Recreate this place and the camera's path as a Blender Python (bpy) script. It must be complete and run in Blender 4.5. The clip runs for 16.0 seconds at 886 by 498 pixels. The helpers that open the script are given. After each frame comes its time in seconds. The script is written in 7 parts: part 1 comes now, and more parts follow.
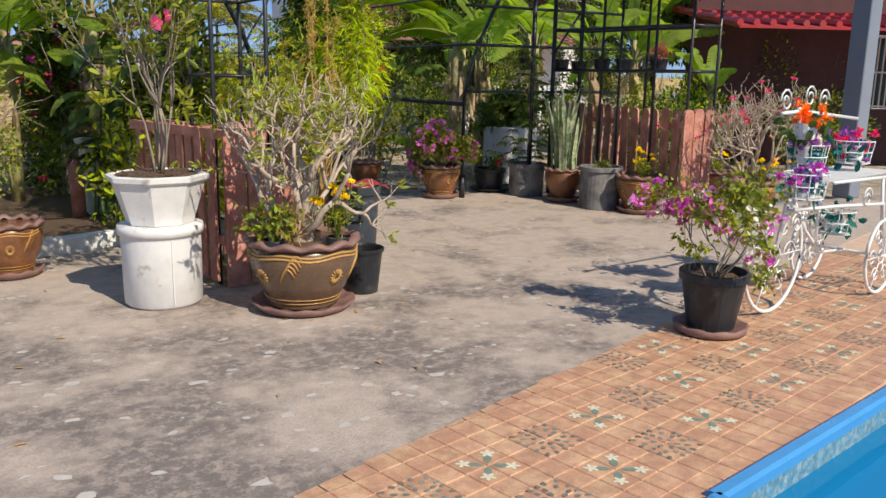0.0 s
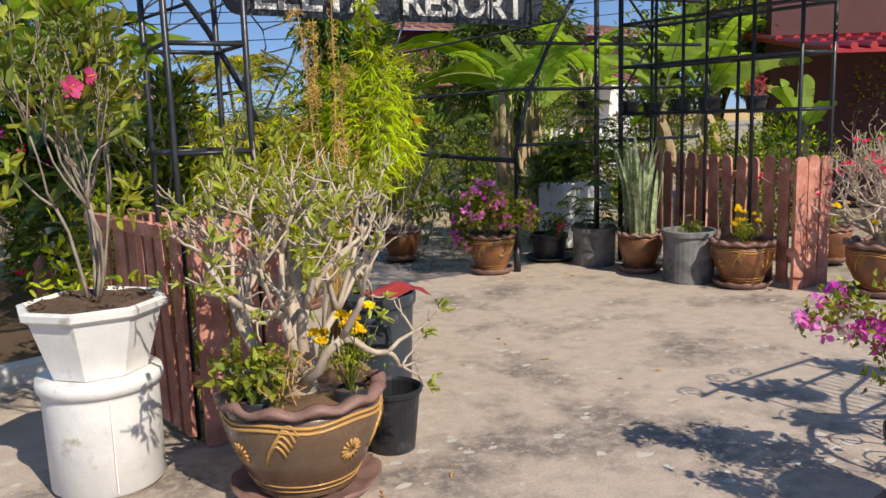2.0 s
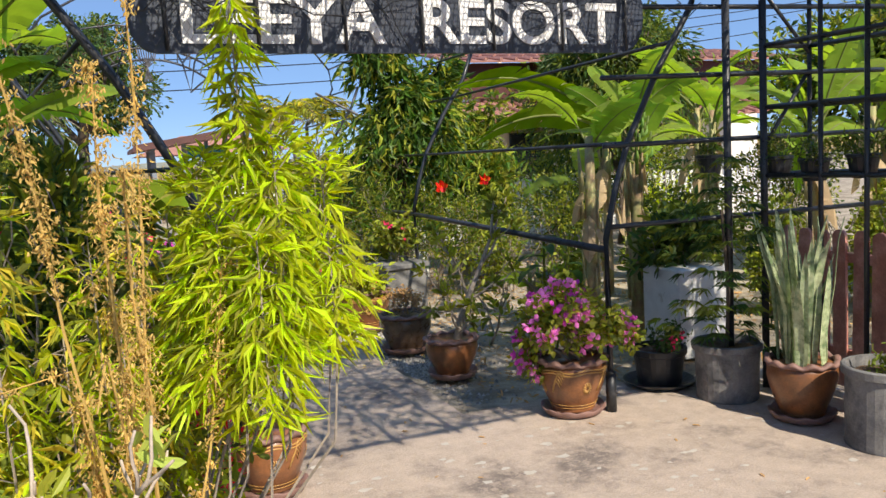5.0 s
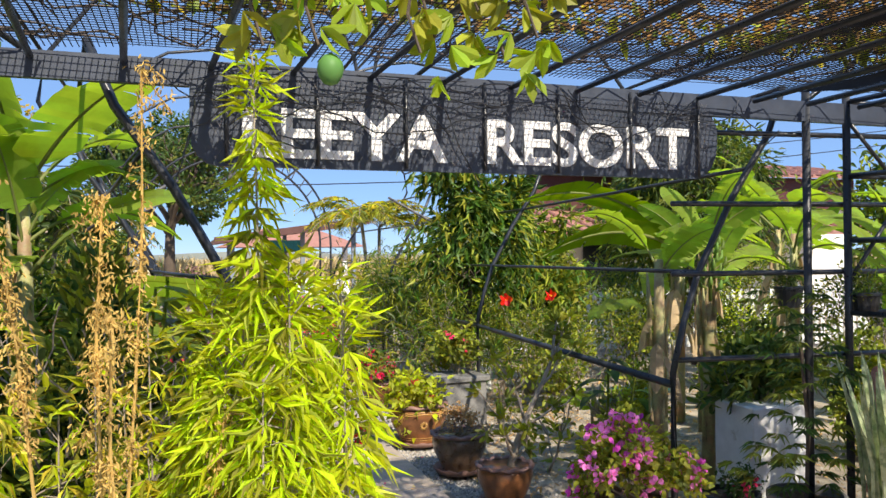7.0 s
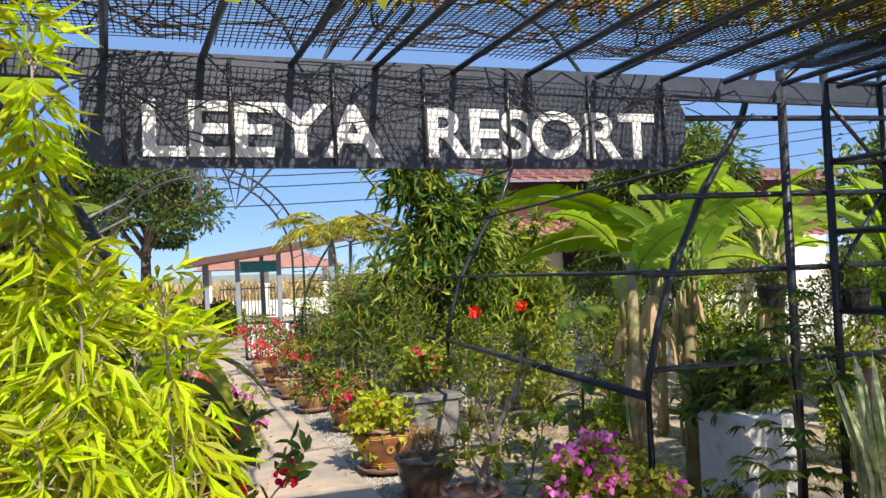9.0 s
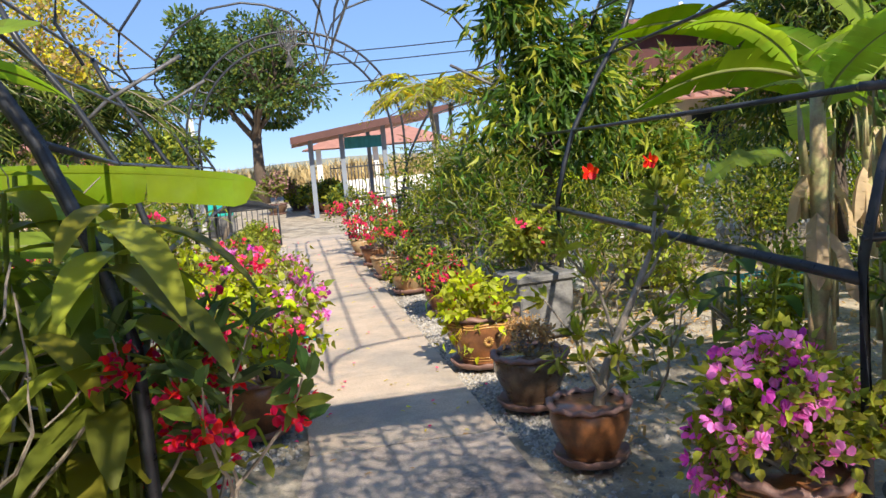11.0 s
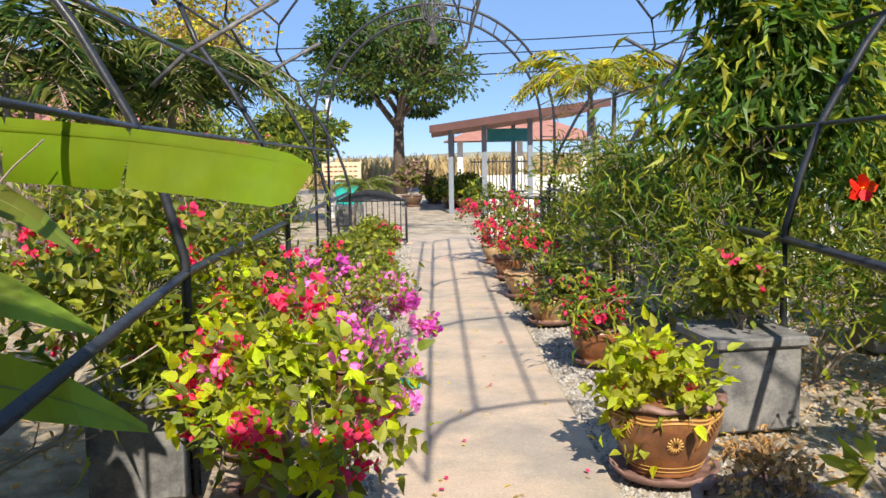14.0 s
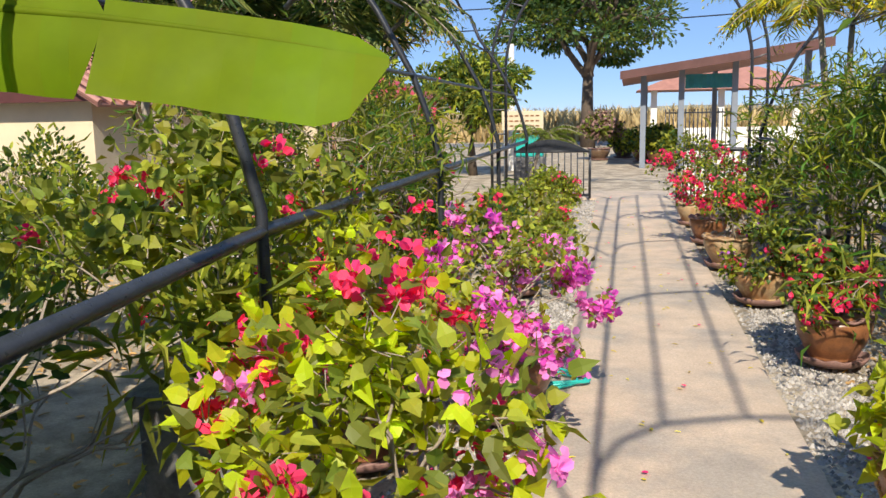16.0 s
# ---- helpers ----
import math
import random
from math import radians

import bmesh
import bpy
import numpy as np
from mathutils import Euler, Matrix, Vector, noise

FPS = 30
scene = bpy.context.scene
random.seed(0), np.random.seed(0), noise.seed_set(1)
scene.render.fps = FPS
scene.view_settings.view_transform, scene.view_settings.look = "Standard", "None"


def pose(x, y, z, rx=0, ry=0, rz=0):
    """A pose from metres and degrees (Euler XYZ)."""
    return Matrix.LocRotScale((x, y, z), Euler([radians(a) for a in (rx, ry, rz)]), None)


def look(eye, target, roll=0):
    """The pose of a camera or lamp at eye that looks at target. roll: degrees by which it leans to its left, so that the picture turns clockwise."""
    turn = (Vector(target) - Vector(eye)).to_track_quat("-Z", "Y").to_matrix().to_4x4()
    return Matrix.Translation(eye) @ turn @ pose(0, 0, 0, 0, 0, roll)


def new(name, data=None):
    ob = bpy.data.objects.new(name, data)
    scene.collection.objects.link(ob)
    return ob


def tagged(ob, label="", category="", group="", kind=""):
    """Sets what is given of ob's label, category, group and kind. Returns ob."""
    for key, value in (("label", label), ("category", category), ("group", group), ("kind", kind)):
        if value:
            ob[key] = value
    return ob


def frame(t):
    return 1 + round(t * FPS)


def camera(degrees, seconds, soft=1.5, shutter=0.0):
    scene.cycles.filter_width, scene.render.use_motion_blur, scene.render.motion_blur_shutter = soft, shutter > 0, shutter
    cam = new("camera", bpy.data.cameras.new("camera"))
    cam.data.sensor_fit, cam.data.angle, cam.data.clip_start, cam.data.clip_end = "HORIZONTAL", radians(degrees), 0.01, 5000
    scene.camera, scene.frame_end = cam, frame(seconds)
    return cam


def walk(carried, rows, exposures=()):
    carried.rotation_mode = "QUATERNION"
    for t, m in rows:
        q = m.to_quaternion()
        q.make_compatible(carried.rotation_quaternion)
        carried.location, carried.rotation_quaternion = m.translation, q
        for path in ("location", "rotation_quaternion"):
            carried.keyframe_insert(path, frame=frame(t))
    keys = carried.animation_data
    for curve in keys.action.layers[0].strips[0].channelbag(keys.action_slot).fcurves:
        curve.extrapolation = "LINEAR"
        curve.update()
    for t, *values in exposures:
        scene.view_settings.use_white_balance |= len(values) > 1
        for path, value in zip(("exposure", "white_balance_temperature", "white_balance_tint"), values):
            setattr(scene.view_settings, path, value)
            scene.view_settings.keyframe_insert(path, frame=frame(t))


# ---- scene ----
cam = camera(56.9, 16.0)
METRES, EYE, TILT, LEAN, TURN = 10.0, 1.45, 0.0, 0.0, -47.8
PATH = [
    (0, (0.285, -0.456, 1.355), (1.358, 1.179, 0.936), 1.0),
    (0.5, (0.431, -0.103, 1.416), (1.519, 1.53, 1.027), -0.3),
    (1, (0.666, 0.238, 1.432), (1.747, 1.885, 1.084), -0.6),
    (1.5, (0.847, 0.57, 1.45), (1.891, 2.244, 1.123), -1.6),
    (2, (1.096, 0.895, 1.447), (2.084, 2.605, 1.128), -1.8),
    (2.5, (1.329, 1.241, 1.431), (2.274, 2.976, 1.124), -1.4),
    (3, (1.634, 1.563, 1.478), (2.583, 3.296, 1.165), -1.9),
    (3.5, (1.924, 1.896, 1.54), (2.892, 3.616, 1.213), -2.1),
    (4, (2.181, 2.189, 1.583), (3.168, 3.9, 1.27), -2.6),
    (4.5, (2.442, 2.505, 1.64), (3.29, 4.295, 1.358), -3.5),
    (5, (2.588, 2.79, 1.683), (3.349, 4.625, 1.451), -3.3),
    (5.2, (2.68, 2.861, 1.723), (3.396, 4.72, 1.543), -1.5),
    (7.3, (2.782, 2.957, 1.794), (3.381, 4.865, 1.824), -0.8),
    (7.5, (2.837, 2.98, 1.799), (3.436, 4.887, 1.835), -1.1),
    (8, (2.925, 2.997, 1.783), (3.537, 4.901, 1.825), -1.8),
    (8.5, (2.999, 3.116, 1.762), (3.634, 5.012, 1.812), -2.5),
    (9, (3.087, 3.309, 1.733), (3.728, 5.203, 1.79), -2.6),
    (9.5, (3.284, 3.562, 1.657), (3.801, 5.495, 1.663), -2.7),
    (9.7, (3.366, 3.679, 1.633), (3.855, 5.617, 1.552), -2.7),
    (11.8, (3.709, 5.242, 1.549), (3.947, 7.215, 1.319), -3.6),
    (12, (3.75, 5.381, 1.547), (3.962, 7.357, 1.319), -2.6),
    (12.5, (3.799, 5.737, 1.54), (3.975, 7.717, 1.315), -1.0),
    (13, (3.816, 6.064, 1.544), (3.982, 8.044, 1.321), -0.6),
    (13.5, (3.84, 6.395, 1.532), (3.898, 8.382, 1.312), -0.9),
    (14, (3.807, 6.665, 1.516), (3.822, 8.653, 1.299), -1.0),
    (14.5, (3.878, 6.937, 1.486), (3.878, 8.924, 1.256), -1.2),
    (15, (3.939, 7.24, 1.446), (3.828, 9.221, 1.195), -1.6),
    (15.5, (3.854, 7.511, 1.409), (3.541, 9.465, 1.118), -1.0),
    (16, (3.844, 7.832, 1.388), (3.41, 9.758, 1.071), -1.1),
]
EXPOSURES = [(0, 0.25), (2, 0.35), (3.5, 0.50), (5.0, 0.66), (5.2, 0.68), (7.3, 0.85), (9.5, 0.8), (11.8, 0.99), (12.8, 0.99), (14, 0.86), (16, 0.72)]
walk(cam, [(t, look(eye, target, roll)) for t, eye, target, roll in PATH], EXPOSURES)

# == build ==
# sun and sky
SUN = Vector((0.17, -1.12, 1.0)).normalized()
world = bpy.data.worlds.new("world")
scene.world = world
world.use_nodes = True
wn = world.node_tree.nodes
sky = wn.new("ShaderNodeTexSky")
sky.sky_type, sky.sun_disc = "NISHITA", False
sky.sun_elevation, sky.sun_rotation = radians(41.6), radians(171.4)
sky.air_density, sky.dust_density, sky.ozone_density = 0.75, 0.05, 3.0
sky.altitude = 2500
wn["Background"].inputs["Strength"].default_value = 0.12
tone = wn.new("ShaderNodeHueSaturation")
tone.inputs["Saturation"].default_value = 1.05
world.node_tree.links.new(sky.outputs[0], tone.inputs["Color"])
haze = wn.new("ShaderNodeMix")
haze.data_type = "RGBA"
haze.inputs[0].default_value = 0.75
haze.inputs[7].default_value = (1.25, 2.15, 4.0, 1)
world.node_tree.links.new(tone.outputs[0], haze.inputs[6])
world.node_tree.links.new(haze.outputs[2], wn["Background"].inputs[0])
sun = new("sun", bpy.data.lights.new("sun", "SUN"))
sun.data.energy, sun.data.angle, sun.data.color = 4.2, radians(0.6), (1.0, 0.90, 0.74)
sun.matrix_world = look(SUN * 30, (0, 0, 0))



# ---- materials ----
def mat(name, base, rough=0.6, var=0.15, scale=6.0, bump=0.0, bscale=60.0, metal=0.0, second=None, mix_scale=2.0, mix_lo=0.45, mix_hi=0.6, trans=0.0, island=0.0, per_object=0.0, coat=0.0, hue=0.0):
    """Procedural surface: base colour broken by noise at two scales, an optional second colour in patches, relief, and variation by piece."""
    m = bpy.data.materials.new(name)
    m.use_nodes = True
    t = m.node_tree
    n, l = t.nodes, t.links
    p = n["Principled BSDF"]
    geo = n.new("ShaderNodeNewGeometry")
    pos = geo.outputs["Position"]

    def nz(s, detail=5.0, rough_=0.6):
        x = n.new("ShaderNodeTexNoise")
        x.inputs["Scale"].default_value, x.inputs["Detail"].default_value, x.inputs["Roughness"].default_value = s, detail, rough_
        l.new(pos, x.inputs["Vector"])
        return x.outputs["Fac"]

    def ramp(fac, a, b, lo, hi):
        r = n.new("ShaderNodeMapRange")
        r.inputs[1].default_value, r.inputs[2].default_value = a, b
        r.inputs[3].default_value, r.inputs[4].default_value = lo, hi
        l.new(fac, r.inputs[0])
        return r.outputs[0]

    col = n.new("ShaderNodeRGB")
    col.outputs[0].default_value = (*base, 1)
    out = col.outputs[0]
    if second:
        mx = n.new("ShaderNodeMix")
        mx.data_type = "RGBA"
        l.new(ramp(nz(mix_scale, 8.0, 0.65), mix_lo, mix_hi, 0, 1), mx.inputs[0])
        l.new(out, mx.inputs[6])
        mx.inputs[7].default_value = (*second, 1)
        out = mx.outputs[2]
    hsv = n.new("ShaderNodeHueSaturation")
    v = ramp(nz(scale), 0.3, 0.7, 1 - var, 1 + var)
    if bump:
        fine = min(0.2, var * (1.5 if var > 0.1 else 0.4))
        grain = n.new("ShaderNodeMath")
        grain.operation = "MULTIPLY"
        l.new(v, grain.inputs[0])
        l.new(ramp(nz(max(70, scale * 10), 4.0, 0.75), 0.3, 0.7, 1 - fine, 1 + fine), grain.inputs[1])
        v = grain.outputs[0]
    if island:
        mul = n.new("ShaderNodeMath")
        mul.operation = "MULTIPLY"
        l.new(v, mul.inputs[0])
        l.new(ramp(geo.outputs["Random Per Island"], 0, 1, 1 - island, 1 + island), mul.inputs[1])
        v = mul.outputs[0]
    if per_object:
        oi = n.new("ShaderNodeObjectInfo")
        mul = n.new("ShaderNodeMath")
        mul.operation = "MULTIPLY"
        l.new(v, mul.inputs[0])
        l.new(ramp(oi.outputs["Random"], 0, 1, 1 - per_object, 1 + per_object), mul.inputs[1])
        v = mul.outputs[0]
    l.new(v, hsv.inputs["Value"])
    if hue:
        l.new(ramp(geo.outputs["Random Per Island"], 0, 1, 0.5 - hue, 0.5 + hue), hsv.inputs["Hue"])
    l.new(out, hsv.inputs["Color"])
    out = hsv.outputs[0]
    l.new(out, p.inputs["Base Color"])
    p.inputs["Roughness"].default_value = rough
    p.inputs["Metallic"].default_value = metal
    p.inputs["Coat Weight"].default_value = coat
    l.new(ramp(nz(scale * 3), 0.3, 0.7, max(0.02, rough - 0.1), min(1, rough + 0.1)), p.inputs["Roughness"])
    if bump:
        b = n.new("ShaderNodeBump")
        b.inputs["Strength"].default_value, b.inputs["Distance"].default_value = 1.0, bump
        l.new(nz(bscale, 6.0, 0.7), b.inputs["Height"])
        l.new(b.outputs[0], p.inputs["Normal"])
    if trans:
        tr = n.new("ShaderNodeBsdfTranslucent")
        bright = n.new("ShaderNodeHueSaturation")
        bright.inputs["Value"].default_value, bright.inputs["Saturation"].default_value = 1.9, 1.1
        l.new(out, bright.inputs["Color"])
        l.new(bright.outputs[0], tr.inputs["Color"])
        mixs = n.new("ShaderNodeMixShader")
        mixs.inputs[0].default_value = trans
        l.new(p.outputs[0], mixs.inputs[1])
        l.new(tr.outputs[0], mixs.inputs[2])
        l.new(mixs.outputs[0], n["Material Output"].inputs["Surface"])
    return m


def leafy(name, c, rough=0.5, trans=0.33, island=0.35, hue=0.02, var=0.2):
    m = mat(name, c, rough, var, 3.0, trans=trans, island=island, hue=hue)
    m.node_tree.nodes["Principled BSDF"].inputs["Specular IOR Level"].default_value = 0.28
    return m


CONCRETE = mat("weathered_concrete", (0.465, 0.378, 0.312), 0.85, 0.13, 9, 0.006, 45, second=(0.20, 0.165, 0.145), mix_scale=1.5, mix_lo=0.465, mix_hi=0.61)
# the yard slab is badly weathered on its open side and almost clean under the canopy
_t = CONCRETE.node_tree
_mix = next(q for q in _t.nodes if q.bl_idname == "ShaderNodeMix")
_map = _mix.inputs[0].links[0].from_node
_geo = next(q for q in _t.nodes if q.bl_idname == "ShaderNodeNewGeometry")
_dot = _t.nodes.new("ShaderNodeVectorMath")
_dot.operation = "DOT_PRODUCT"
_dot.inputs[1].default_value = (.6, .8, 0)
_t.links.new(_geo.outputs["Position"], _dot.inputs[0])
_far = _t.nodes.new("ShaderNodeMapRange")
for _i, _v in ((1, 1.9), (2, 6.0), (3, 0.085), (4, -0.03)):
    _far.inputs[_i].default_value = _v
_t.links.new(_dot.outputs["Value"], _far.inputs[0])
_add = _t.nodes.new("ShaderNodeMath")
_t.links.new(_map.inputs[0].links[0].from_socket, _add.inputs[0])
_t.links.new(_far.outputs[0], _add.inputs[1])
_t.links.new(_add.outputs[0], _map.inputs[0])
# fine pale flaking over the dark weathering
_nz = _t.nodes.new("ShaderNodeTexNoise")
_nz.inputs["Scale"].default_value, _nz.inputs["Detail"].default_value, _nz.inputs["Roughness"].default_value = 16, 8, .75
_t.links.new(_geo.outputs["Position"], _nz.inputs["Vector"])
_fl = _t.nodes.new("ShaderNodeMapRange")
for _i, _v in ((1, .48), (2, .58), (3, 1), (4, .35)):
    _fl.inputs[_i].default_value = _v
_t.links.new(_nz.outputs["Fac"], _fl.inputs[0])
_mul = _t.nodes.new("ShaderNodeMath")
_mul.operation = "MULTIPLY"
_t.links.new(_map.outputs[0], _mul.inputs[0])
_t.links.new(_fl.outputs[0], _mul.inputs[1])
_t.links.new(_mul.outputs[0], _mix.inputs[0])
PATHM = mat("path_concrete", (0.50, 0.395, 0.30), 0.85, 0.12, 5, 0.003, 50, second=(0.36, 0.31, 0.26), mix_scale=1.3)
CHIP = mat("pale_flakes", (0.50, 0.46, 0.41), 0.9, 0.1, 20)
DIRT = mat("sandy_ground", (0.44, 0.37, 0.28), 0.95, 0.3, 5.0, 0.02, 25, second=(0.24, 0.20, 0.15), mix_scale=2.2)
GRAVEL = mat("gravel_stone", (0.30, 0.28, 0.26), 0.9, 0.2, 8, 0.0, island=0.5)
SOIL = mat("dry_soil", (0.13, 0.08, 0.05), 0.95, 0.35, 40, 0.02, 60)
TILE = mat("ochre_deck_tile", (0.52, 0.285, 0.175), 0.5, 0.16, 14, 0.001, 60, second=(0.58, 0.36, 0.215), mix_scale=7, per_object=0.06)
GROUT = mat("grout", (0.60, 0.42, 0.30), 0.85, 0.1, 10)
PETAL_INLAY = mat("inlay_cream", (0.72, 0.66, 0.48), 0.5, 0.1, 30)
LEAF_INLAY = mat("inlay_grey_green", (0.20, 0.25, 0.20), 0.5, 0.15, 30)
PEBBLE_INLAY = mat("inlay_pebble", (0.22, 0.22, 0.18), 0.5, 0.25, 40, island=0.3)
COPING = mat("blue_plastic_edge", (0.07, 0.30, 0.62), 0.35, 0.08, 6)
LINER = mat("pool_liner", (0.10, 0.26, 0.36), 0.4, 0.2, 20, second=(0.30, 0.40, 0.42), mix_scale=35)
WHITEP = mat("white_paint_worn", (0.72, 0.71, 0.69), 0.6, 0.08, 9, 0.002, 30, second=(0.42, 0.37, 0.30), mix_scale=5.5, mix_lo=0.60, mix_hi=0.70)
WHITEM = mat("white_enamel", (0.80, 0.80, 0.78), 0.35, 0.05, 10)
GREYCEM = mat("grey_cement", (0.20, 0.195, 0.19), 0.85, 0.2, 6, 0.003, 50, second=(0.10, 0.10, 0.105), mix_scale=5)
GLAZE = mat("brown_glaze", (0.24, 0.095, 0.035), 0.36, 0.25, 9, 0.001, 25, second=(0.15, 0.065, 0.03), mix_scale=6, coat=0.25)
GLAZE_DARK = mat("dark_brown_glaze", (0.13, 0.080, 0.048), 0.3, 0.2, 7, 0.001, 25, coat=0.4)
GLAZE_TAN = mat("tan_glaze", (0.42, 0.30, 0.17), 0.4, 0.2, 9, 0.001, 25, second=(0.32, 0.17, 0.07), mix_scale=6)
OCHRE = mat("ochre_relief", (0.46, 0.26, 0.08), 0.35, 0.15, 12)
CLAY = mat("purple_brown_clay", (0.22, 0.125, 0.105), 0.6, 0.2, 9, 0.002, 40)
BLACKP = mat("black_plastic", (0.018, 0.020, 0.024), 0.42, 0.2, 8, second=(0.06, 0.06, 0.065), mix_scale=12, mix_lo=0.55, mix_hi=0.7)
BLUEBIN = mat("blue_grey_plastic", (0.040, 0.048, 0.060), 0.4, 0.2, 8, second=(0.22, 0.24, 0.26), mix_scale=14, mix_lo=0.6, mix_hi=0.72)
REDBROWN = mat("red_brown_painted_board", (0.47, 0.19, 0.135), 0.6, 0.2, 7, 0.001, 60, second=(0.54, 0.26, 0.20), mix_scale=7)
IRON = mat("black_painted_iron", (0.028, 0.031, 0.038), 0.34, 0.3, 12, 0.0005, 120)
IRON_WORN = mat("grey_worn_iron", (0.07, 0.07, 0.075), 0.5, 0.3, 12, second=(0.17, 0.16, 0.16), mix_scale=9)
SIGNB = mat("sign_face_black", (0.040, 0.050, 0.075), 0.45, 0.2, 8)
LETTER = mat("sign_letter_white", (0.85, 0.85, 0.86), 0.45, 0.04, 8)
MESHM = mat("black_shade_net", (0.015, 0.016, 0.02), 0.7, 0.2, 8)
WIREM = mat("grey_wire", (0.25, 0.25, 0.25), 0.5, 0.2, 8)
BARK = mat("grey_bark", (0.30, 0.25, 0.20), 0.85, 0.25, 14, 0.003, 50)
BARK_DARK = mat("dark_bark", (0.10, 0.075, 0.055), 0.9, 0.25, 14, 0.004, 40)
PALESTEM = mat("pale_succulent_stem", (0.44, 0.36, 0.28), 0.7, 0.2, 18, 0.002, 40)
DRYM = mat("dry_straw", (0.52, 0.32, 0.13), 0.85, 0.2, 10, island=0.3, trans=0.2)
PLUME = mat("dry_seed_plume", (0.54, 0.37, 0.11), 0.85, 0.2, 10, island=0.35, trans=0.25)
L_DARK = leafy("leaf_dark", (0.055, 0.098, 0.024))
L_MID = leafy("leaf_mid", (0.152, 0.184, 0.028))
L_LIGHT = leafy("leaf_light", (0.30, 0.315, 0.035))
L_LIME = leafy("leaf_lime", (0.50, 0.57, 0.02), trans=0.5)
L_YELLOW = leafy("leaf_yellow", (0.55, 0.46, 0.04))
L_HEDGE = leafy("leaf_hedge", (0.27, 0.32, 0.05))
L_SAGE = leafy("leaf_sage", (0.34, 0.37, 0.07))
L_BANANA = leafy("leaf_banana", (0.25, 0.35, 0.045), 0.6, 0.55, 0.12, 0.01, 0.3)
L_CLIMB = leafy("leaf_climber", (0.26, 0.36, 0.03), trans=0.45)
L_MANGO = leafy("leaf_mango", (0.085, 0.155, 0.022), 0.4)
L_PALM = leafy("leaf_palm", (0.19, 0.22, 0.05))
SNAKE = mat("snake_plant_leaf", (0.42, 0.47, 0.27), 0.4, 0.3, 22, second=(0.17, 0.24, 0.11), mix_scale=18, island=0.25)
F_MAGENTA = leafy("bract_magenta", (0.62, 0.10, 0.50), 0.6, 0.35, 0.25, 0.01)
F_PINK = leafy("bract_pink", (0.76, 0.25, 0.60), 0.6, 0.35, 0.25, 0.01)
F_ROSE = leafy("petal_rose", (0.60, 0.08, 0.24), 0.6, 0.35, 0.2, 0.01)
F_CORAL = leafy("bract_coral_red", (0.80, 0.06, 0.18), 0.6, 0.35, 0.25, 0.012)
F_RED = leafy("petal_red", (0.75, 0.02, 0.012), 0.5, 0.35, 0.15, 0.01)
F_WHITE = leafy("petal_white", (0.75, 0.70, 0.62), 0.6, 0.35, 0.1)
F_YELLOW = leafy("petal_yellow", (0.85, 0.66, 0.01), 0.6, 0.3, 0.12)
F_ORANGE = leafy("petal_orange", (0.85, 0.22, 0.03), 0.6, 0.3, 0.12)
F_LILAC = leafy("petal_lilac", (0.35, 0.12, 0.42), 0.6, 0.3, 0.2)
F_TEAL = leafy("cloth_teal_leaf", (0.02, 0.16, 0.14), 0.5, 0.2, 0.2)
ROOFRED = mat("red_roof_tile", (0.46, 0.035, 0.045), 0.4, 0.12, 4, second=(0.36, 0.05, 0.05), mix_scale=3)
ROOFOLD = mat("faded_roof_tile", (0.36, 0.175, 0.14), 0.7, 0.15, 3)
MAROON = mat("maroon_wall", (0.075, 0.02, 0.018), 0.6, 0.15, 3)
CREAMW = mat("cream_wall", (0.62, 0.52, 0.36), 0.8, 0.08, 2)
WHITEW = mat("white_wall", (0.78, 0.76, 0.72), 0.7, 0.05, 2)
GREYPOST = mat("pale_grey_paint", (0.20, 0.23, 0.28), 0.5, 0.08, 3)
TEALM = mat("teal_cloth", (0.03, 0.22, 0.24), 0.7, 0.15, 4)
HOSEM = mat("teal_hose", (0.02, 0.40, 0.36), 0.35, 0.1, 9)
FIELD = mat("dry_field", (0.48, 0.34, 0.18), 0.95, 0.15, 0.5, second=(0.33, 0.30, 0.12), mix_scale=0.3)
HILL = mat("far_hill", (0.22, 0.24, 0.22), 0.95, 0.1, 0.02)
GLASSD = mat("dark_window_glass", (0.02, 0.025, 0.03), 0.08, 0.1, 2)
REDPAINT = mat("bright_red_paint", (0.30, 0.035, 0.04), 0.35, 0.1, 5)


# ---- geometry tools ----
LANCE = (np.array([(0, 0, 0), (.42, .5, .10), (1, 0, -.22), (.45, 0, 0), (.42, -.5, .10)], float), [(0, 3, 1), (3, 2, 1), (0, 4, 3), (4, 2, 3)])
HEART = (np.array([(0, 0, 0), (.12, .42, .06), (.45, .5, .08), (1, 0, -.18), (.45, 0, 0), (.12, -.42, .06), (.45, -.5, .08)], float),
         [(0, 4, 2, 1), (4, 3, 2), (0, 5, 6, 4), (4, 6, 3)])
OVAL = (np.array([(0, 0, 0), (.3, .42, .05), (.75, .42, .0), (1, 0, -.12), (.5, 0, -.04), (.3, -.42, .05), (.75, -.42, .0)], float),
        [(0, 4, 2, 1), (4, 3, 2), (0, 5, 6, 4), (4, 6, 3)])
BLADE = (np.array([(0, .5, 0), (0, -.5, 0), (.4, .5, .10), (.4, -.5, .10), (.75, .35, .02), (.75, -.35, .02), (1, 0, -.18)], float),
         [(0, 1, 3, 2), (2, 3, 5, 4), (4, 5, 6)])


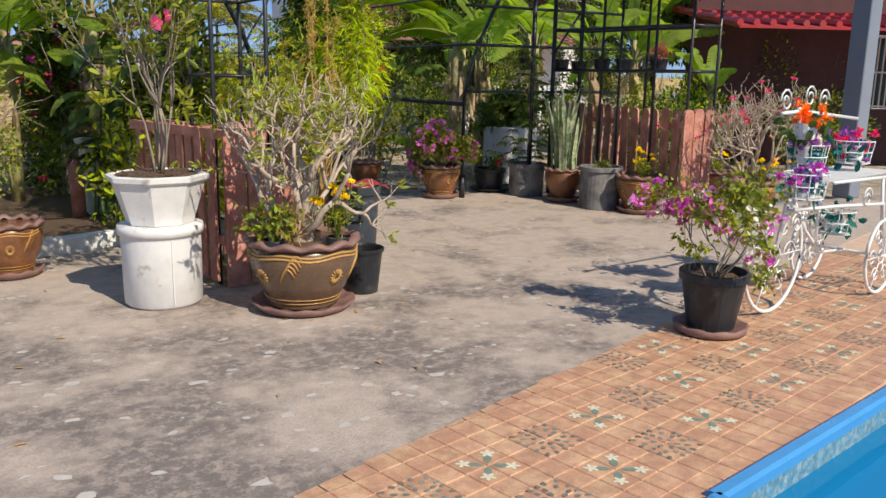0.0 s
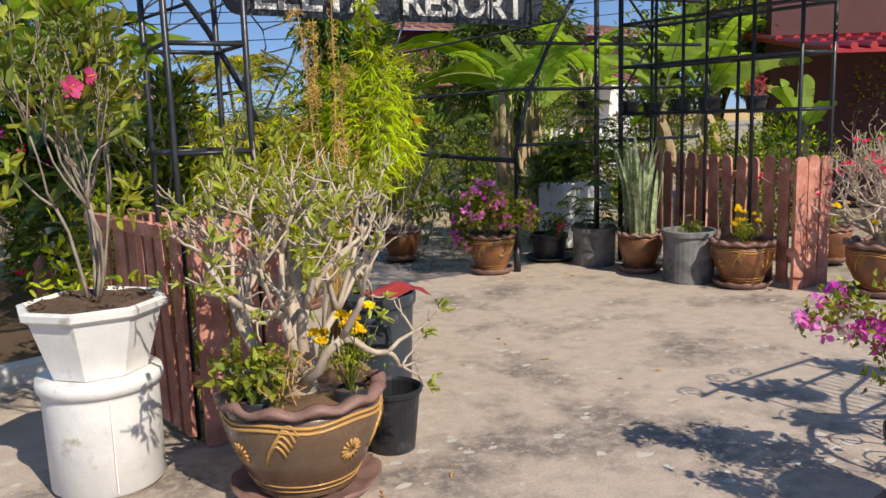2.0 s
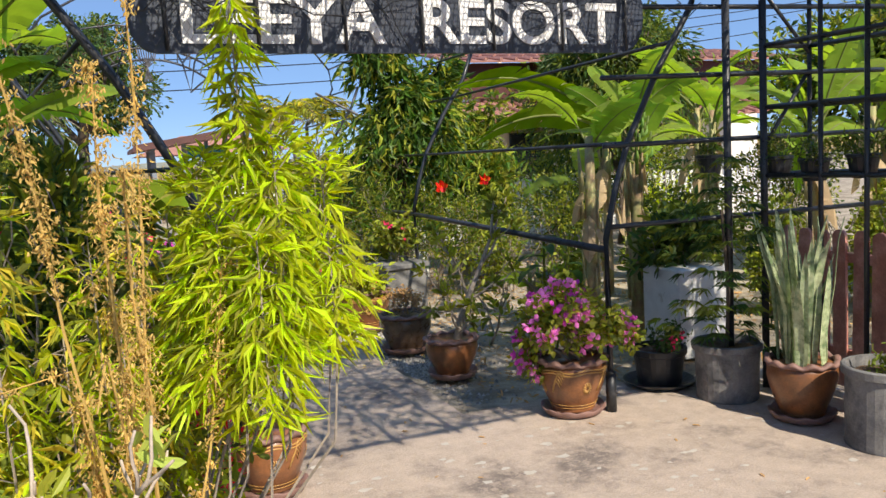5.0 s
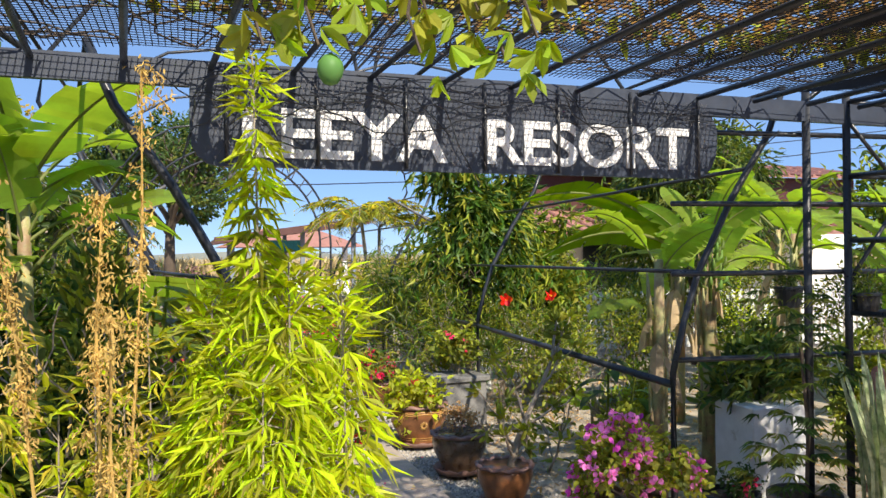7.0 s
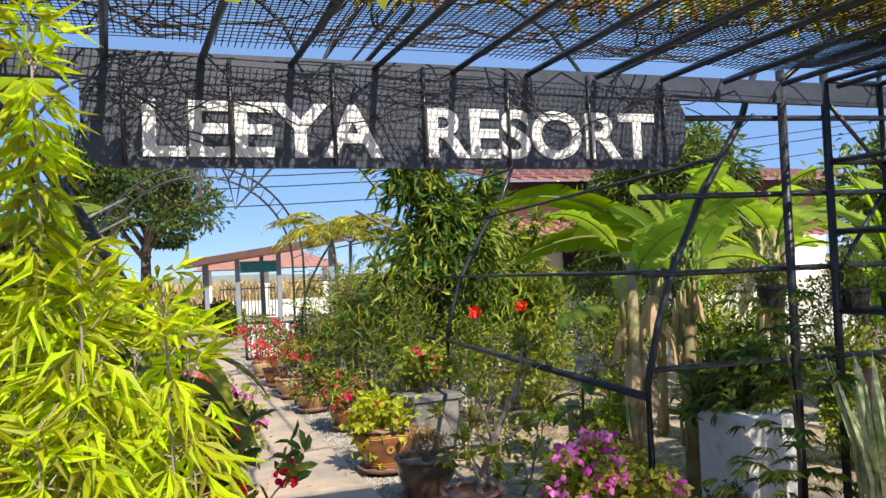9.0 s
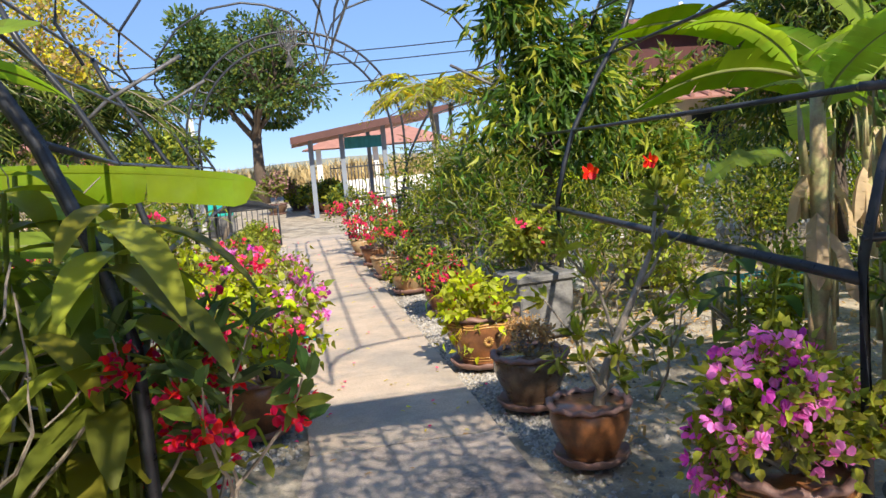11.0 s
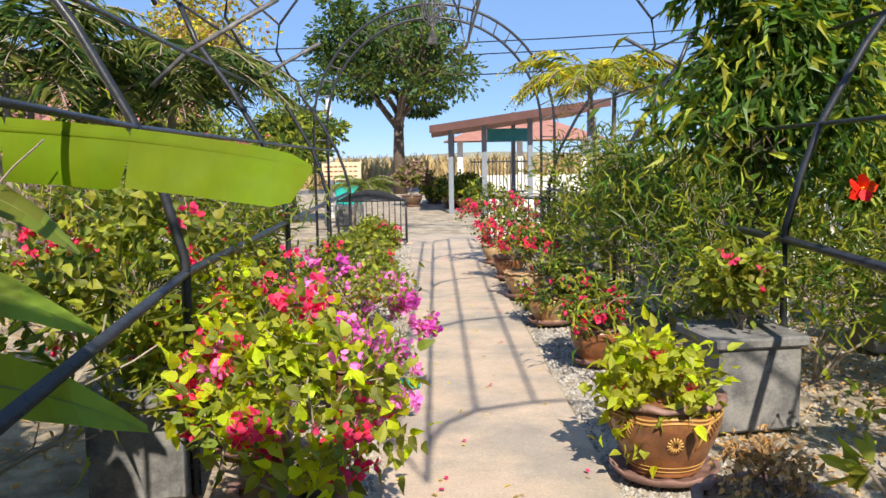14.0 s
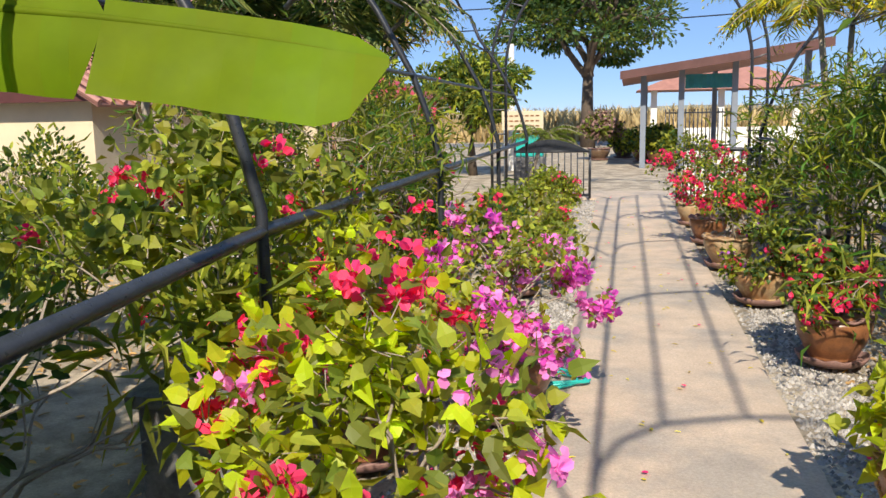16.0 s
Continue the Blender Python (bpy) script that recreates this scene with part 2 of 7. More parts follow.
class Geo:
    """Gathers vertices and faces, and builds one mesh object of them."""

    def __init__(self):
        self.v, self.f, self.m, self.n = [], [], [], 0

    def add(self, verts, faces, mi=0):
        verts = np.asarray(verts, float)
        self.v.append(verts)
        self.f += [tuple(i + self.n for i in f) for f in faces]
        self.m += [mi] * len(faces)
        self.n += len(verts)

    def tube(self, pts, r, k=6, mi=0, closed=False):
        pts = [Vector(p) for p in pts]
        rs = [r] * len(pts) if not hasattr(r, "__len__") else list(r)
        vs, up = [], Vector((0, 0, 1))
        c = len(pts)
        for i, p in enumerate(pts):
            a, b = (pts[i - 1], pts[(i + 1) % c]) if closed else (pts[max(i - 1, 0)], pts[min(i + 1, c - 1)])
            d = b - a
            d = d.normalized() if d.length > 1e-9 else Vector((0, 0, 1))
            s = d.cross(up)
            s = d.cross(Vector((1, 0, 0))) if s.length < 0.05 else s
            s.normalize()
            u = s.cross(d)
            vs += [p + (s * math.cos(2 * math.pi * j / k) + u * math.sin(2 * math.pi * j / k)) * rs[i] for j in range(k)]
        fs = []
        for i in range(c if closed else c - 1):
            for j in range(k):
                a, b = i * k + j, i * k + (j + 1) % k
                a2, b2 = (a + k) % (c * k), (b + k) % (c * k)
                fs.append((a, b, b2, a2))
        if not closed:
            fs += [tuple(range(k - 1, -1, -1)), tuple(range((c - 1) * k, c * k))]
        self.add([tuple(x) for x in vs], fs, mi)

    def lathe(self, prof, k=28, mi=0, at=(0, 0, 0), wave=0.0, waves=12, from_r=0, close=True):
        vs = []
        for i, (r, z) in enumerate(prof):
            w = wave if i >= from_r and wave else 0
            for j in range(k):
                a = 2 * math.pi * j / k
                q = 1 + (w * 0.35 / max(r, .01)) * math.cos(a * waves)
                vs.append((at[0] + r * q * math.cos(a), at[1] + r * q * math.sin(a), at[2] + z + (w * math.cos(a * waves) if w else 0)))
        fs = [(i * k + j, i * k + (j + 1) % k, (i + 1) * k + (j + 1) % k, (i + 1) * k + j) for i in range(len(prof) - 1) for j in range(k)]
        if close:
            fs += [tuple(range(k - 1, -1, -1)), tuple(range((len(prof) - 1) * k, len(prof) * k))]
        self.add(vs, fs, mi)

    def box(self, x0, x1, y0, y1, z0, z1, mi=0, m=None, bev=0.0):
        b = min(bev, (x1 - x0) / 3, (y1 - y0) / 3, (z1 - z0) / 3)
        if b <= 0:
            vs = [(x, y, z) for z in (z0, z1) for y in (y0, y1) for x in (x0, x1)]
            fs = [(0, 2, 3, 1), (4, 5, 7, 6), (0, 1, 5, 4), (2, 6, 7, 3), (0, 4, 6, 2), (1, 3, 7, 5)]
        else:
            bm = bmesh.new()
            bmesh.ops.create_cube(bm, size=1)
            for q in bm.verts:
                q.co = Vector(((x0 + x1) / 2 + q.co.x * (x1 - x0), (y0 + y1) / 2 + q.co.y * (y1 - y0), (z0 + z1) / 2 + q.co.z * (z1 - z0)))
            bmesh.ops.bevel(bm, geom=list(bm.edges), offset=b, segments=1, affect="EDGES")
            bm.verts.index_update()
            vs, fs = [tuple(q.co) for q in bm.verts], [tuple(q.index for q in f.verts) for f in bm.faces]
            bm.free()
        if m is not None:
            vs = [tuple(m @ Vector(q)) for q in vs]
        self.add(vs, fs, mi)

    def leaves(self, P, D, L, W, mi=0, shape=LANCE, flat=0.5, rng=None):
        """Leaves at P along D; flat: how far their faces turn up to the sky."""
        P, D = np.atleast_2d(P).astype(float), np.atleast_2d(D).astype(float)
        if not len(P):
            return
        rng = rng or np.random.default_rng(len(P))
        c = len(P)
        D = D / np.maximum(np.linalg.norm(D, axis=1, keepdims=True), 1e-6)
        up = rng.normal(size=(c, 3)) * (1 - flat) + np.array([0, 0, 1.0]) * flat
        S = np.cross(up, D)
        S /= np.maximum(np.linalg.norm(S, axis=1, keepdims=True), 1e-6)
        U = np.cross(D, S)
        L, W = np.broadcast_to(L, (c,)).reshape(c, 1, 1), np.broadcast_to(W, (c,)).reshape(c, 1, 1)
        T, F = shape
        V = P[:, None] + D[:, None] * T[None, :, :1] * L + S[:, None] * T[None, :, 1:2] * W + U[:, None] * T[None, :, 2:3] * L
        k = len(T)
        self.v.append(V.reshape(-1, 3))
        for i in range(c):
            o = self.n + i * k
            for f in F:
                self.f.append(tuple(q + o for q in f))
        self.m += [mi] * (c * len(F))
        self.n += c * k

    def mesh(self, name, mats, smooth=False):
        me = bpy.data.meshes.new(name)
        V = np.concatenate(self.v) if self.v else np.zeros((0, 3))
        me.vertices.add(len(V))
        me.vertices.foreach_set("co", V.ravel())
        ln = np.array([len(f) for f in self.f], dtype=np.int32)
        me.loops.add(int(ln.sum()))
        me.loops.foreach_set("vertex_index", np.fromiter((i for f in self.f for i in f), dtype=np.int32))
        me.polygons.add(len(ln))
        me.polygons.foreach_set("loop_start", np.concatenate(([0], np.cumsum(ln)[:-1])).astype(np.int32))
        me.polygons.foreach_set("material_index", np.array(self.m, dtype=np.int32))
        me.polygons.foreach_set("use_smooth", np.full(len(ln), smooth))
        for x in (mats if isinstance(mats, (list, tuple)) else [mats]):
            me.materials.append(x)
        me.update(calc_edges=True)
        return me

    def build(self, name, mats, parent=None, label="", smooth=False, kind=""):
        ob = new(name, self.mesh(name, mats, smooth))
        ob.parent = parent
        return tagged(ob, label, kind=kind)


def thing(name, label, category, at=(0, 0, 0), rz=0, group="", kind=""):
    ob = new(name)
    ob.matrix_world = pose(*at, 0, 0, rz)
    return tagged(ob, label, category, group, kind)


def structure(ob, label="", category=""):
    return tagged(ob, label, category, kind="structure")


def unit(rng, c):
    d = rng.normal(size=(c, 3))
    return d / np.linalg.norm(d, axis=1, keepdims=True)


def limbs(g, rng, base, way, length, r, depth, mi=0, split=(2, 3), bend=0.35, shrink=0.72, rise=0.15, k=5, tips=None, spread=0.6):
    """Grows crooked limbs into g; returns the twig ends with their ways."""
    tips = [] if tips is None else tips
    p, d = Vector(base), Vector(way).normalized()
    pts, seg = [p.copy()], 4
    for _ in range(seg):
        d = (d + Vector(rng.normal(size=3)) * bend * 0.4 + Vector((0, 0, rise * 0.4))).normalized()
        p = p + d * length / seg
        pts.append(p.copy())
        if depth <= 1:
            tips.append((tuple(p), tuple(d)))
    g.tube(pts, list(np.linspace(r, r * 0.68, seg + 1)), k, mi)
    if depth > 0:
        for _ in range(int(rng.integers(split[0], split[1] + 1))):
            w = (d + Vector(rng.normal(size=3)) * spread).normalized()
            limbs(g, rng, p, w, length * shrink * rng.uniform(.8, 1.15), r * 0.62, depth - 1, mi, split, bend, shrink, rise, k, tips, spread)
    return tips


def clump(g, rng, tips, per, L, W, mi, shape=LANCE, spread=0.05, flat=0.5, follow=0.5, droop=0.0):
    """Leaves round twig ends."""
    if not len(tips):
        return
    P = np.repeat(np.array([t[0] for t in tips]), per, 0)
    D = np.repeat(np.array([t[1] for t in tips]), per, 0)
    P = P + rng.normal(size=P.shape) * spread
    D = D * follow + unit(rng, len(P)) * (1 - follow * 0.6)
    D[:, 2] -= droop
    g.leaves(P, D, rng.uniform(.65, 1.2, len(P)) * L, rng.uniform(.7, 1.15, len(P)) * W, mi, shape, flat, rng)


def pick(rng, seq, c):
    return [seq[i] for i in rng.choice(len(seq), min(c, len(seq)), replace=False)]


def blob(rng, c, centre, radii, lumps=9, shell=0.55):
    """Points with outward ways in an uneven, lumpy crown with gaps."""
    centre, radii = np.array(centre, float), np.array(radii, float)
    heads = unit(rng, lumps) * rng.uniform(.35, .8, (lumps, 1))
    i = rng.integers(0, lumps, c)
    u = unit(rng, c)
    q = heads[i] + u * (rng.uniform(shell, 1, (c, 1)) ** .6) * rng.uniform(.28, .5, lumps)[i][:, None]
    return centre + q * radii, q + u * 0.6 + np.array([0, 0, .1])


def to_tips(P, D):
    return list(zip(map(tuple, P), map(tuple, D)))


OVAL_FLAT = (OVAL[0] * [1, 1, 0], OVAL[1])

# ---- ground, path, deck and pool ----
g = Geo()
N = 40
xs = np.concatenate((-np.geomspace(400, 14, 8), np.linspace(-10, 20, N), np.geomspace(26, 400, 8)))
ys = np.concatenate((-np.geomspace(300, 8, 6), np.linspace(-6, 40, N), np.geomspace(46, 900, 9)))
POOL = [(2.39, 1.10), (8.6, 2.0), (9.2, -2.6), (1.55, -3.6)]


def under(x, y):
    """Sinks the ground below the pool."""
    return -2.2 if 1.2 < x < 9.6 and -4.2 < y < 2.1 else -0.03


vs = [(x, y, under(x, y)) for y in ys for x in xs]
fs = [(j * len(xs) + i, j * len(xs) + i + 1, (j + 1) * len(xs) + i + 1, (j + 1) * len(xs) + i) for j in range(len(ys) - 1) for i in range(len(xs) - 1)]
g.add(vs, fs)
structure(g.build("ground", DIRT), "bare sandy garden ground with scattered debris", "ground")


def slab(name, outline, z0, z1, material, label, category):
    g = Geo()
    c = len(outline)
    g.add([(x, y, z0) for x, y in outline] + [(x, y, z1) for x, y in outline],
          [tuple(range(c - 1, -1, -1)), tuple(range(c, 2 * c))] + [(i, (i + 1) % c, c + (i + 1) % c, c + i) for i in range(c)])
    return structure(g.build(name, material), label, category)


apron = slab("concrete_apron", [(-8, -8), (1.2, -8), (1.2, 1.83), (3.55, 2.48), (9.4, 4.05), (12, 5.0), (7.1, 5.0), (6.95, 7.25), (5.9, 7.55), (4.62, 7.5), (4.62, 9.0), (3.55, 9.0), (3.3, 7.2), (1.95, 7.0), (1.7, 6.2), (0.9, 6.02), (-8, 4.9)],
             -0.12, 0.0, CONCRETE, "weathered grey-brown concrete yard slab with pale flaked patches", "paving")
path = slab("garden_path", [(3.55, 9.004), (4.62, 9.004), (4.585, 14.5), (4.56, 21.8), (3.36, 21.8), (3.5, 14.5)], -0.1, 0.002, PATHM, "straight beige concrete garden path", "path")
slab("gate_crossing", [(2.0, 21.804), (6.2, 21.804), (6.2, 23.2), (2.0, 23.2)], -0.1, -0.002, PATHM, "concrete crossing beyond the garden gate", "paving")
slab("driveway", [(-14, 23.204), (18, 23.204), (20, 40), (-16, 40)], -0.1, -0.016, DIRT, "packed earth driveway beyond the gate", "road")
slab("road", [(-80, 46), (90, 46), (90, 51), (-80, 51)], -0.1, -0.012, GREYCEM, "grey village road before the fields", "road")

# pale flakes and dead leaves on the slab
rng = np.random.default_rng(5)
g = Geo()
for _ in range(900):
    x, y = rng.uniform(-0.5, 6.6), rng.uniform(1.9, 7.2)
    if y < 1.9 + (x - 1.2) * 0.27 + 0.1 and x > 1.2:
        continue
    r = rng.uniform(.005, .028)
    k = int(rng.integers(5, 8))
    rr = r * rng.uniform(.4, 1.3, k)
    a = np.linspace(0, 2 * np.pi, k, endpoint=False)
    g.add([(x + rr[i] * math.cos(a[i]) * 1.5, y + rr[i] * math.sin(a[i]), 0.0015 + 0.0006 * math.sin(i)) for i in range(k)], [tuple(range(k))])
g.build("paint_flakes", CHIP, kind="stuff")
tagged(scene.objects["paint_flakes"], "pale flaked patches scattered over the concrete yard", "debris")
g = Geo()
c = 170
P = np.column_stack((rng.uniform(0, 7, c), rng.uniform(2.6, 9, c), np.full(c, .006)))
D = unit(rng, c) * [1, 1, .05]
g.leaves(P, D, rng.uniform(.02, .06, c), rng.uniform(.008, .02, c), 0, OVAL, .97, rng)
c = 260
P = np.column_stack((rng.uniform(3.0, 5.4, c), rng.uniform(9, 22, c), np.full(c, .012)))
g.leaves(P, unit(rng, c) * [1, 1, .05], rng.uniform(.02, .045, c), rng.uniform(.01, .02, c), 1, OVAL, .95, rng)
g.leaves(P[:60] + [.03, .05, .004], unit(rng, 60) * [1, 1, .05], .03, .025, 2, OVAL, .95, rng)
tagged(g.build("fallen_leaves", [DRYM, L_YELLOW, F_CORAL]), "dry leaves and fallen petals on the paving", "debris", kind="stuff")

# gravel along the path
g = Geo()
T, F = np.array([(1, 0, 0), (.2, .9, 0), (-.9, .4, 0), (-.6, -.8, 0), (.4, -.8, 0), (.1, 0, .75)]), [(0, 1, 5), (1, 2, 5), (2, 3, 5), (3, 4, 5), (4, 0, 5)]
c = 26000
side = rng.random(c)
X = np.where(side < .4, rng.normal(3.28, .16, c), np.where(side < .8, rng.normal(4.86, .18, c), rng.uniform(5.0, 8.0, c)))
Y = rng.uniform(7.6, 22, c) ** 1.0
Y = np.where(rng.random(c) < .6, rng.uniform(8.5, 14, c), Y)
ok = ~((X > 3.5) & (X < 4.63)) & ~((Y < 9.0) & (X < 4.7)) & ~(Y < 7.7)
X, Y = X[ok], Y[ok]
s = rng.uniform(.007, .02, len(X))
a = rng.uniform(0, 6.28, len(X))
V = np.stack([X[:, None] + s[:, None] * (T[None, :, 0] * np.cos(a)[:, None] - T[None, :, 1] * np.sin(a)[:, None]),
              Y[:, None] + s[:, None] * (T[None, :, 0] * np.sin(a)[:, None] + T[None, :, 1] * np.cos(a)[:, None]),
              -0.031 + s[:, None] * T[None, :, 2] * rng.uniform(.7, 1.6, len(X))[:, None]], -1).reshape(-1, 3)
g.v.append(V)
g.f = [tuple(q + 6 * i for q in f) for i in range(len(X)) for f in F]
g.m, g.n = [0] * len(g.f), len(V)
tagged(g.build("gravel", GRAVEL), "loose grey gravel strips beside the path", "gravel", kind="stuff")

# low growth and litter under the garden plants
g = Geo()
c = 12000
X = np.where(rng.random(c) < .45, rng.uniform(-2.5, 3.2, c), rng.uniform(5.0, 9.5, c))
Y = rng.uniform(7.4, 20, c)
P = np.column_stack((X, Y, np.full(c, -.02)))
g.leaves(P, unit(rng, c) * [.8, .8, .25] + [0, 0, .12], rng.uniform(.03, .08, c), rng.uniform(.01, .03, c), 0, OVAL, .8, rng)
tagged(g.build("leaf_litter", DRYM), "dry leaf litter on the garden soil", "litter", kind="stuff")

# pool: walls, edge and water
pool = thing("swimming_pool", "small pool with bright blue edging and clear blue water", "pool")
pool["kind"] = "structure"
g = Geo()
c = 4
g.add([(x, y, .0) for x, y in POOL] + [(x, y, -1.3) for x, y in POOL], [(i, (i + 1) % c, c + (i + 1) % c, c + i) for i in range(c)] + [(4, 5, 6, 7)])
g.build("liner", LINER, pool, "mottled blue pool liner")
WATER = bpy.data.materials.new("pool_water")
WATER.use_nodes = True
wp = WATER.node_tree.nodes["Principled BSDF"]
wp.inputs["Base Color"].default_value = (0.01, 0.20, 0.42, 1)
wp.inputs["Roughness"].default_value, wp.inputs["IOR"].default_value = 0.03, 1.33
nzt, bmp = WATER.node_tree.nodes.new("ShaderNodeTexNoise"), WATER.node_tree.nodes.new("ShaderNodeBump")
nzt.inputs["Scale"].default_value = 9
bmp.inputs["Distance"].default_value = 0.02
WATER.node_tree.links.new(nzt.outputs["Fac"], bmp.inputs["Height"])
WATER.node_tree.links.new(bmp.outputs[0], wp.inputs["Normal"])
g = Geo()
g.add([(x, y, -.14) for x, y in POOL], [(3, 2, 1, 0)])
g.build("water", WATER, pool, "rippled clear blue water")
g = Geo()
for i in (0, 3):
    a, b = Vector((*POOL[i], 0)), Vector((*POOL[(i + 1) % 4], 0))
    d = (b - a).normalized()
    s = Vector((-d.y, d.x, 0))
    g.add([tuple(p + s * o + Vector((0, 0, z))) for p in (a, b) for o, z in ((-.035, -.02), (-.035, .018), (-.02, .028), (.02, .028), (.035, .018), (.035, -.03))],
          [(j, (j + 1) % 6, 6 + (j + 1) % 6, 6 + j) for j in range(6)] + [(5, 4, 3, 2, 1, 0), (6, 7, 8, 9, 10, 11)])
g.build("coping", COPING, pool, "bright blue plastic pool edging")
deckbase = slab("tiled_deck", [(1.2, -8), (1.5, -8), (1.5, -3.6), (2.33, 1.12), (8.6, 2.03), (12, 2.5), (12, 4.7), (9.4, 4.05), (3.55, 2.48), (1.2, 1.83)], -0.12, -0.004, GROUT, "grouted pool deck with printed ochre tiles", "paving")

# ---- iron frames, sign, canopy, fences ----
def picket_panel(name, parent, a, b, z0, z1, count, w, th=.02, proud=0.0):
    """Upright round-topped boards from a to b; each board a part."""
    a, b = Vector((*a, 0)), Vector((*b, 0))
    d = (b - a).normalized()
    ang = math.atan2(d.y, d.x)
    g = Geo()
    k = 6
    prof = [(-w / 2, z0), (w / 2, z0)] + [(w / 2 * math.cos(math.pi * i / k), z1 - w * .42 + w * .42 * math.sin(math.pi * i / k)) for i in range(k + 1)]
    c = len(prof)
    g.add([(x, -th / 2, z) for x, z in prof] + [(x, th / 2, z) for x, z in prof],
          [tuple(range(c)), tuple(range(2 * c - 1, c - 1, -1))] + [(i, c + i, c + (i + 1) % c, (i + 1) % c) for i in range(c)])
    me = g.mesh(name, REDBROWN)
    r = random.Random(count)
    for i in range(count):
        p = a.lerp(b, (i + .5) / count)
        ob = new(name, me)
        ob.parent = parent
        ob.location = (p.x, p.y, r.uniform(-.012, .012))
        ob.rotation_euler = (r.uniform(-.02, .02), r.uniform(-.012, .012), ang)


fence_l = thing("picket_planter_fence", "red-brown picket enclosure with wide front boards around a planting bed", "fence")
picket_panel("board", fence_l, (1.90, 4.50), (2.36, 4.50), .01, 1.06, 3, .135, .028)
picket_panel("picket", fence_l, (1.88, 4.56), (1.66, 5.62), .03, 1.0, 9, .085)
g = Geo()
for a, b, z in (((1.88, 4.53), (1.64, 5.66), .97), ((2.04, 4.55), (1.86, 5.66), .97), ((1.92, 4.53), (1.68, 5.64), .3), ((1.70, 5.3), (1.98, 5.3), .97), ((1.80, 4.85), (2.02, 4.85), .97), ((1.9, 4.535), (2.36, 4.535), .25), ((1.9, 4.535), (2.36, 4.535), .85)):
    a, b = Vector((*a, z)), Vector((*b, z))
    m = look(a, b) 
    g.box(-.02, .02, -.03, .03, -(b - a).length, 0, 0, m)
g.build("rail", REDBROWN, fence_l)

fence_r = thing("picket_fence", "red-brown round-topped picket fence behind a row of pots", "fence")
picket_panel("board", fence_r, (6.66, 5.02), (7.10, 5.02), .01, 1.06, 3, .135, .028)
picket_panel("picket", fence_r, (6.74, 5.10), (6.98, 7.15), .03, 1.05, 13, .11)
g = Geo()
for a, b, z in (((6.77, 5.06), (7.01, 7.2), .25), ((6.77, 5.06), (7.01, 7.2), .88), ((6.66, 5.05), (7.1, 5.05), .3), ((6.66, 5.05), (7.1, 5.05), .9)):
    a, b = Vector((*a, z)), Vector((*b, z))
    g.box(-.02, .02, -.03, .03, -(b - a).length, 0, 0, look(a, b))
g.build("rail", REDBROWN, fence_r)


def bars(parent, name, list_, r=.016, k=6, material=IRON):
    """Each bar of the list is a part."""
    for pts in list_:
        g = Geo()
        g.tube(pts, r, k)
        g.build(name, material, parent, smooth=True)


# trellis towers that carry the canopy
tl = thing("trellis_tower", "black iron trellis tower beside the planter fence", "trellis")
X0, X1, Y0, Y1 = 1.90, 2.25, 4.62, 5.1
H = 2.75
bars(tl, "post", [[(x, y, 0), (x, y, H)] for x in (X0, X1) for y in (Y0, Y1)], .015, 4)
rungs = []
for z in (1.32, 1.80, 2.25, 2.7):
    rungs += [[(X0, Y0, z), (X1, Y0, z)], [(X0, Y1, z), (X1, Y1, z)], [(X0, Y0, z), (X0, Y1, z)], [(X1, Y0, z), (X1, Y1, z)]]
bars(tl, "rung", rungs, .011, 4)
tr = thing("trellis_wall", "black iron trellis wall with shelves for hanging pots above the picket fence", "trellis")
PR = [(6.30, 6.92), (6.60, 6.92), (6.64, 6.5), (6.67, 6.2), (6.69, 5.95), (6.73, 5.5), (6.77, 5.08)]
bars(tr, "post", [[(x, y, 0), (x, y, H)] for x, y in PR[:2]], .032, 4)
bars(tr, "post", [[(x, y, 0), (x, y, H)] for x, y in PR[2:]], .020, 4)
bars(tr, "post", [[(x + .4, y, 0), (x + .4, y, H)] for x, y in (PR[1], PR[4], PR[6])], .02, 4)
rails = []
for z in (1.42, 1.86, 2.25, 2.7):
    rails += [[(6.60, 6.92, z), (6.77, 5.08, z)], [(7.0, 6.92, z), (7.17, 5.08, z)]]
    rails += [[(x, y, z), (x + .4, y, z)] for x, y in (PR[1], PR[4], PR[6])]
rails += [[(5.45, 7.05, z), (7.6, 6.85, z)] for z in (1.17, 1.67, 2.08, 2.5)]
rails += [[(6.60, 6.92, 1.6), (7.0, 6.92, 2.1)], [(6.60, 6.92, 2.6), (7.0, 6.92, 2.2)], [(6.77, 5.08, 2.5), (6.9, 4.2, 2.7)]]
bars(tr, "rail", rails, .016, 4)

# flared arches over the path, in frames, with long rails between them
def leg(x, y, z, out):
    """A leg: upright, then flared outwards."""
    return [(x + out * o, y, z + h) for o, h in ((0, 0), (0, .55), (0, 1.10), (.08, 1.40), (.18, 1.68), (.42, 2.12), (.68, 2.5), (.80, 2.8))]


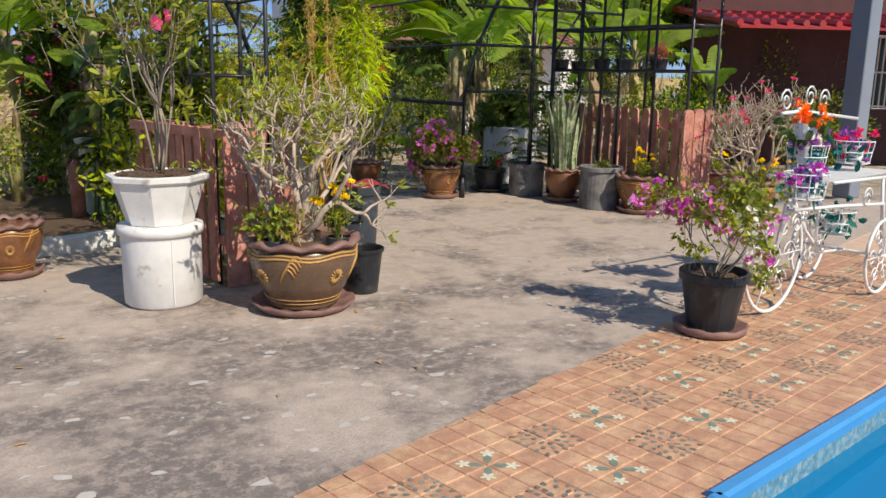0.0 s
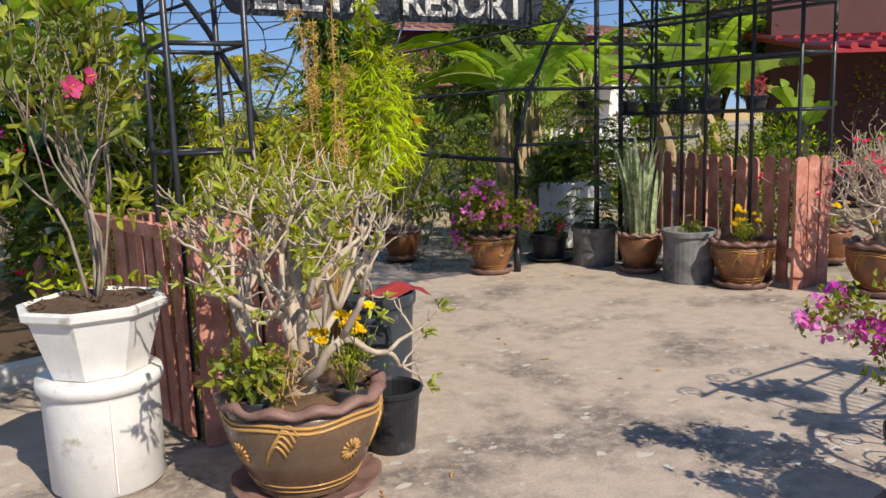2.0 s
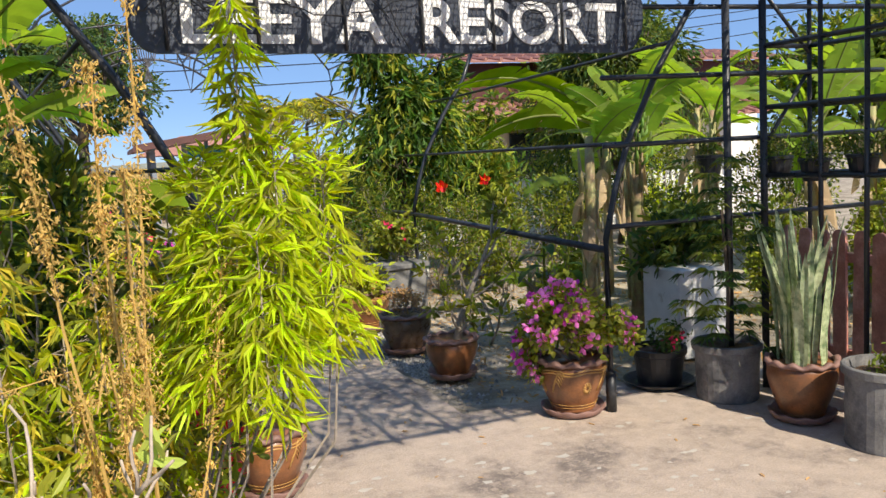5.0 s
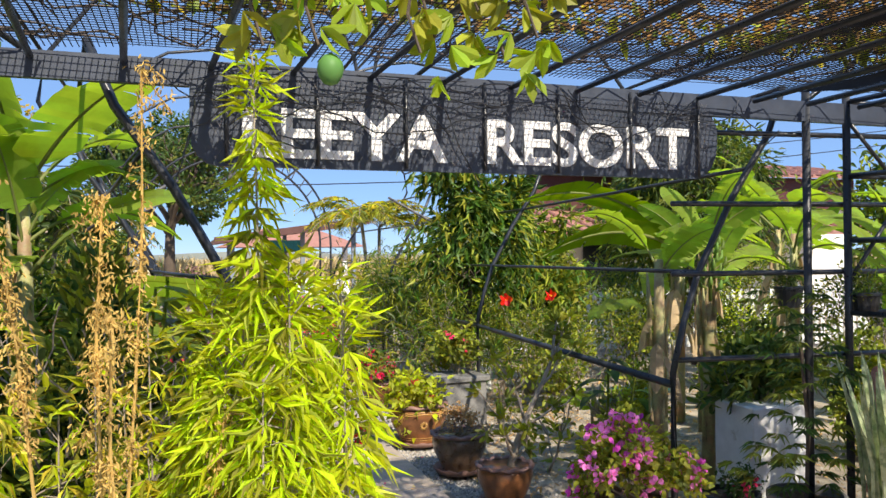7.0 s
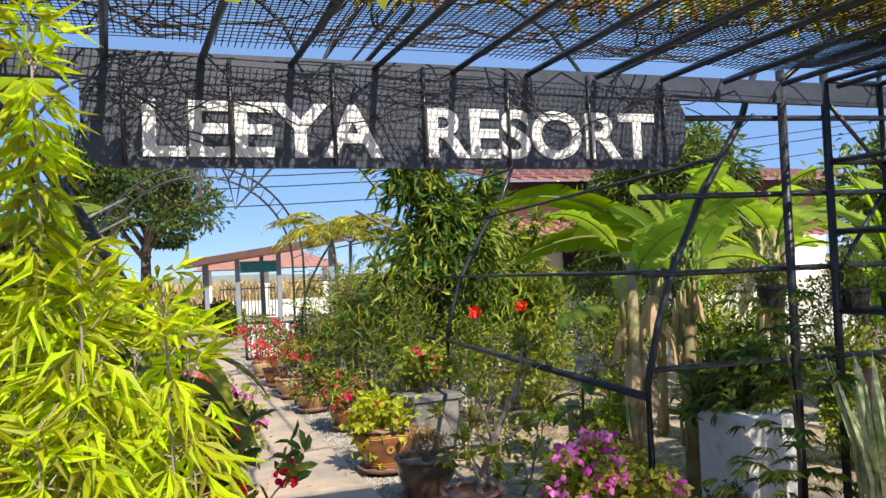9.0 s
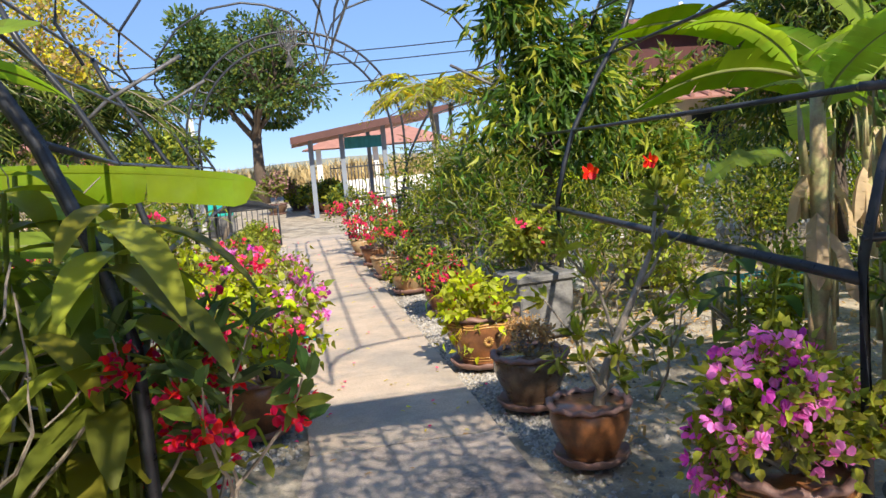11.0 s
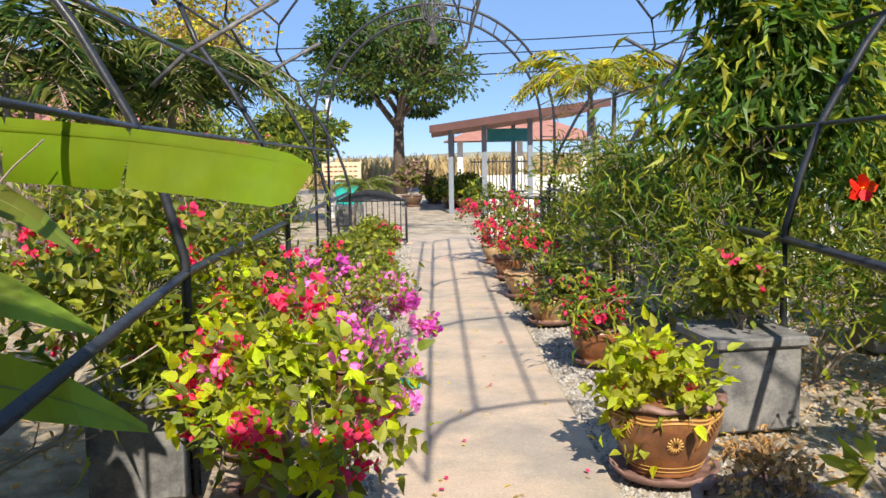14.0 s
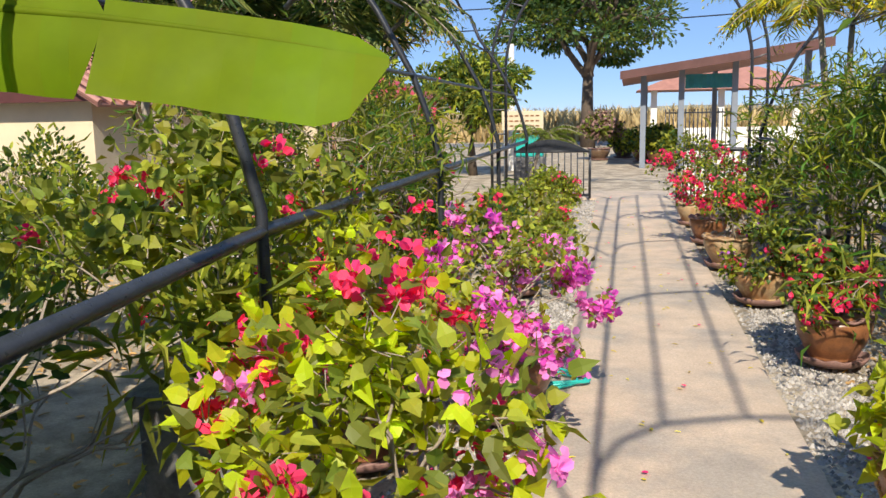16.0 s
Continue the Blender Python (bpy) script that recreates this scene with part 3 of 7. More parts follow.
tunnel = thing("arch_tunnel", "black iron flared garden arches joined by long rails over the path", "arch")
LEFT = [(3.13, 6.99), (2.68, 10.3), (2.58, 13.4), (2.50, 16.6), (2.45, 19.6)]
RIGHT = [(5.45, 7.05), (5.80, 11.3), (5.72, 15.4), (5.62, 19.7)]
bars(tunnel, "leg", [leg(x, y, 0, -1) for x, y in LEFT] + [leg(x, y, 0, 1) for x, y in RIGHT], .023, 4)
longs = []
for side, feet in ((-1, LEFT), (1, RIGHT)):
    for o, z in ((0, .50), (0, 1.03), (.18, 1.68), (.55, 2.3), (.80, 2.8)):
        f = feet[1:] if z < .6 else feet
        longs.append([(x + side * o, y, z) for x, y in f])
bars(tunnel, "rail", [p for p in longs if p[0][2] < 1.2], .024, 4)
bars(tunnel, "rail", [p for p in longs if p[0][2] > 1.2], .014, 5)
# bowed hoops with a dip over the middle of the path
hoops = []
for y in (7.03, 9.8, 12.5, 15.2, 17.9):
    half = [(2.0 if y < 8 else 2.36, 2.62), (2.55, 3.0), (2.5, 3.35), (2.15, 3.8), (1.65, 4.08), (1.15, 4.15), (.8, 4.1), (.45, 3.98), (.22, 3.76), (.10, 3.5), (0, 3.0)]
    hoops.append([(4.25 + x, y, z) for x, z in half] + [(4.25 - x, y, z) for x, z in half[-2::-1]])
bars(tunnel, "hoop", hoops, .018, 6)
bars(tunnel, "rail", [[(4.25 + x, 7.03, z), (4.25 + x, 17.9, z)] for x, z in ((.85, 4.11), (.45, 3.98), (0, 3.0), (-.10, 3.5), (2.5, 3.35), (-2.5, 3.35))], .016, 5)
curls = []
for y in (12.8, 15.0):
    for s in (1, -1):
        curls.append([(4.2 + s * 2.5, y + .1, 2.1), (4.2 + s * 2.2, y, 2.33), (4.2 + s * 1.5, y - .1, 2.68)])
bars(tunnel, "brace", curls, .020, 5, IRON_WORN)

# sign
sign = thing("name_board", "long black name board with white raised letters behind chicken wire", "sign", (4.22, 6.86, 2.42), 2.0)
g = Geo()
hw, hh = 1.44, .21
out = [(-hw + .12, -hh)] + [(hw - .16 + .16 * math.sin(a), -hh + .2 - .2 * math.cos(a)) for a in np.linspace(0, math.pi / 2, 5)] + [(hw, -.0), (hw, .08), (hw - .06, hh - .02), (-hw, hh), (-hw, -.05)] + [(-hw + .12 - .12 * math.cos(a), -hh + .14 - .14 * math.sin(a)) for a in np.linspace(0, math.pi / 2, 5)]
c = len(out)
g.add([(x, -.012, z) for x, z in out] + [(x, .012, z) for x, z in out], [tuple(range(c)), tuple(range(2 * c - 1, c - 1, -1))] + [(i, c + i, c + (i + 1) % c, (i + 1) % c) for i in range(c)])
g.build("board", SIGNB, sign)


def letters(word, x0, x1, z0, height, parent):
    cu = bpy.data.curves.new("text", "FONT")
    cu.body, cu.size, cu.extrude, cu.offset = word, 1.0, .04, .022
    tmp = bpy.data.objects.new("text", cu)
    me = bpy.data.meshes.new_from_object(tmp)
    bpy.data.objects.remove(tmp)
    co = np.array([tuple(v.co) for v in me.vertices])
    lo, hi = co.min(0), co.max(0)
    for v in me.vertices:
        q = v.co.copy()
        v.co = (x0 + (q.x - lo[0]) / (hi[0] - lo[0]) * (x1 - x0), -.018 - q.z * .12, z0 + (q.y - lo[1]) / (hi[1] - lo[1]) * height)
    me.materials.append(LETTER)
    ob = new("lettering", me)
    ob.parent = parent
    tagged(ob, "white capital letters " + word)


letters("LEEYA", -1.21, -.20, -.165, .235, sign)
letters("RESORT", .015, 1.24, -.165, .235, sign)
g = Geo()
# chicken wire in front of the face
w, hgt = .035, .03
for i in range(-39, 40):
    for j in range(-6, 7):
        x, z = i * w + (w / 2 if j % 2 else 0), j * hgt
        if abs(x) > hw - .08 or abs(z) > hh - .02:
            continue
        for dx, dz in ((w / 2, hgt), (-w / 2, hgt)):
            g.tube([(x, -.045, z), (x + dx, -.045, z + dz)], .0008, 3)
g.build("wire_netting", IRON_WORN, sign)
bars(sign, "bracket", [[(x, -.03, -.20), (x, -.03, .25)] for x in (-1.28, -.86, -.42, 0, .42, .86, 1.3)], .009, 4)
g = Geo()
rng = np.random.default_rng(21)
for _ in range(34):
    x, z = rng.uniform(-hw, hw), rng.uniform(.0, .2)
    p, pts = Vector((x, -.055, z)), []
    d = Vector((rng.choice((-1, 1)), 0, rng.uniform(-.4, .3)))
    for _ in range(9):
        pts.append(p.copy())
        d = (d + Vector((rng.normal() * .2, 0, rng.normal() * .35))).normalized()
        p = p + d * .06
        p.z = min(p.z, .24)
        p.y = -.055 + rng.normal() * .008
    g.tube(pts, .0035, 4)
g.build("dry_vine", IRON, sign, "thin dead vine stems")

# canopy: beams, rods, net and climbers
can = thing("net_canopy", "black shade-net canopy on iron rods overgrown with climbers", "canopy")
bars(can, "beam", [[(1.4, 4.22, 2.74), (7.8, 4.22, 2.74)]], .026, 4)
g = Geo()
a, b = Vector((8.6, 6.99, 2.63)), Vector((1.2, 6.78, 2.63))
g.box(-.02, .02, -.06, .06, -(b - a).length, 0, 0, look(a, b))
g.build("header_beam", SIGNB, can, "flat dark grey header beam")
bars(can, "rod", [[(1.75 + .375 * i, 6.85, 2.66), (1.92 + .375 * i, 4.18, 2.70)] for i in range(18)], .016, 4)
g = Geo()
x = 1.6
while x < 8.2:
    g.tube([(x, 4.2, 2.735 + .02 * math.sin(x * 9)), (x, 5.1, 2.70 + .03 * math.sin(x * 7)), (x, 6.75, 2.72 + .02 * math.sin(x * 5))], .0028, 3)
    x += .027
y = 4.2
while y < 6.78:
    g.tube([(1.6, y, 2.735), (4.9, y, 2.735 + .02 * math.sin(y * 8)), (8.2, y, 2.735)], .0022, 3)
    y += .036
g.build("shade_net", MESHM, can, "woven black shade net")
# climbers lie upon the net
vine = thing("canopy_climber", "tangled climber stems with green and dry leaves on the net", "climber")
g = Geo()
for _ in range(190):
    p = Vector((rng.uniform(1.6, 8.0), rng.uniform(4.3, 6.8), 2.76))
    d, pts = Vector((rng.normal(), rng.normal(), 0)).normalized(), []
    for _ in range(12):
        pts.append(p.copy())
        d = (d + Vector((rng.normal(), rng.normal(), 0)) * .45).normalized()
        p = p + d * .13
        p.z = 2.76 + abs(rng.normal()) * .03
        p.x, p.y = min(max(p.x, 1.4), 8.2), min(max(p.y, 4.15), 6.86)
    g.tube(pts, .005, 4)
tagged(g.build("stem_tangle", BARK_DARK, vine), "tangled dry climber stems", kind="stuff")
g = Geo()
heads = np.column_stack((rng.uniform(1.6, 8, 90), rng.uniform(4.2, 6.8, 90), np.full(90, 2.8)))
P = heads[rng.integers(0, 90, 3600)] + rng.normal(size=(3600, 3)) * [.17, .17, .035]
P[:, 2] = np.maximum(P[:, 2], 2.765)
P[:, 1] = np.where(P[:, 1] > 6.3, 12.6 - P[:, 1], P[:, 1]).clip(4.15, 6.3)
g.leaves(P[:2000], unit(rng, 2000), rng.uniform(.04, .10, 2000), rng.uniform(.02, .05, 2000), 0, HEART, .7, rng)
g.leaves(P[2000:2900], unit(rng, 900), rng.uniform(.04, .10, 900), rng.uniform(.03, .05, 900), 1, HEART, .7, rng)
g.leaves(P[2900:], unit(rng, 700), rng.uniform(.04, .09, 700), rng.uniform(.02, .04, 700), 2, OVAL, .7, rng)
P = np.column_stack((rng.uniform(1.6, 8, 3200), rng.uniform(4.6, 6.3, 3200), rng.uniform(2.765, 2.79, 3200)))
g.leaves(P, unit(rng, 3200) * [1, 1, .2], rng.uniform(.03, .07, 3200), rng.uniform(.01, .03, 3200), 3, OVAL, .8, rng)
P = np.column_stack((rng.uniform(1.8, 6.5, 4200), np.clip(rng.normal(5.2, .5, 4200), 4.25, 6.25), rng.uniform(2.765, 2.83, 4200)))
g.leaves(P, unit(rng, 4200) * [1, 1, .3], rng.uniform(.04, .08, 4200), rng.uniform(.02, .04, 4200), 3, OVAL, .8, rng)
g.build("foliage", [L_MID, L_LIGHT, L_YELLOW, DRYM], vine)

# hanging passion-fruit shoots under the canopy edge
def fruit_vine(x, y, z, n, seed, fruit):
    rng = np.random.default_rng(seed)
    t = thing("hanging_vine", "hanging climber shoot with glossy three-lobed leaves" + (" and a green fruit" if fruit else ""), "climber", (x, y, z), group="hanging vine shoots")
    g = Geo()
    pts = [(0, 0, 0), (.01, .01, -.06), (.0, .02, -.13), (.02, .01, -.2)]
    g.tube([(0, 0, 2.76 - z)] + pts, .003, 4)
    g.build("stem", BARK_DARK, t)
    g = Geo()
    for i in range(n):
        q = Vector(pts[i % 4]) + Vector(rng.normal(size=3) * .03)
        d = Vector((rng.normal(), rng.normal() * .5, -.7)).normalized()
        for s in (-.55, 0, .55):
            e = Matrix.Rotation(s, 3, (0, 1, 0)) @ d
            g.leaves([tuple(q + d * .015)], [tuple(e)], .062, .026, i % 2, OVAL, .1, rng)
    g.build("foliage", [L_LIGHT, L_CLIMB], t)
    if fruit:
        g = Geo()
        g.lathe([(.001, -.028), (.012, -.024), (.020, -.012), (.0225, 0), (.020, .012), (.011, .022), (.002, .026)], 20, 0, (.035, -.02, -.245))
        g.build("fruit", leafy("fruit_green", (.10, .22, .05), trans=.05), t, "smooth green fruit", smooth=True)


for k, (x, y) in enumerate([(2.86, 4.32), (2.95, 4.30), (2.99, 4.27), (3.13, 4.30), (3.17, 4.34), (3.24, 4.30), (3.30, 4.32), (3.35, 4.29), (3.38, 4.33)]):
    fruit_vine(x, y, 2.345 + (.04 * (k % 3) if k != 1 else 0), 9, 60 + k, k == 1)

import functools
# ---- pots ----
def dragon_pot(t, r, h, glaze=GLAZE, relief=True, saucer=True, wave=.012, z=0.0, soil=True):
    z0 = z + (.03 if saucer else 0)
    g = Geo()
    g.lathe([(r * .58, 0), (r * .64, .01), (r * .62, h * .05), (r * .66, h * .10), (r * .80, h * .3), (r * .93, h * .52), (r * .99, h * .70), (r * .98, h * .83), (r * .93, h * .93)], 36, 0, (0, 0, z0))
    g.build("pot_body", glaze, t, smooth=True)
    g = Geo()
    g.lathe([(r * .90, h * .90), (r * .99, h * .905), (r * 1.06, h * .93), (r * 1.07, h * .965), (r * 1.0, h), (r * .90, h * .99), (r * .87, h * .93)], 72, 0, (0, 0, z0), wave, 12, 2, close=False)
    g.build("rim", CLAY if glaze is not GLAZE_TAN else GLAZE_TAN, t, "wavy unglazed clay rim", smooth=True)
    if saucer:
        g = Geo()
        g.lathe([(r * .70, 0), (r * .84, .012), (r * .96, .05), (r * .93, .056), (r * .8, .03), (r * .3, .028)], 60, 0, (0, 0, z), .006, 11, 2)
        g.build("saucer", CLAY, t, "wavy clay saucer", smooth=True)
    if relief:
        g = Geo()

        def on(a, zz):
            q = zz / h
            rr = r * np.interp(q, [.10, .3, .52, .70, .83], [.66, .80, .93, .99, .98]) + .002
            return (rr * math.cos(a), rr * math.sin(a), z0 + zz)

        for zz in (.83, .78):
            g.tube([on(2 * math.pi * i / 40, h * zz + .008 * math.sin(i * .9)) for i in range(40)], .007 * r / .3, 4, 0, True)
        for zz in (.10, .16):
            g.tube([on(2 * math.pi * i / 40, h * zz) for i in range(40)], .003 * r / .3, 4, 0, True)
        for k in range(4):
            a0 = -math.pi / 2 + .35 + k * math.pi / 2
            for f in range(5):
                g.tube([on(a0 + .04 * f + .30 * s, h * (.42 + .05 * f + .24 * math.sin(s * 2.6))) for s in np.linspace(0, 1, 7)], .0055 * r / .3, 4)
            for f in range(14):
                b = 2 * math.pi * f / 14
                g.tube([on(a0 - .42 + .05 * math.cos(b), h * (.5 + .035 * math.sin(b))), on(a0 - .42 + .15 * math.cos(b), h * (.5 + .12 * math.sin(b)))], .0055 * r / .3, 4)
        g.build("relief", OCHRE, t, "ochre relief bands and dragon ornament", smooth=True)
    if soil:
        g = Geo()
        g.lathe([(r * .87, h * .84), (r * .5, h * .87), (.01, h * .86)], 22, 0, (0, 0, z0), .008, 5)
        g.build("soil", SOIL, t)
    return z0 + h * .86


def plain_pot(t, r, h, material, lip=.02, taper=.8, soil=True, z=0.0, name="pot_body"):
    g = Geo()
    g.lathe([(r * taper, 0), (r * taper * 1.01, .01), (r * .97, h - .05), (r * 1.0, h - .05), (r * 1.06, h - .045), (r * 1.07, h - .006), (r * 1.04, h), (r * .96, h), (r * .94, h - .05), (r * .9, h * .82)], 32, 0, (0, 0, z))
    g.build(name, material, t, smooth=False)
    if soil:
        g = Geo()
        g.lathe([(r * .93, h * .86), (r * .5, h * .89), (.01, h * .87)], 18, 0, (0, 0, z), .006, 5)
        g.build("soil", SOIL, t)
    return z + h * .87


# ---- plants ----
def shrub(t, rng, z, height, width, leaf_mats, flower_mats, n_stems=5, depth=3, per=5, L=.055, W=.03, fl=90, fl_size=.02, shape=HEART, stem=BARK, wood=.009, droop=.1, flat=.5, lean=(0, 0, 0), top_only=False, stems_name="branch_frame"):
    """A branching bush: stems, leaves and bracts, each a part."""
    g = Geo()
    tips = []
    for _ in range(n_stems):
        w = Vector((rng.normal() * width / height * .6 + lean[0], rng.normal() * width / height * .6 + lean[1], 1))
        limbs(g, rng, (rng.normal() * .02, rng.normal() * .02, z), w, height * .36, wood, depth, 0, bend=.5, tips=tips, spread=.55, rise=.1)
    g.build(stems_name, stem, t, smooth=True)
    P = np.array([q[0] for q in tips])
    g = Geo()
    m = len(leaf_mats)
    for i in range(m):
        clump(g, rng, tips[i::m], per, L, W, i, shape, L * .7, flat, .35, droop)
    g.build("foliage", leaf_mats, t)
    if flower_mats:
        mid = np.array([(0, 0, z + height * .45)])
        out = np.linalg.norm((P - mid) / [width * .5, width * .5, height * .5], axis=1)
        order = np.argsort(-out)[:max(int(len(P) * .6), 10)]
        heads = [P[i] for i in rng.choice(order, min(len(order), max(6, fl // 3)), replace=False)]
        for i in range(int(fl * 1.1)):
            p = np.array(heads[i % len(heads)]) + rng.normal(size=3) * fl_size * 1.3
            ob = new("bloom", bloom_mesh(flower_mats[(i % len(heads)) % len(flower_mats)], fl_size, i % 4))
            ob.parent = t
            ob.location = tuple(p)
            ob.rotation_euler = tuple(rng.uniform(0, 6.28, 3))
    return tips


@functools.cache
def bloom_mesh(material, size, k):
    """A papery cluster of bracts, shared by alike blooms."""
    rng = np.random.default_rng(k + 7)
    g = Geo()
    d = unit(rng, 8)
    g.leaves(d * size * .35, d + unit(rng, 8) * .5, size * 1.25, size * 1.1, 0, OVAL, .0, rng)
    return g.mesh("bloom", material)


def hibiscus_bloom(t, rng, at, way, r, material, name="bloom"):
    g = Geo()
    w = Vector(way).normalized()
    s = w.orthogonal().normalized()
    for k in range(5):
        a = Matrix.Rotation(k * 2 * math.pi / 5, 3, w) @ s
        g.leaves([at], [tuple(a + w * .45)], r, r * .9, 0, OVAL, .0, np.random.default_rng(k + 3))
    g.tube([at, tuple(Vector(at) + w * r * .9)], r * .05, 4, 1)
    g.build(name, [material, F_YELLOW], t)


def marigold(t, rng, z, n, h, spread, off=(0, 0)):
    g, b = Geo(), Geo()
    f = Geo()
    for i in range(n):
        x, y = off[0] + rng.normal() * spread, off[1] + rng.normal() * spread
        hh = h * rng.uniform(.6, 1.1)
        g.tube([(off[0], off[1], z), (x * .6 + off[0] * .4, y * .6 + off[1] * .4, z + hh * .6), (x, y, z + hh)], .0025, 4)
        P = np.repeat([(x * .7 + off[0] * .3, y * .7 + off[1] * .3, z + hh * .6)], 14, 0) + rng.normal(size=(14, 3)) * .022
        b.leaves(P, unit(rng, 14), .03, .009, 0, LANCE, .4, rng)
        if i % 2 == 0:
            d = unit(rng, 26)
            d[:, 2] = abs(d[:, 2])
            f.leaves(np.repeat([(x, y, z + hh)], 26, 0), d, .030, .018, 0, OVAL, .2, rng)
            f.build("bloom", F_YELLOW, t, "yellow marigold head")
            f = Geo()
    g.build("branch_frame", L_MID, t)
    b.build("foliage", [L_LIGHT], t)


def desert_rose(t, rng, z, height, width, leaf_mats, flower_mat=None, n=9, per=7, fl=18, depth=4, fat=.028):
    """Pale swollen branching stems with tufts of leaves at the ends."""
    g, tips = Geo(), []
    g.lathe([(.05, 0), (.075, .04), (.06, .10), (.035, .15)], 12, 0, (0, 0, z - .02))
    for k in range(n):
        a = 2 * math.pi * k / n + rng.normal() * .3
        lean_ = .45 if k % 3 else .9
        w = Vector((math.cos(a) * width / height * lean_, math.sin(a) * width / height * lean_, 1))
        limbs(g, rng, (math.cos(a) * .04, math.sin(a) * .04, z + .05), w, height * .34, fat * rng.uniform(.75, 1.05), depth, 0, split=(2, 3), bend=.6, shrink=.74, rise=.42, tips=tips, spread=.62, k=6)
    g.build("branch_frame", PALESTEM, t, "pale grey crooked succulent stems", smooth=True)
    ends = pick(rng, tips[3::4], 150 if per > 1 else 60)
    g = Geo()
    m = len(leaf_mats)
    for i in range(m):
        clump(g, rng, ends[i::m], per, .05, .019, i, OVAL, .012, .2, .55)
    g.build("foliage", leaf_mats, t)
    if flower_mat:
        g = Geo()
        for q in pick(rng, ends, fl):
            w = Vector(q[1]).normalized()
            s = w.orthogonal()
            for k in range(5):
                a = Matrix.Rotation(k * 1.2566, 3, w) @ s
                g.leaves([q[0]], [tuple(a + w * .4)], .032, .024, 0, OVAL, 0, rng)
        g.build("blooms", flower_mat, t)


# big dragon pot with the desert rose, marigolds and a leafy weed
rng = np.random.default_rng(101)
t = thing("potted_desert_rose", "large brown dragon pot with a bare-branched desert rose and yellow marigolds", "potted plant", (2.15, 3.87, 0), 20)
z = dragon_pot(t, .315, .40, GLAZE_DARK)
desert_rose(t, rng, z, .98, 1.0, [L_SAGE, L_LIGHT, L_SAGE], None, 9, 11, 0, 4, .026)
t2 = thing("potted_marigold", "small black nursery pot of yellow marigolds standing in the big pot", "potted plant", (2.27, 3.66, .345), group="marigold pots")
plain_pot(t2, .06, .10, BLACKP, z=.0)
marigold(t2, rng, .08, 22, .30, .07)
t2 = thing("potted_seedling", "small black nursery pot with a leafy green weed and dry stalks", "potted plant", (1.93, 3.74, .345))
plain_pot(t2, .06, .10, BLACKP)
shrub(t2, rng, .08, .30, .3, [L_MID, L_LIGHT], None, 4, 1, 5, .05, .03, 0)
g = Geo()
for _ in range(80):
    p = Vector((.1 + rng.normal() * .05, rng.normal() * .05, .08 + rng.uniform(0, .16)))
    g.tube([p, p + Vector(rng.normal(size=3) * .04)], .002, 3)
g.build("dry_stalks", DRYM, t2)

# white octagonal pot upon a white drum
drum = thing("drum_stand", "white-painted cement drum with worn peeling base", "stand", (1.48, 4.38, 0))
g = Geo()
g.lathe([(.20, 0), (.222, .02), (.226, .40), (.226, .42), (.24, .425), (.245, .45), (.24, .475), (.2, .48)], 72)
g.build("drum", WHITEP, drum, smooth=True)
g = Geo()
g.box(-.003, .003, -.231, -.224, .03, .41)
g.build("seam", WHITEP, drum)
t = thing("potted_mallow", "white octagonal planter with tall bare stems and pink blooms", "potted plant", (1.48, 4.38, .482), 22)
g = Geo()
g.lathe([(.185, 0), (.19, .005), (.262, .24), (.288, .255), (.292, .28), (.265, .288), (.25, .27), (.24, .24)], 8, 0)
g.build("planter", WHITEP, t)
g = Geo()
g.lathe([(.25, .268), (.2, .29), (.1, .297), (.01, .28)], 22, 0, wave=.008, waves=5)
for _ in range(150):
    a_, r_ = random.uniform(0, 6.28), random.uniform(0, .23)
    q_ = Vector((r_ * math.cos(a_), r_ * math.sin(a_), .292))
    g.tube([q_, q_ + Vector((random.uniform(-.03, .03), random.uniform(-.03, .03), random.uniform(-.003, .012)))], random.uniform(.002, .006), 4)
g.build("soil", SOIL, t)
rng = np.random.default_rng(17)
g, tips = Geo(), []
for k in range(7):
    a = rng.uniform(0, 6.28)
    limbs(g, rng, (.02 * math.cos(a), .02 * math.sin(a), .26), (math.cos(a) * .26, math.sin(a) * .26, 1), .42, .0085, 3, 0, (2, 3), .3, .72, .5, 5, tips, .32)
g.build("branch_frame", BARK, t, smooth=True)
g = Geo()
up = [q for q in tips if q[0][2] > .85]
clump(g, rng, pick(rng, up, 120), 5, .075, .028, 0, OVAL, .02, .4, .5)
clump(g, rng, pick(rng, up, 60), 4, .07, .026, 1, OVAL, .02, .4, .5)
clump(g, rng, [((.16, -.05, .62), (0, 0, 1)), ((.18, -.04, .7), (0, 0, 1)), ((-.26, 0, .8), (0, 0, 1)), ((-.3, .02, .72), (0, 0, 1))], 12, .085, .035, 1, OVAL, .03, .4, .3)
g.build("foliage", [L_MID, L_LIGHT], t)
hibiscus_bloom(t, rng, (-.10, -.18, 1.11), (-.2, -1, .2), .05, F_ROSE)
hibiscus_bloom(t, rng, (-.04, -.2, 1.15), (.3, -1, .2), .04, F_ROSE)

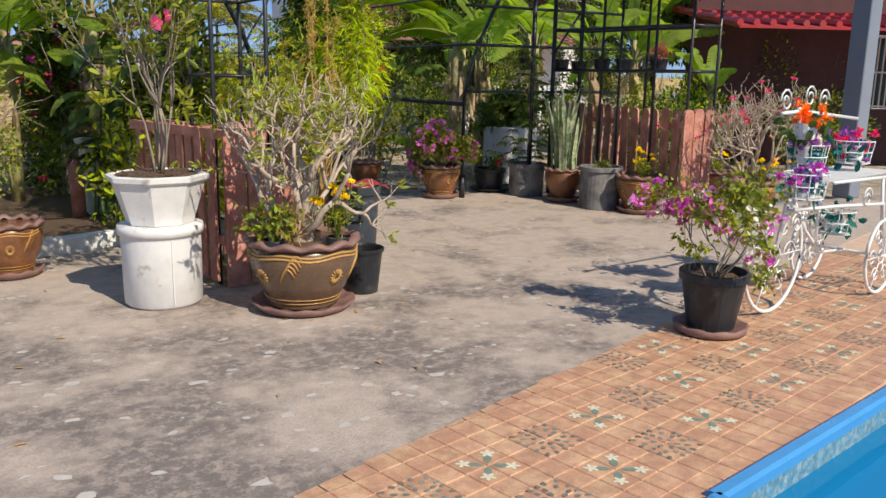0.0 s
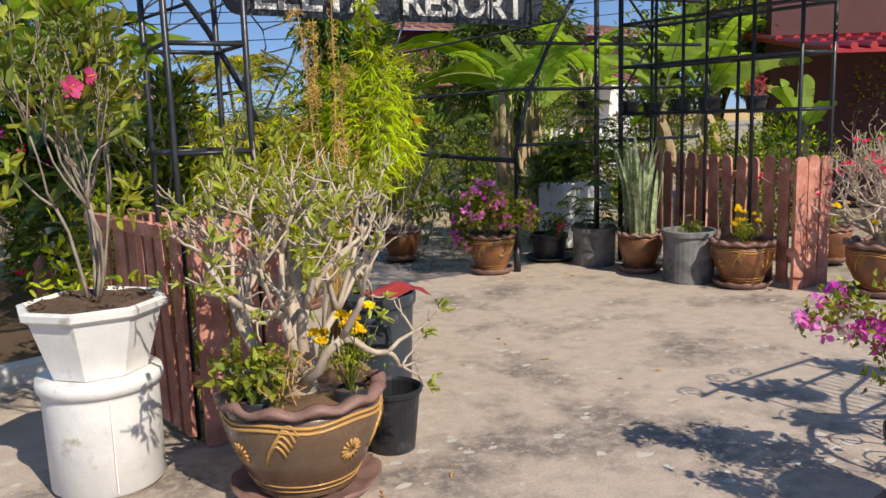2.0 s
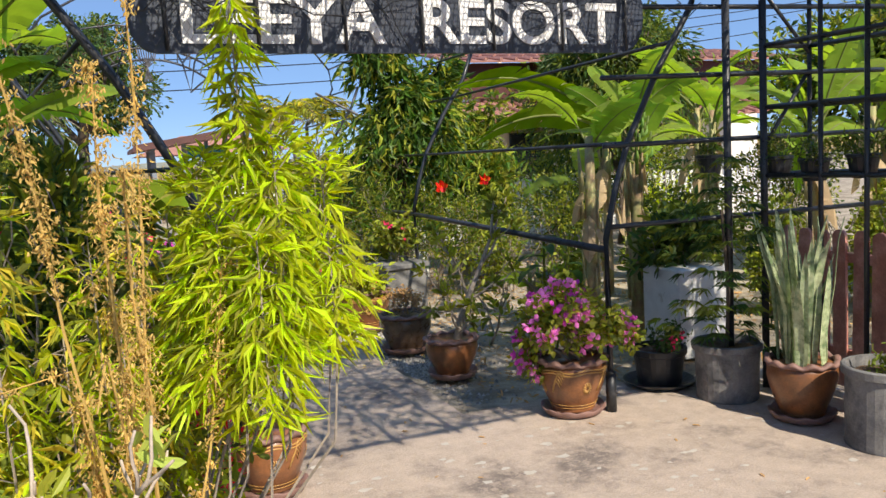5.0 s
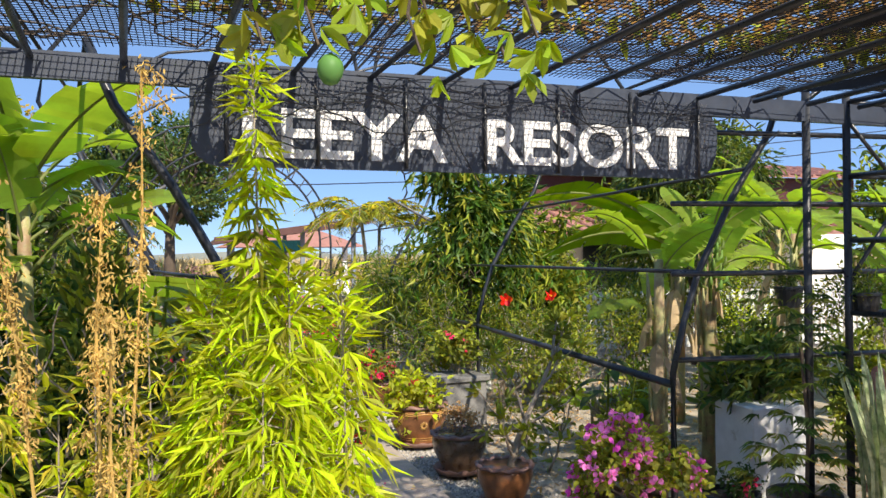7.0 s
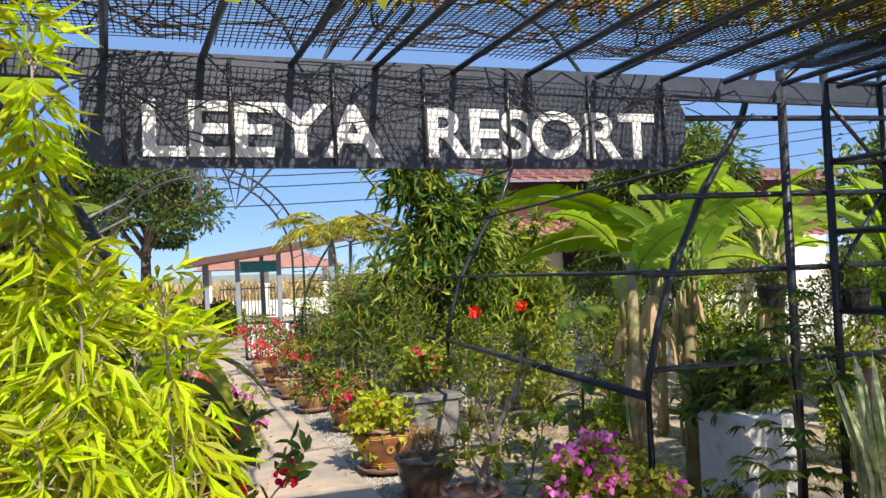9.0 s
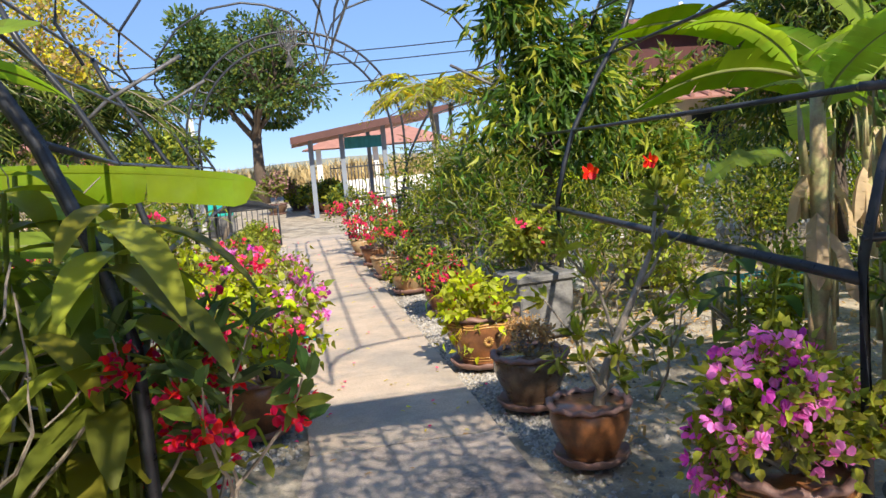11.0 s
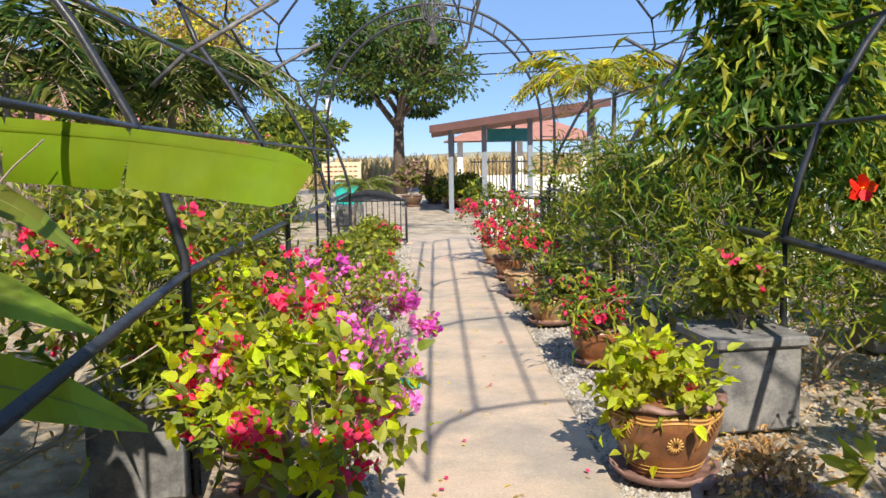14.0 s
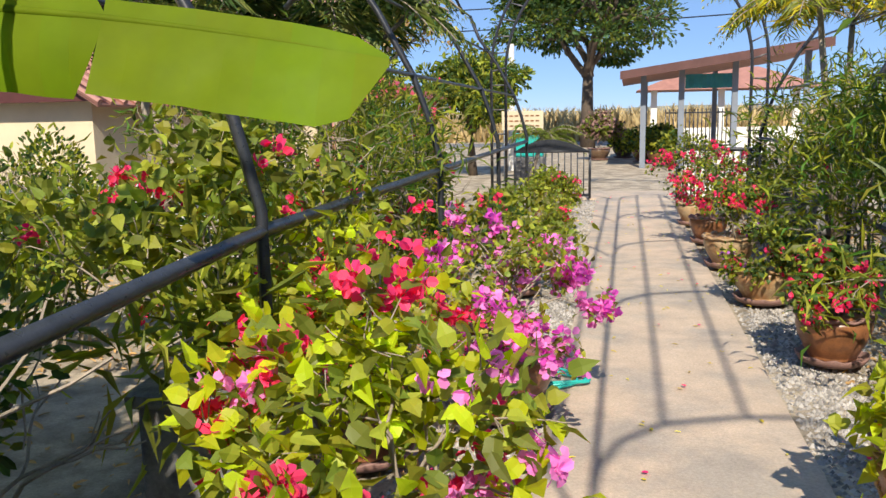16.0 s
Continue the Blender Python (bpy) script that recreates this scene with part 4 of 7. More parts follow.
# bin, bucket
t = thing("black_bucket", "empty black plastic bucket on the concrete", "bucket", (2.61, 4.02, 0))
g = Geo()
g.lathe([(.10, 0), (.102, .005), (.132, .26), (.142, .262), (.145, .28), (.135, .285), (.128, .27), (.098, .02), (.02, .015)], 30)
g.build("bucket_body", BLACKP, t, smooth=False)
t = thing("rubbish_bin", "blue-grey plastic rubbish bin with side handles and worn paint", "bin", (2.76, 4.43, 0), -25)
g = Geo()
g.lathe([(.14, 0), (.145, .01), (.172, .54), (.176, .56), (.186, .565), (.190, .61), (.178, .618), (.168, .59), (.14, .03), (.02, .02)], 48)
g.build("bin_body", BLUEBIN, t, smooth=False)
for s in (-1, 1):
    g = Geo()
    g.box(-.07, .07, min(s * .15, s * .19), max(s * .15, s * .19), .40, .53, bev=.008)
    g.tube([(-.05, s * .16, .43), (-.05, s * .21, .44), (-.05, s * .215, .50), (.05, s * .215, .50), (.05, s * .21, .44), (.05, s * .16, .43)], .010, 6)
    g.build("handle", BLUEBIN, t, "moulded side handle")
# red sheet upon the bin
t = thing("red_pot_cover", "crumpled red plastic sheet lying across the bin's rim", "sheet", (2.83, 4.44, .63), 10)
g = Geo()
pts = [(x, y, .012 * math.sin(x * 27 + y * 9) + .012 * math.cos(y * 33) - .12 * abs(y) - .25 * max(0, x - .08)) for x in np.linspace(-.17, .20, 12) for y in np.linspace(-.09, .09, 6)]
g.add(pts, [(i * 6 + j, i * 6 + j + 1, (i + 1) * 6 + j + 1, (i + 1) * 6 + j) for i in range(11) for j in range(5)])
g.build("sheet", REDPAINT, t)
t = thing("dragon_pot", "brown dragon pot under the red sheet by the fence", "potted plant", (2.92, 4.90, 0))
dragon_pot(t, .13, .47, GLAZE_DARK, False, False)

# pot row along the right fence
rng = np.random.default_rng(33)
t = thing("potted_bougainvillea", "brown dragon pot with a magenta bougainvillea by the iron arch foot", "potted plant", (5.24, 7.17, 0), group="brown dragon pots with plants")
z = dragon_pot(t, .215, .34)
shrub(t, rng, z, .52, .95, [L_MID, L_LIGHT], [F_PINK, F_PINK, F_PINK, F_MAGENTA], 9, 3, 5, .055, .033, 190, .030, lean=(-.1, -.15, 0))
t = thing("potted_spurge", "black plastic pot on a black saucer with a small dark plant", "potted plant", (6.06, 7.36, 0))
z = plain_pot(t, .18, .27, BLACKP)
g = Geo()
g.lathe([(.17, 0), (.24, .03), (.25, .045), (.235, .045), (.17, .015)], 28)
g.build("saucer", BLACKP, t)
shrub(t, rng, z, .3, .25, [L_DARK], [F_CORAL], 3, 2, 5, .04, .02, 5, .02)
t = thing("potted_papaya_seedling", "grey cement pot with a dark feathery-leaved young tree", "potted plant", (6.25, 6.90, 0))
z = plain_pot(t, .21, .37, GREYCEM, taper=.92)
g = Geo()
g.tube([(0, 0, z), (.02, 0, z + .4), (0, .03, z + .9)], .012, 6)
g.build("trunk", BARK_DARK, t)
g = Geo()
for k in range(130):
    a, zz = rng.uniform(0, 6.28), z + rng.uniform(.0, 1.2)
    d = Vector((math.cos(a), math.sin(a), .15))
    p = Vector((0, 0, zz)) + d * rng.uniform(.1, .44)
    for q in np.linspace(-1.3, 1.3, 7):
        e = Matrix.Rotation(q, 3, "Z") @ d
        g.leaves([tuple(p)], [tuple(e + Vector((0, 0, -.4)))], .11, .02, k % 2, LANCE, .6, rng)
g.build("foliage", [L_DARK, L_MID], t)
t = thing("potted_snake_plant", "brown dragon pot with tall mottled snake plant leaves", "potted plant", (6.31, 6.34, 0), group="brown dragon pots with plants")
z = dragon_pot(t, .20, .34, GLAZE, False)
for k in range(34):
    g = Geo()
    a, r = rng.uniform(0, 6.28), rng.uniform(0, .15)
    h, w = rng.uniform(.5, .95), rng.uniform(.042, .062)
    le = Vector((math.cos(a), math.sin(a), 0)) * rng.uniform(.03, .20)
    b = Vector((r * math.cos(a), r * math.sin(a), z - .02))
    s = Vector((math.cos(a + 1.3), math.sin(a + 1.3), 0))
    n = s.cross(Vector((0, 0, 1)))
    vs, fs = [], []
    for i, (q, ww) in enumerate(((0, .6), (.25, .95), (.55, 1), (.85, .7), (1, .05))):
        c = b + Vector((0, 0, h * q)) + le * q * q + n * .01 * math.sin(q * 9 + k)
        vs += [tuple(c - s * w * ww / 2 + n * .006), tuple(c), tuple(c + s * w * ww / 2 + n * .006)]
        if i:
            o = 3 * i
            fs += [(o - 3, o - 2, o + 1, o), (o - 2, o - 1, o + 2, o + 1)]
    g.add(vs, fs)
    g.build("leaf", SNAKE, t)

t = thing("cement_ring_planter", "pale grey cement ring planter with a small seedling", "potted plant", (6.35, 5.80, 0))
z = plain_pot(t, .215, .44, GREYCEM, taper=.97)
shrub(t, rng, z, .16, .1, [L_MID], None, 2, 1, 8, .05, .018, 0, shape=OVAL)
t = thing("potted_marigold", "brown dragon pot with yellow marigolds in front of the picket fence", "potted plant", (6.52, 5.38, 0), group="brown dragon pots with plants")
z = dragon_pot(t, .25, .36)
marigold(t, rng, z, 22, .28, .075)

# hanging pots on the trellis wall
for k, (x, y, zz) in enumerate([(6.66, 7.5, 1.42), (6.72, 6.92, 1.40), (6.72, 6.62, 1.38), (6.76, 6.30, 1.40), (6.79, 6.0, 1.40), (6.84, 5.55, 1.40)]):
    t = thing("hanging_pot", "black plastic hanging pot with " + ("dry reddish stalks" if k == 5 else "a sparse green plant"), "hanging pot", (x, y, zz), group="hanging pots on the trellis")
    g = Geo()
    g.lathe([(.068, 0), (.07, .004), (.09, .12), (.10, .122), (.10, .14), (.09, .142), (.082, .12)], 20)
    g.build("pot_body", BLACKP, t)
    g = Geo()
    for a in (0, 2.1, 4.2):
        g.tube([(.095 * math.cos(a), .095 * math.sin(a), .14), (0, 0, .43)], .0015, 3)
    g.build("wire", IRON, t)
    shrub(t, rng, .12, .2, .16, [DRYM, F_CORAL] if k == 5 else [L_DARK, L_MID], None, 4, 1, 5, .05, .012, 0, shape=LANCE, wood=.003)

# black pot with pink and white bougainvillea on the deck
rng = np.random.default_rng(44)
t = thing("potted_bougainvillea", "black plastic pot on a clay saucer with pink and white bougainvillea", "potted plant", (3.87, 2.33, 0))
z = plain_pot(t, .175, .31, BLACKP, taper=.72, z=.035)
g = Geo()
g.lathe([(.15, 0), (.19, .012), (.20, .05), (.185, .052), (.16, .03), (.02, .028)], 40, 0, wave=.005, waves=9, from_r=2)
g.build("saucer", CLAY, t, "wavy clay saucer", smooth=True)
shrub(t, rng, z, .62, .36, [L_LIGHT, L_MID], [F_PINK, F_WHITE, F_MAGENTA, F_PINK, F_WHITE], 8, 3, 3, .038, .022, 110, .024, lean=(.34, -.16, 0), wood=.006)

# white iron tricycle planter
t = thing("tricycle_planter", "white scrolled iron tricycle planter carrying baskets of artificial flowers", "plant stand", (4.5, 2.4, 0), 8)


def ring(c, r, ax, n=28):
    u, v = {"xz": (Vector((1, 0, 0)), Vector((0, 0, 1))), "xy": (Vector((1, 0, 0)), Vector((0, 1, 0)))}[ax]
    return [Vector(c) + u * r * math.cos(2 * math.pi * i / n) + v * r * math.sin(2 * math.pi * i / n) for i in range(n)]


def scroll(c, r, turn=1.6, flip=1, n=16):
    return [Vector(c) + Vector((flip * r * (1 - .75 * i / n) * math.cos(turn * 2 * math.pi * i / n), 0, r * (1 - .75 * i / n) * math.sin(turn * 2 * math.pi * i / n))) for i in range(n + 1)]


for c, r in (((-.02, 0, .34), .33), ((.98, -.22, .25), .24), ((.98, .26, .25), .24)):
    g = Geo()
    g.tube(ring(c, r, "xz"), .012, 6, closed=True)
    g.tube(ring(c, r * .2, "xz", 14), .006, 5, closed=True)
    for k in range(6):
        a = k * math.pi / 3
        m = Vector(c) + Vector((math.cos(a), 0, math.sin(a))) * r * .58
        g.tube(scroll(m, r * .25, 1.2, 1 if k % 2 else -1), .005, 4)
        g.tube([Vector(c) + Vector((math.cos(a), 0, math.sin(a))) * r * .2, Vector(c) + Vector((math.cos(a), 0, math.sin(a))) * r], .005, 4)
    g.build("wheel", WHITEM, t, "white scrolled iron wheel", smooth=True)
g = Geo()
for pts in ([(-.02, 0, .34), (.08, 0, .74), (.12, 0, 1.14), (.10, 0, 1.2)], [(-.1, 0, 1.17), (.14, 0, 1.18), (.9, 0, 1.12)], [(.08, 0, .74), (.35, 0, .45), (.62, .02, .28), (.98, .02, .25)], [(.98, -.26, .25), (.98, .3, .25)],
            [(.08, 0, .6), (.4, .15, .62), (.9, .25, .6), (1.0, .25, .25)], [(.08, 0, .6), (.4, -.15, .62), (.9, -.22, .6), (1.0, -.22, .25)], [(.5, 0, .35), (.5, 0, .8)], [(.2, -.2, .78), (1.1, -.2, .76)], [(.2, .2, .78), (1.1, .2, .76)], [(.9, -.2, .76), (.98, -.22, .25)]):
    g.tube(pts, .011, 6)
for c, f in (((.22, 0, 1.26), 1), ((-.06, 0, 1.24), -1), ((.4, 0, 1.24), 1), ((.3, 0, .55), 1), ((.6, 0, .5), -1), ((.7, -.2, .65), 1), ((.18, -.02, .52), -1)):
    g.tube(scroll(c, .07, 1.5, f), .006, 4)
g.build("frame", WHITEM, t, smooth=True)
for k, (x, y, zz, m1) in enumerate([(.02, -.12, .70, F_LILAC), (.3, .02, .84, F_LILAC), (.62, -.05, .42, F_WHITE), (.9, 0, .84, F_LILAC)]):
    g = Geo()
    for h in (0, .07, .14):
        g.tube(ring((x, y, zz + h), .10 + h * .15, "xy", 20), .004, 4, closed=True)
    for q in range(10):
        a = 2 * math.pi * q / 10
        g.tube([(x + .1 * math.cos(a), y + .1 * math.sin(a), zz), (x + .12 * math.cos(a), y + .12 * math.sin(a), zz + .14)], .003, 4)
    g.lathe([(.02, 0), (.09, .0), (.10, .01)], 16, 0, (x, y, zz))
    g.build("basket", WHITEM, t, "white wire basket")
g = Geo()
for k in range(18):
    x = .2 + k * .055
    g.tube([(x, -.2, .785), (x, .2, .785)], .005, 4)
g.build("shelf", WHITEM, t, "white wire shelf")
for k, (x, y, zz, ms, lab) in enumerate([(.02, -.12, .76, [F_LILAC, F_MAGENTA], "bunch of purple and lilac artificial flowers"), (.14, -.03, 1.08, [F_ORANGE, F_ORANGE], "bunch of orange artificial flowers"),
                                    (.3, .02, .92, [F_WHITE, F_LILAC], "bunch of pale lilac artificial flowers"), (.62, -.05, .48, [F_WHITE, F_TEAL], "bunch of pale blue and white artificial flowers"), (.9, 0, .92, [F_CORAL, F_LILAC], "bunch of red and lilac artificial flowers")]):
    b = thing("flower_bunch", lab + " in the tricycle basket", "flowers", tuple(t.matrix_world @ Vector((x, y, zz))))
    g = Geo()
    for q in range(26):
        p = rng.normal(size=3) * [.055, .055, .035] + [0, 0, .07]
        g.leaves(np.repeat([p], 9, 0), unit(rng, 9), .03, .022, q % 2, OVAL, .2, rng)
    g.build("blooms", ms, b)
    g = Geo()
    P = rng.normal(size=(26, 3)) * [.06, .06, .03]
    g.leaves(P, unit(rng, 26), .09, .045, 0, OVAL, .3, rng)
    g.build("foliage", F_TEAL if k != 1 else L_DARK, b)
    g = Geo()
    g.lathe([(.05, -.06), (.055, -.05), (.07, .03), (.06, .03)], 16)
    g.build("holder", WHITEM, b)

# desert rose behind the fence end, small pots, porch column
rng = np.random.default_rng(55)
t = thing("potted_desert_rose", "brown dragon pot with a spreading pink-flowered desert rose", "potted plant", (7.08, 4.53, 0), 50)
z = dragon_pot(t, .27, .38)
desert_rose(t, rng, z, .95, 1.0, [L_MID], F_CORAL, 12, 1, 44, 4, .020)
marigold(t, rng, z, 20, .24, .12, (-.1, -.12))
t = thing("potted_marigold", "small brown pot with yellow marigolds behind the picket fence", "potted plant", (8.0, 5.6, 0))
z = dragon_pot(t, .18, .30, GLAZE, False)
marigold(t, rng, z, 14, .25, .08)

# left kerb bed
kerb = Geo()
a, b = Vector((-.6, 5.66, 0)), Vector((1.72, 6.22, 0))
kerb.box(-.05, .05, -.14, .10, -(b - a).length, 0, 0, look(a + Vector((0, 0, .02)), b + Vector((0, 0, .02))), .012)
structure(kerb.build("garden_kerb", WHITEP), "low white-painted bed kerb stained with dirt", "kerb")
g = Geo()
g.add([(-6, 5.2, .08), (-.6, 5.70, .08), (1.70, 6.25, .08), (1.75, 9.5, .05), (-6, 9.5, .06)], [(0, 1, 2, 3, 4)])
structure(g.build("bed_soil", SOIL), "dry soil of the hedge bed strewn with leaves", "soil")
t = thing("potted_shrub", "brown dragon pot with a wavy rim beside the bed kerb", "potted plant", (.78, 5.5, 0))
z = dragon_pot(t, .21, .34)
t = thing("white_planter", "tall square white planter standing in the hedge bed", "planter", (1.80, 7.50, .05))
g = Geo()
g.box(-.2, .2, -.2, .2, 0, .66, bev=.02)
g.box(-.23, .23, -.23, .23, .62, .70, bev=.015)
g.build("planter_body", WHITEP, t)
t = thing("brown_bollard", "short red-brown turned post in the hedge bed", "post", (1.50, 7.25, .05))
g = Geo()
g.lathe([(.06, 0), (.06, .3), (.075, .32), (.075, .36), (.055, .4), (.07, .46), (.02, .52)], 16)
g.build("bollard", REDBROWN, t, smooth=True)
# white box planter behind the arch foot
t = thing("white_box_planter", "plain white square planter box behind the pots", "planter", (6.82, 7.97, 0), 0)
g = Geo()
g.box(-.27, .27, -.22, .22, 0, .70, bev=.012)
g.build("box", WHITEP, t)
shrub(t, rng, .7, .5, .5, [L_DARK, L_MID], None, 5, 2, 6, .12, .05, 0, shape=OVAL)

# ---- tall leafy plants under the canopy edge ----
def feather_plant(t, rng, h, spread, mats, n=26, leaf=.13, w=.016, tops=5, lo=.36, leader=True, way=(0, 0)):
    """Upright shoots set all round with drooping fingered leaves, each shoot a loose column that narrows upwards."""
    g, f = Geo(), Geo()
    for k in range(tops):
        a = 2 * math.pi * k / tops + rng.normal() * .35
        main = leader and k == 0
        hh = h * (1 if main else rng.uniform(.66, .83))
        r = 0 if main else spread * rng.uniform(.45, 1)
        end = Vector((way[0] - .05, way[1] - .12, hh)) if main else Vector((math.cos(a) * r + way[0], math.sin(a) * r + way[1], hh))
        pts = [Vector((end.x * min(1, q * 1.7) ** 2, end.y * min(1, q * 1.7) ** 2, end.z * q)) + Vector((math.cos(a), math.sin(a), 0)) * .02 * math.sin(q * 3) for q in np.linspace(0, 1, 8)]
        g.tube(pts, list(np.linspace(.006, .002, 8)), 5)
        m = int(n * (1.3 if main else 1))
        for i in range(m):
            q = lo + (1 - lo) * (i + rng.random()) / m
            j = min(int(q * 7), 6)
            p = pts[j].lerp(pts[j + 1], q * 7 - j)
            b = i * 2.4 + rng.normal() * .3
            d = Vector((math.cos(b), math.sin(b), .35 if q < .93 else 1.1))
            rr = rng.uniform(.02, .085) * (1.25 - q) / (.6 if not main else 1.1)
            c = p + d * rr
            g.tube([p, c], .0016, 3)
            size = leaf * (1.25 - .65 * max(0, q - .55) / .45) * rng.uniform(.8, 1.15)
            for s_ in (-1.35, -.85, -.4, 0, .4, .85, 1.35):
                e = Matrix.Rotation(s_, 3, "Z") @ d
                e.z = rng.uniform(-1.25, -.25) if q < .93 else rng.uniform(-.4, .9)
                f.leaves([tuple(c)], [tuple(e)], size * (1.15 - abs(s_) * .3), w * rng.uniform(.8, 1.2), int(rng.integers(0, len(mats))), LANCE, .35, rng)
    g.build("branch_frame", BARK, t)
    f.build("foliage", mats, t)


rng = np.random.default_rng(70)
t = thing("feathery_shrub", "tall bright lime-green plant with drooping narrow fingered leaves", "plant", (2.66, 4.94, 0))
feather_plant(t, rng, 2.22, .21, [L_LIME, L_LIME, L_LIGHT], 38, .115, .0100, 14, .71, True, (.28, -.10))
t = thing("feathery_shrub", "yellowing green plant with narrow fingered leaves beside the planter fence", "plant", (2.46, 5.2, 0))
feather_plant(t, rng, 2.0, .30, [L_LIME, L_YELLOW, L_LIGHT], 24, .115, .0095, 10, .5, False)
t = thing("dry_plume_plant", "dry golden-brown seed plumes on tall stalks", "plant", (2.62, 4.60, 0))
for k in range(9):
    g = Geo()
    a = rng.uniform(0, 6.28)
    h = 2.15 if k == 0 else rng.uniform(1.15, 1.95)
    r = .05 if k == 0 else rng.uniform(.05, .26)
    way = Vector((math.cos(a), math.sin(a), 0))
    nod = way * rng.uniform(.05, .14) + Vector((0, 0, -rng.uniform(.0, .08)))
    pts = [way * r * q ** 1.6 + Vector((rng.normal() * .012, rng.normal() * .012, h * q)) for q in np.linspace(0, 1, 8)] + [way * r + Vector((0, 0, h)) + nod]
    g.tube(pts, list(np.linspace(.006, .002, 9)), 4)
    tail = rng.uniform(.3, .7) if k else .75
    for j in range(54):
        q = 1 - tail * rng.random() ** .8 / h
        i = min(int(q * 7), 6)
        p = pts[i].lerp(pts[i + 1], q * 7 - i) if j > 6 else pts[7].lerp(pts[8], rng.random())
        d = Vector(rng.normal(size=3)) * .6 + Vector((0, 0, .4))
        e = p + d.normalized() * rng.uniform(.004, .020)
        g.tube([p, e], .0013, 3)
        c = 12
        P = np.array(e)[None] + rng.normal(size=(c, 3)) * .011
        g.leaves(P, unit(rng, c) * .8 + [0, 0, -.8], .013, .0045, 0, OVAL, .2, rng)
    g.build("plume", PLUME, t)
t = thing("garden_shrub", "loose yellow-green shrub among the dry plumes behind the concrete", "shrub", (2.25, 5.9, 0))
shrub(t, np.random.default_rng(72), 0, 1.5, .6, [L_LIME, L_LIGHT, L_MID], [F_CORAL], 8, 3, 4, .075, .03, 14, .022, shape=OVAL, wood=.008)


# ---- broad-leaved plants ----
def banana_leaf(name, parent, base, way, length, width, droop, mats, rng, tears=5, roll=0.0, mi=0, cup=.18, blunt=2.0, upper=1.0, lower=1.0, stalk=0.0):
    """One long blade with a thick midrib, pleats and tears; hangs by droop."""
    g = Geo()
    d0 = Vector(way).normalized()
    side = d0.cross(Vector((0, 0, 1))).normalized()
    if roll:
        side = Matrix.Rotation(roll, 3, d0) @ side
    n = 22
    p, d = Vector(base), d0.copy()
    pts, ups = [], []
    for i in range(n + 1):
        pts.append(p.copy())
        ups.append(side.cross(d).normalized())
        d = (d + Vector((0, 0, -droop / n))).normalized()
        p = p + d * length / n
    tear = set(int(q) for q in rng.choice(range(3, n - 1), tears, replace=False)) if tears else set()
    for s in (-1, 1):
        prev = None
        drop = rng.uniform(0, .15)
        for i in range(n + 1):
            q = i / n
            qs = max(0, (q - stalk) / (1 - stalk))
            w = width * .5 * min(1, (qs / .10) ** .6 if qs > 0 else .05) * (1 if q < .72 else max(.12, 1 - ((q - .72) / .28) ** blunt * .9))
            if i in tear:
                drop = rng.uniform(0, .35)
                gap, rng_gap = True, rng.random()
            else:
                gap = False
            pl = .010 * math.sin(i * 2.1) * length
            row = []
            for u in (0, .33, .68, 1):
                u = u * (lower if s > 0 else upper)
                o = side * s * w * u * math.cos(drop * u) + ups[i] * (cup * w * u - w * u * math.sin(drop) * u + pl * u * .25)
                row.append(tuple(pts[i] + o))
            if prev is not None:
                o = g.n
                if gap:
                    row2 = [tuple(Vector(r) - (pts[i] - pts[i - 1]) * (.02 + .45 * rng_gap) * max(0, k - 1) / 2) for k, r in enumerate(row)]
                    g.add(prev + row2, [(k, k + 1, 4 + k + 1, 4 + k) if s > 0 else (k, 4 + k, 4 + k + 1, k + 1) for k in range(3)], mi)
                else:
                    g.add(prev + row, [(k, k + 1, 4 + k + 1, 4 + k) if s > 0 else (k, 4 + k, 4 + k + 1, k + 1) for k in range(3)], mi)
            prev = row
    g.tube([q - u * .004 for q, u in zip(pts, ups)], list(np.linspace(.014, .003, n + 1) * (length / 1.2)), 5, len(mats) - 1)
    g.build(name, mats, parent, smooth=True)


L_BLADE = leafy("leaf_blade", (.15, .225, .002), 0.75, 0.42, 0.05, 0.01, 0.2)
RIB = leafy("leaf_rib", (.30, .36, .12))
DEADLEAF = mat("dead_banana_leaf", (.50, .37, .22), .8, .25, 8, trans=.25)
PSEUDO = mat("banana_stem", (.34, .33, .14), .6, .25, 7, .002, 30, second=(.30, .20, .11), mix_scale=5)


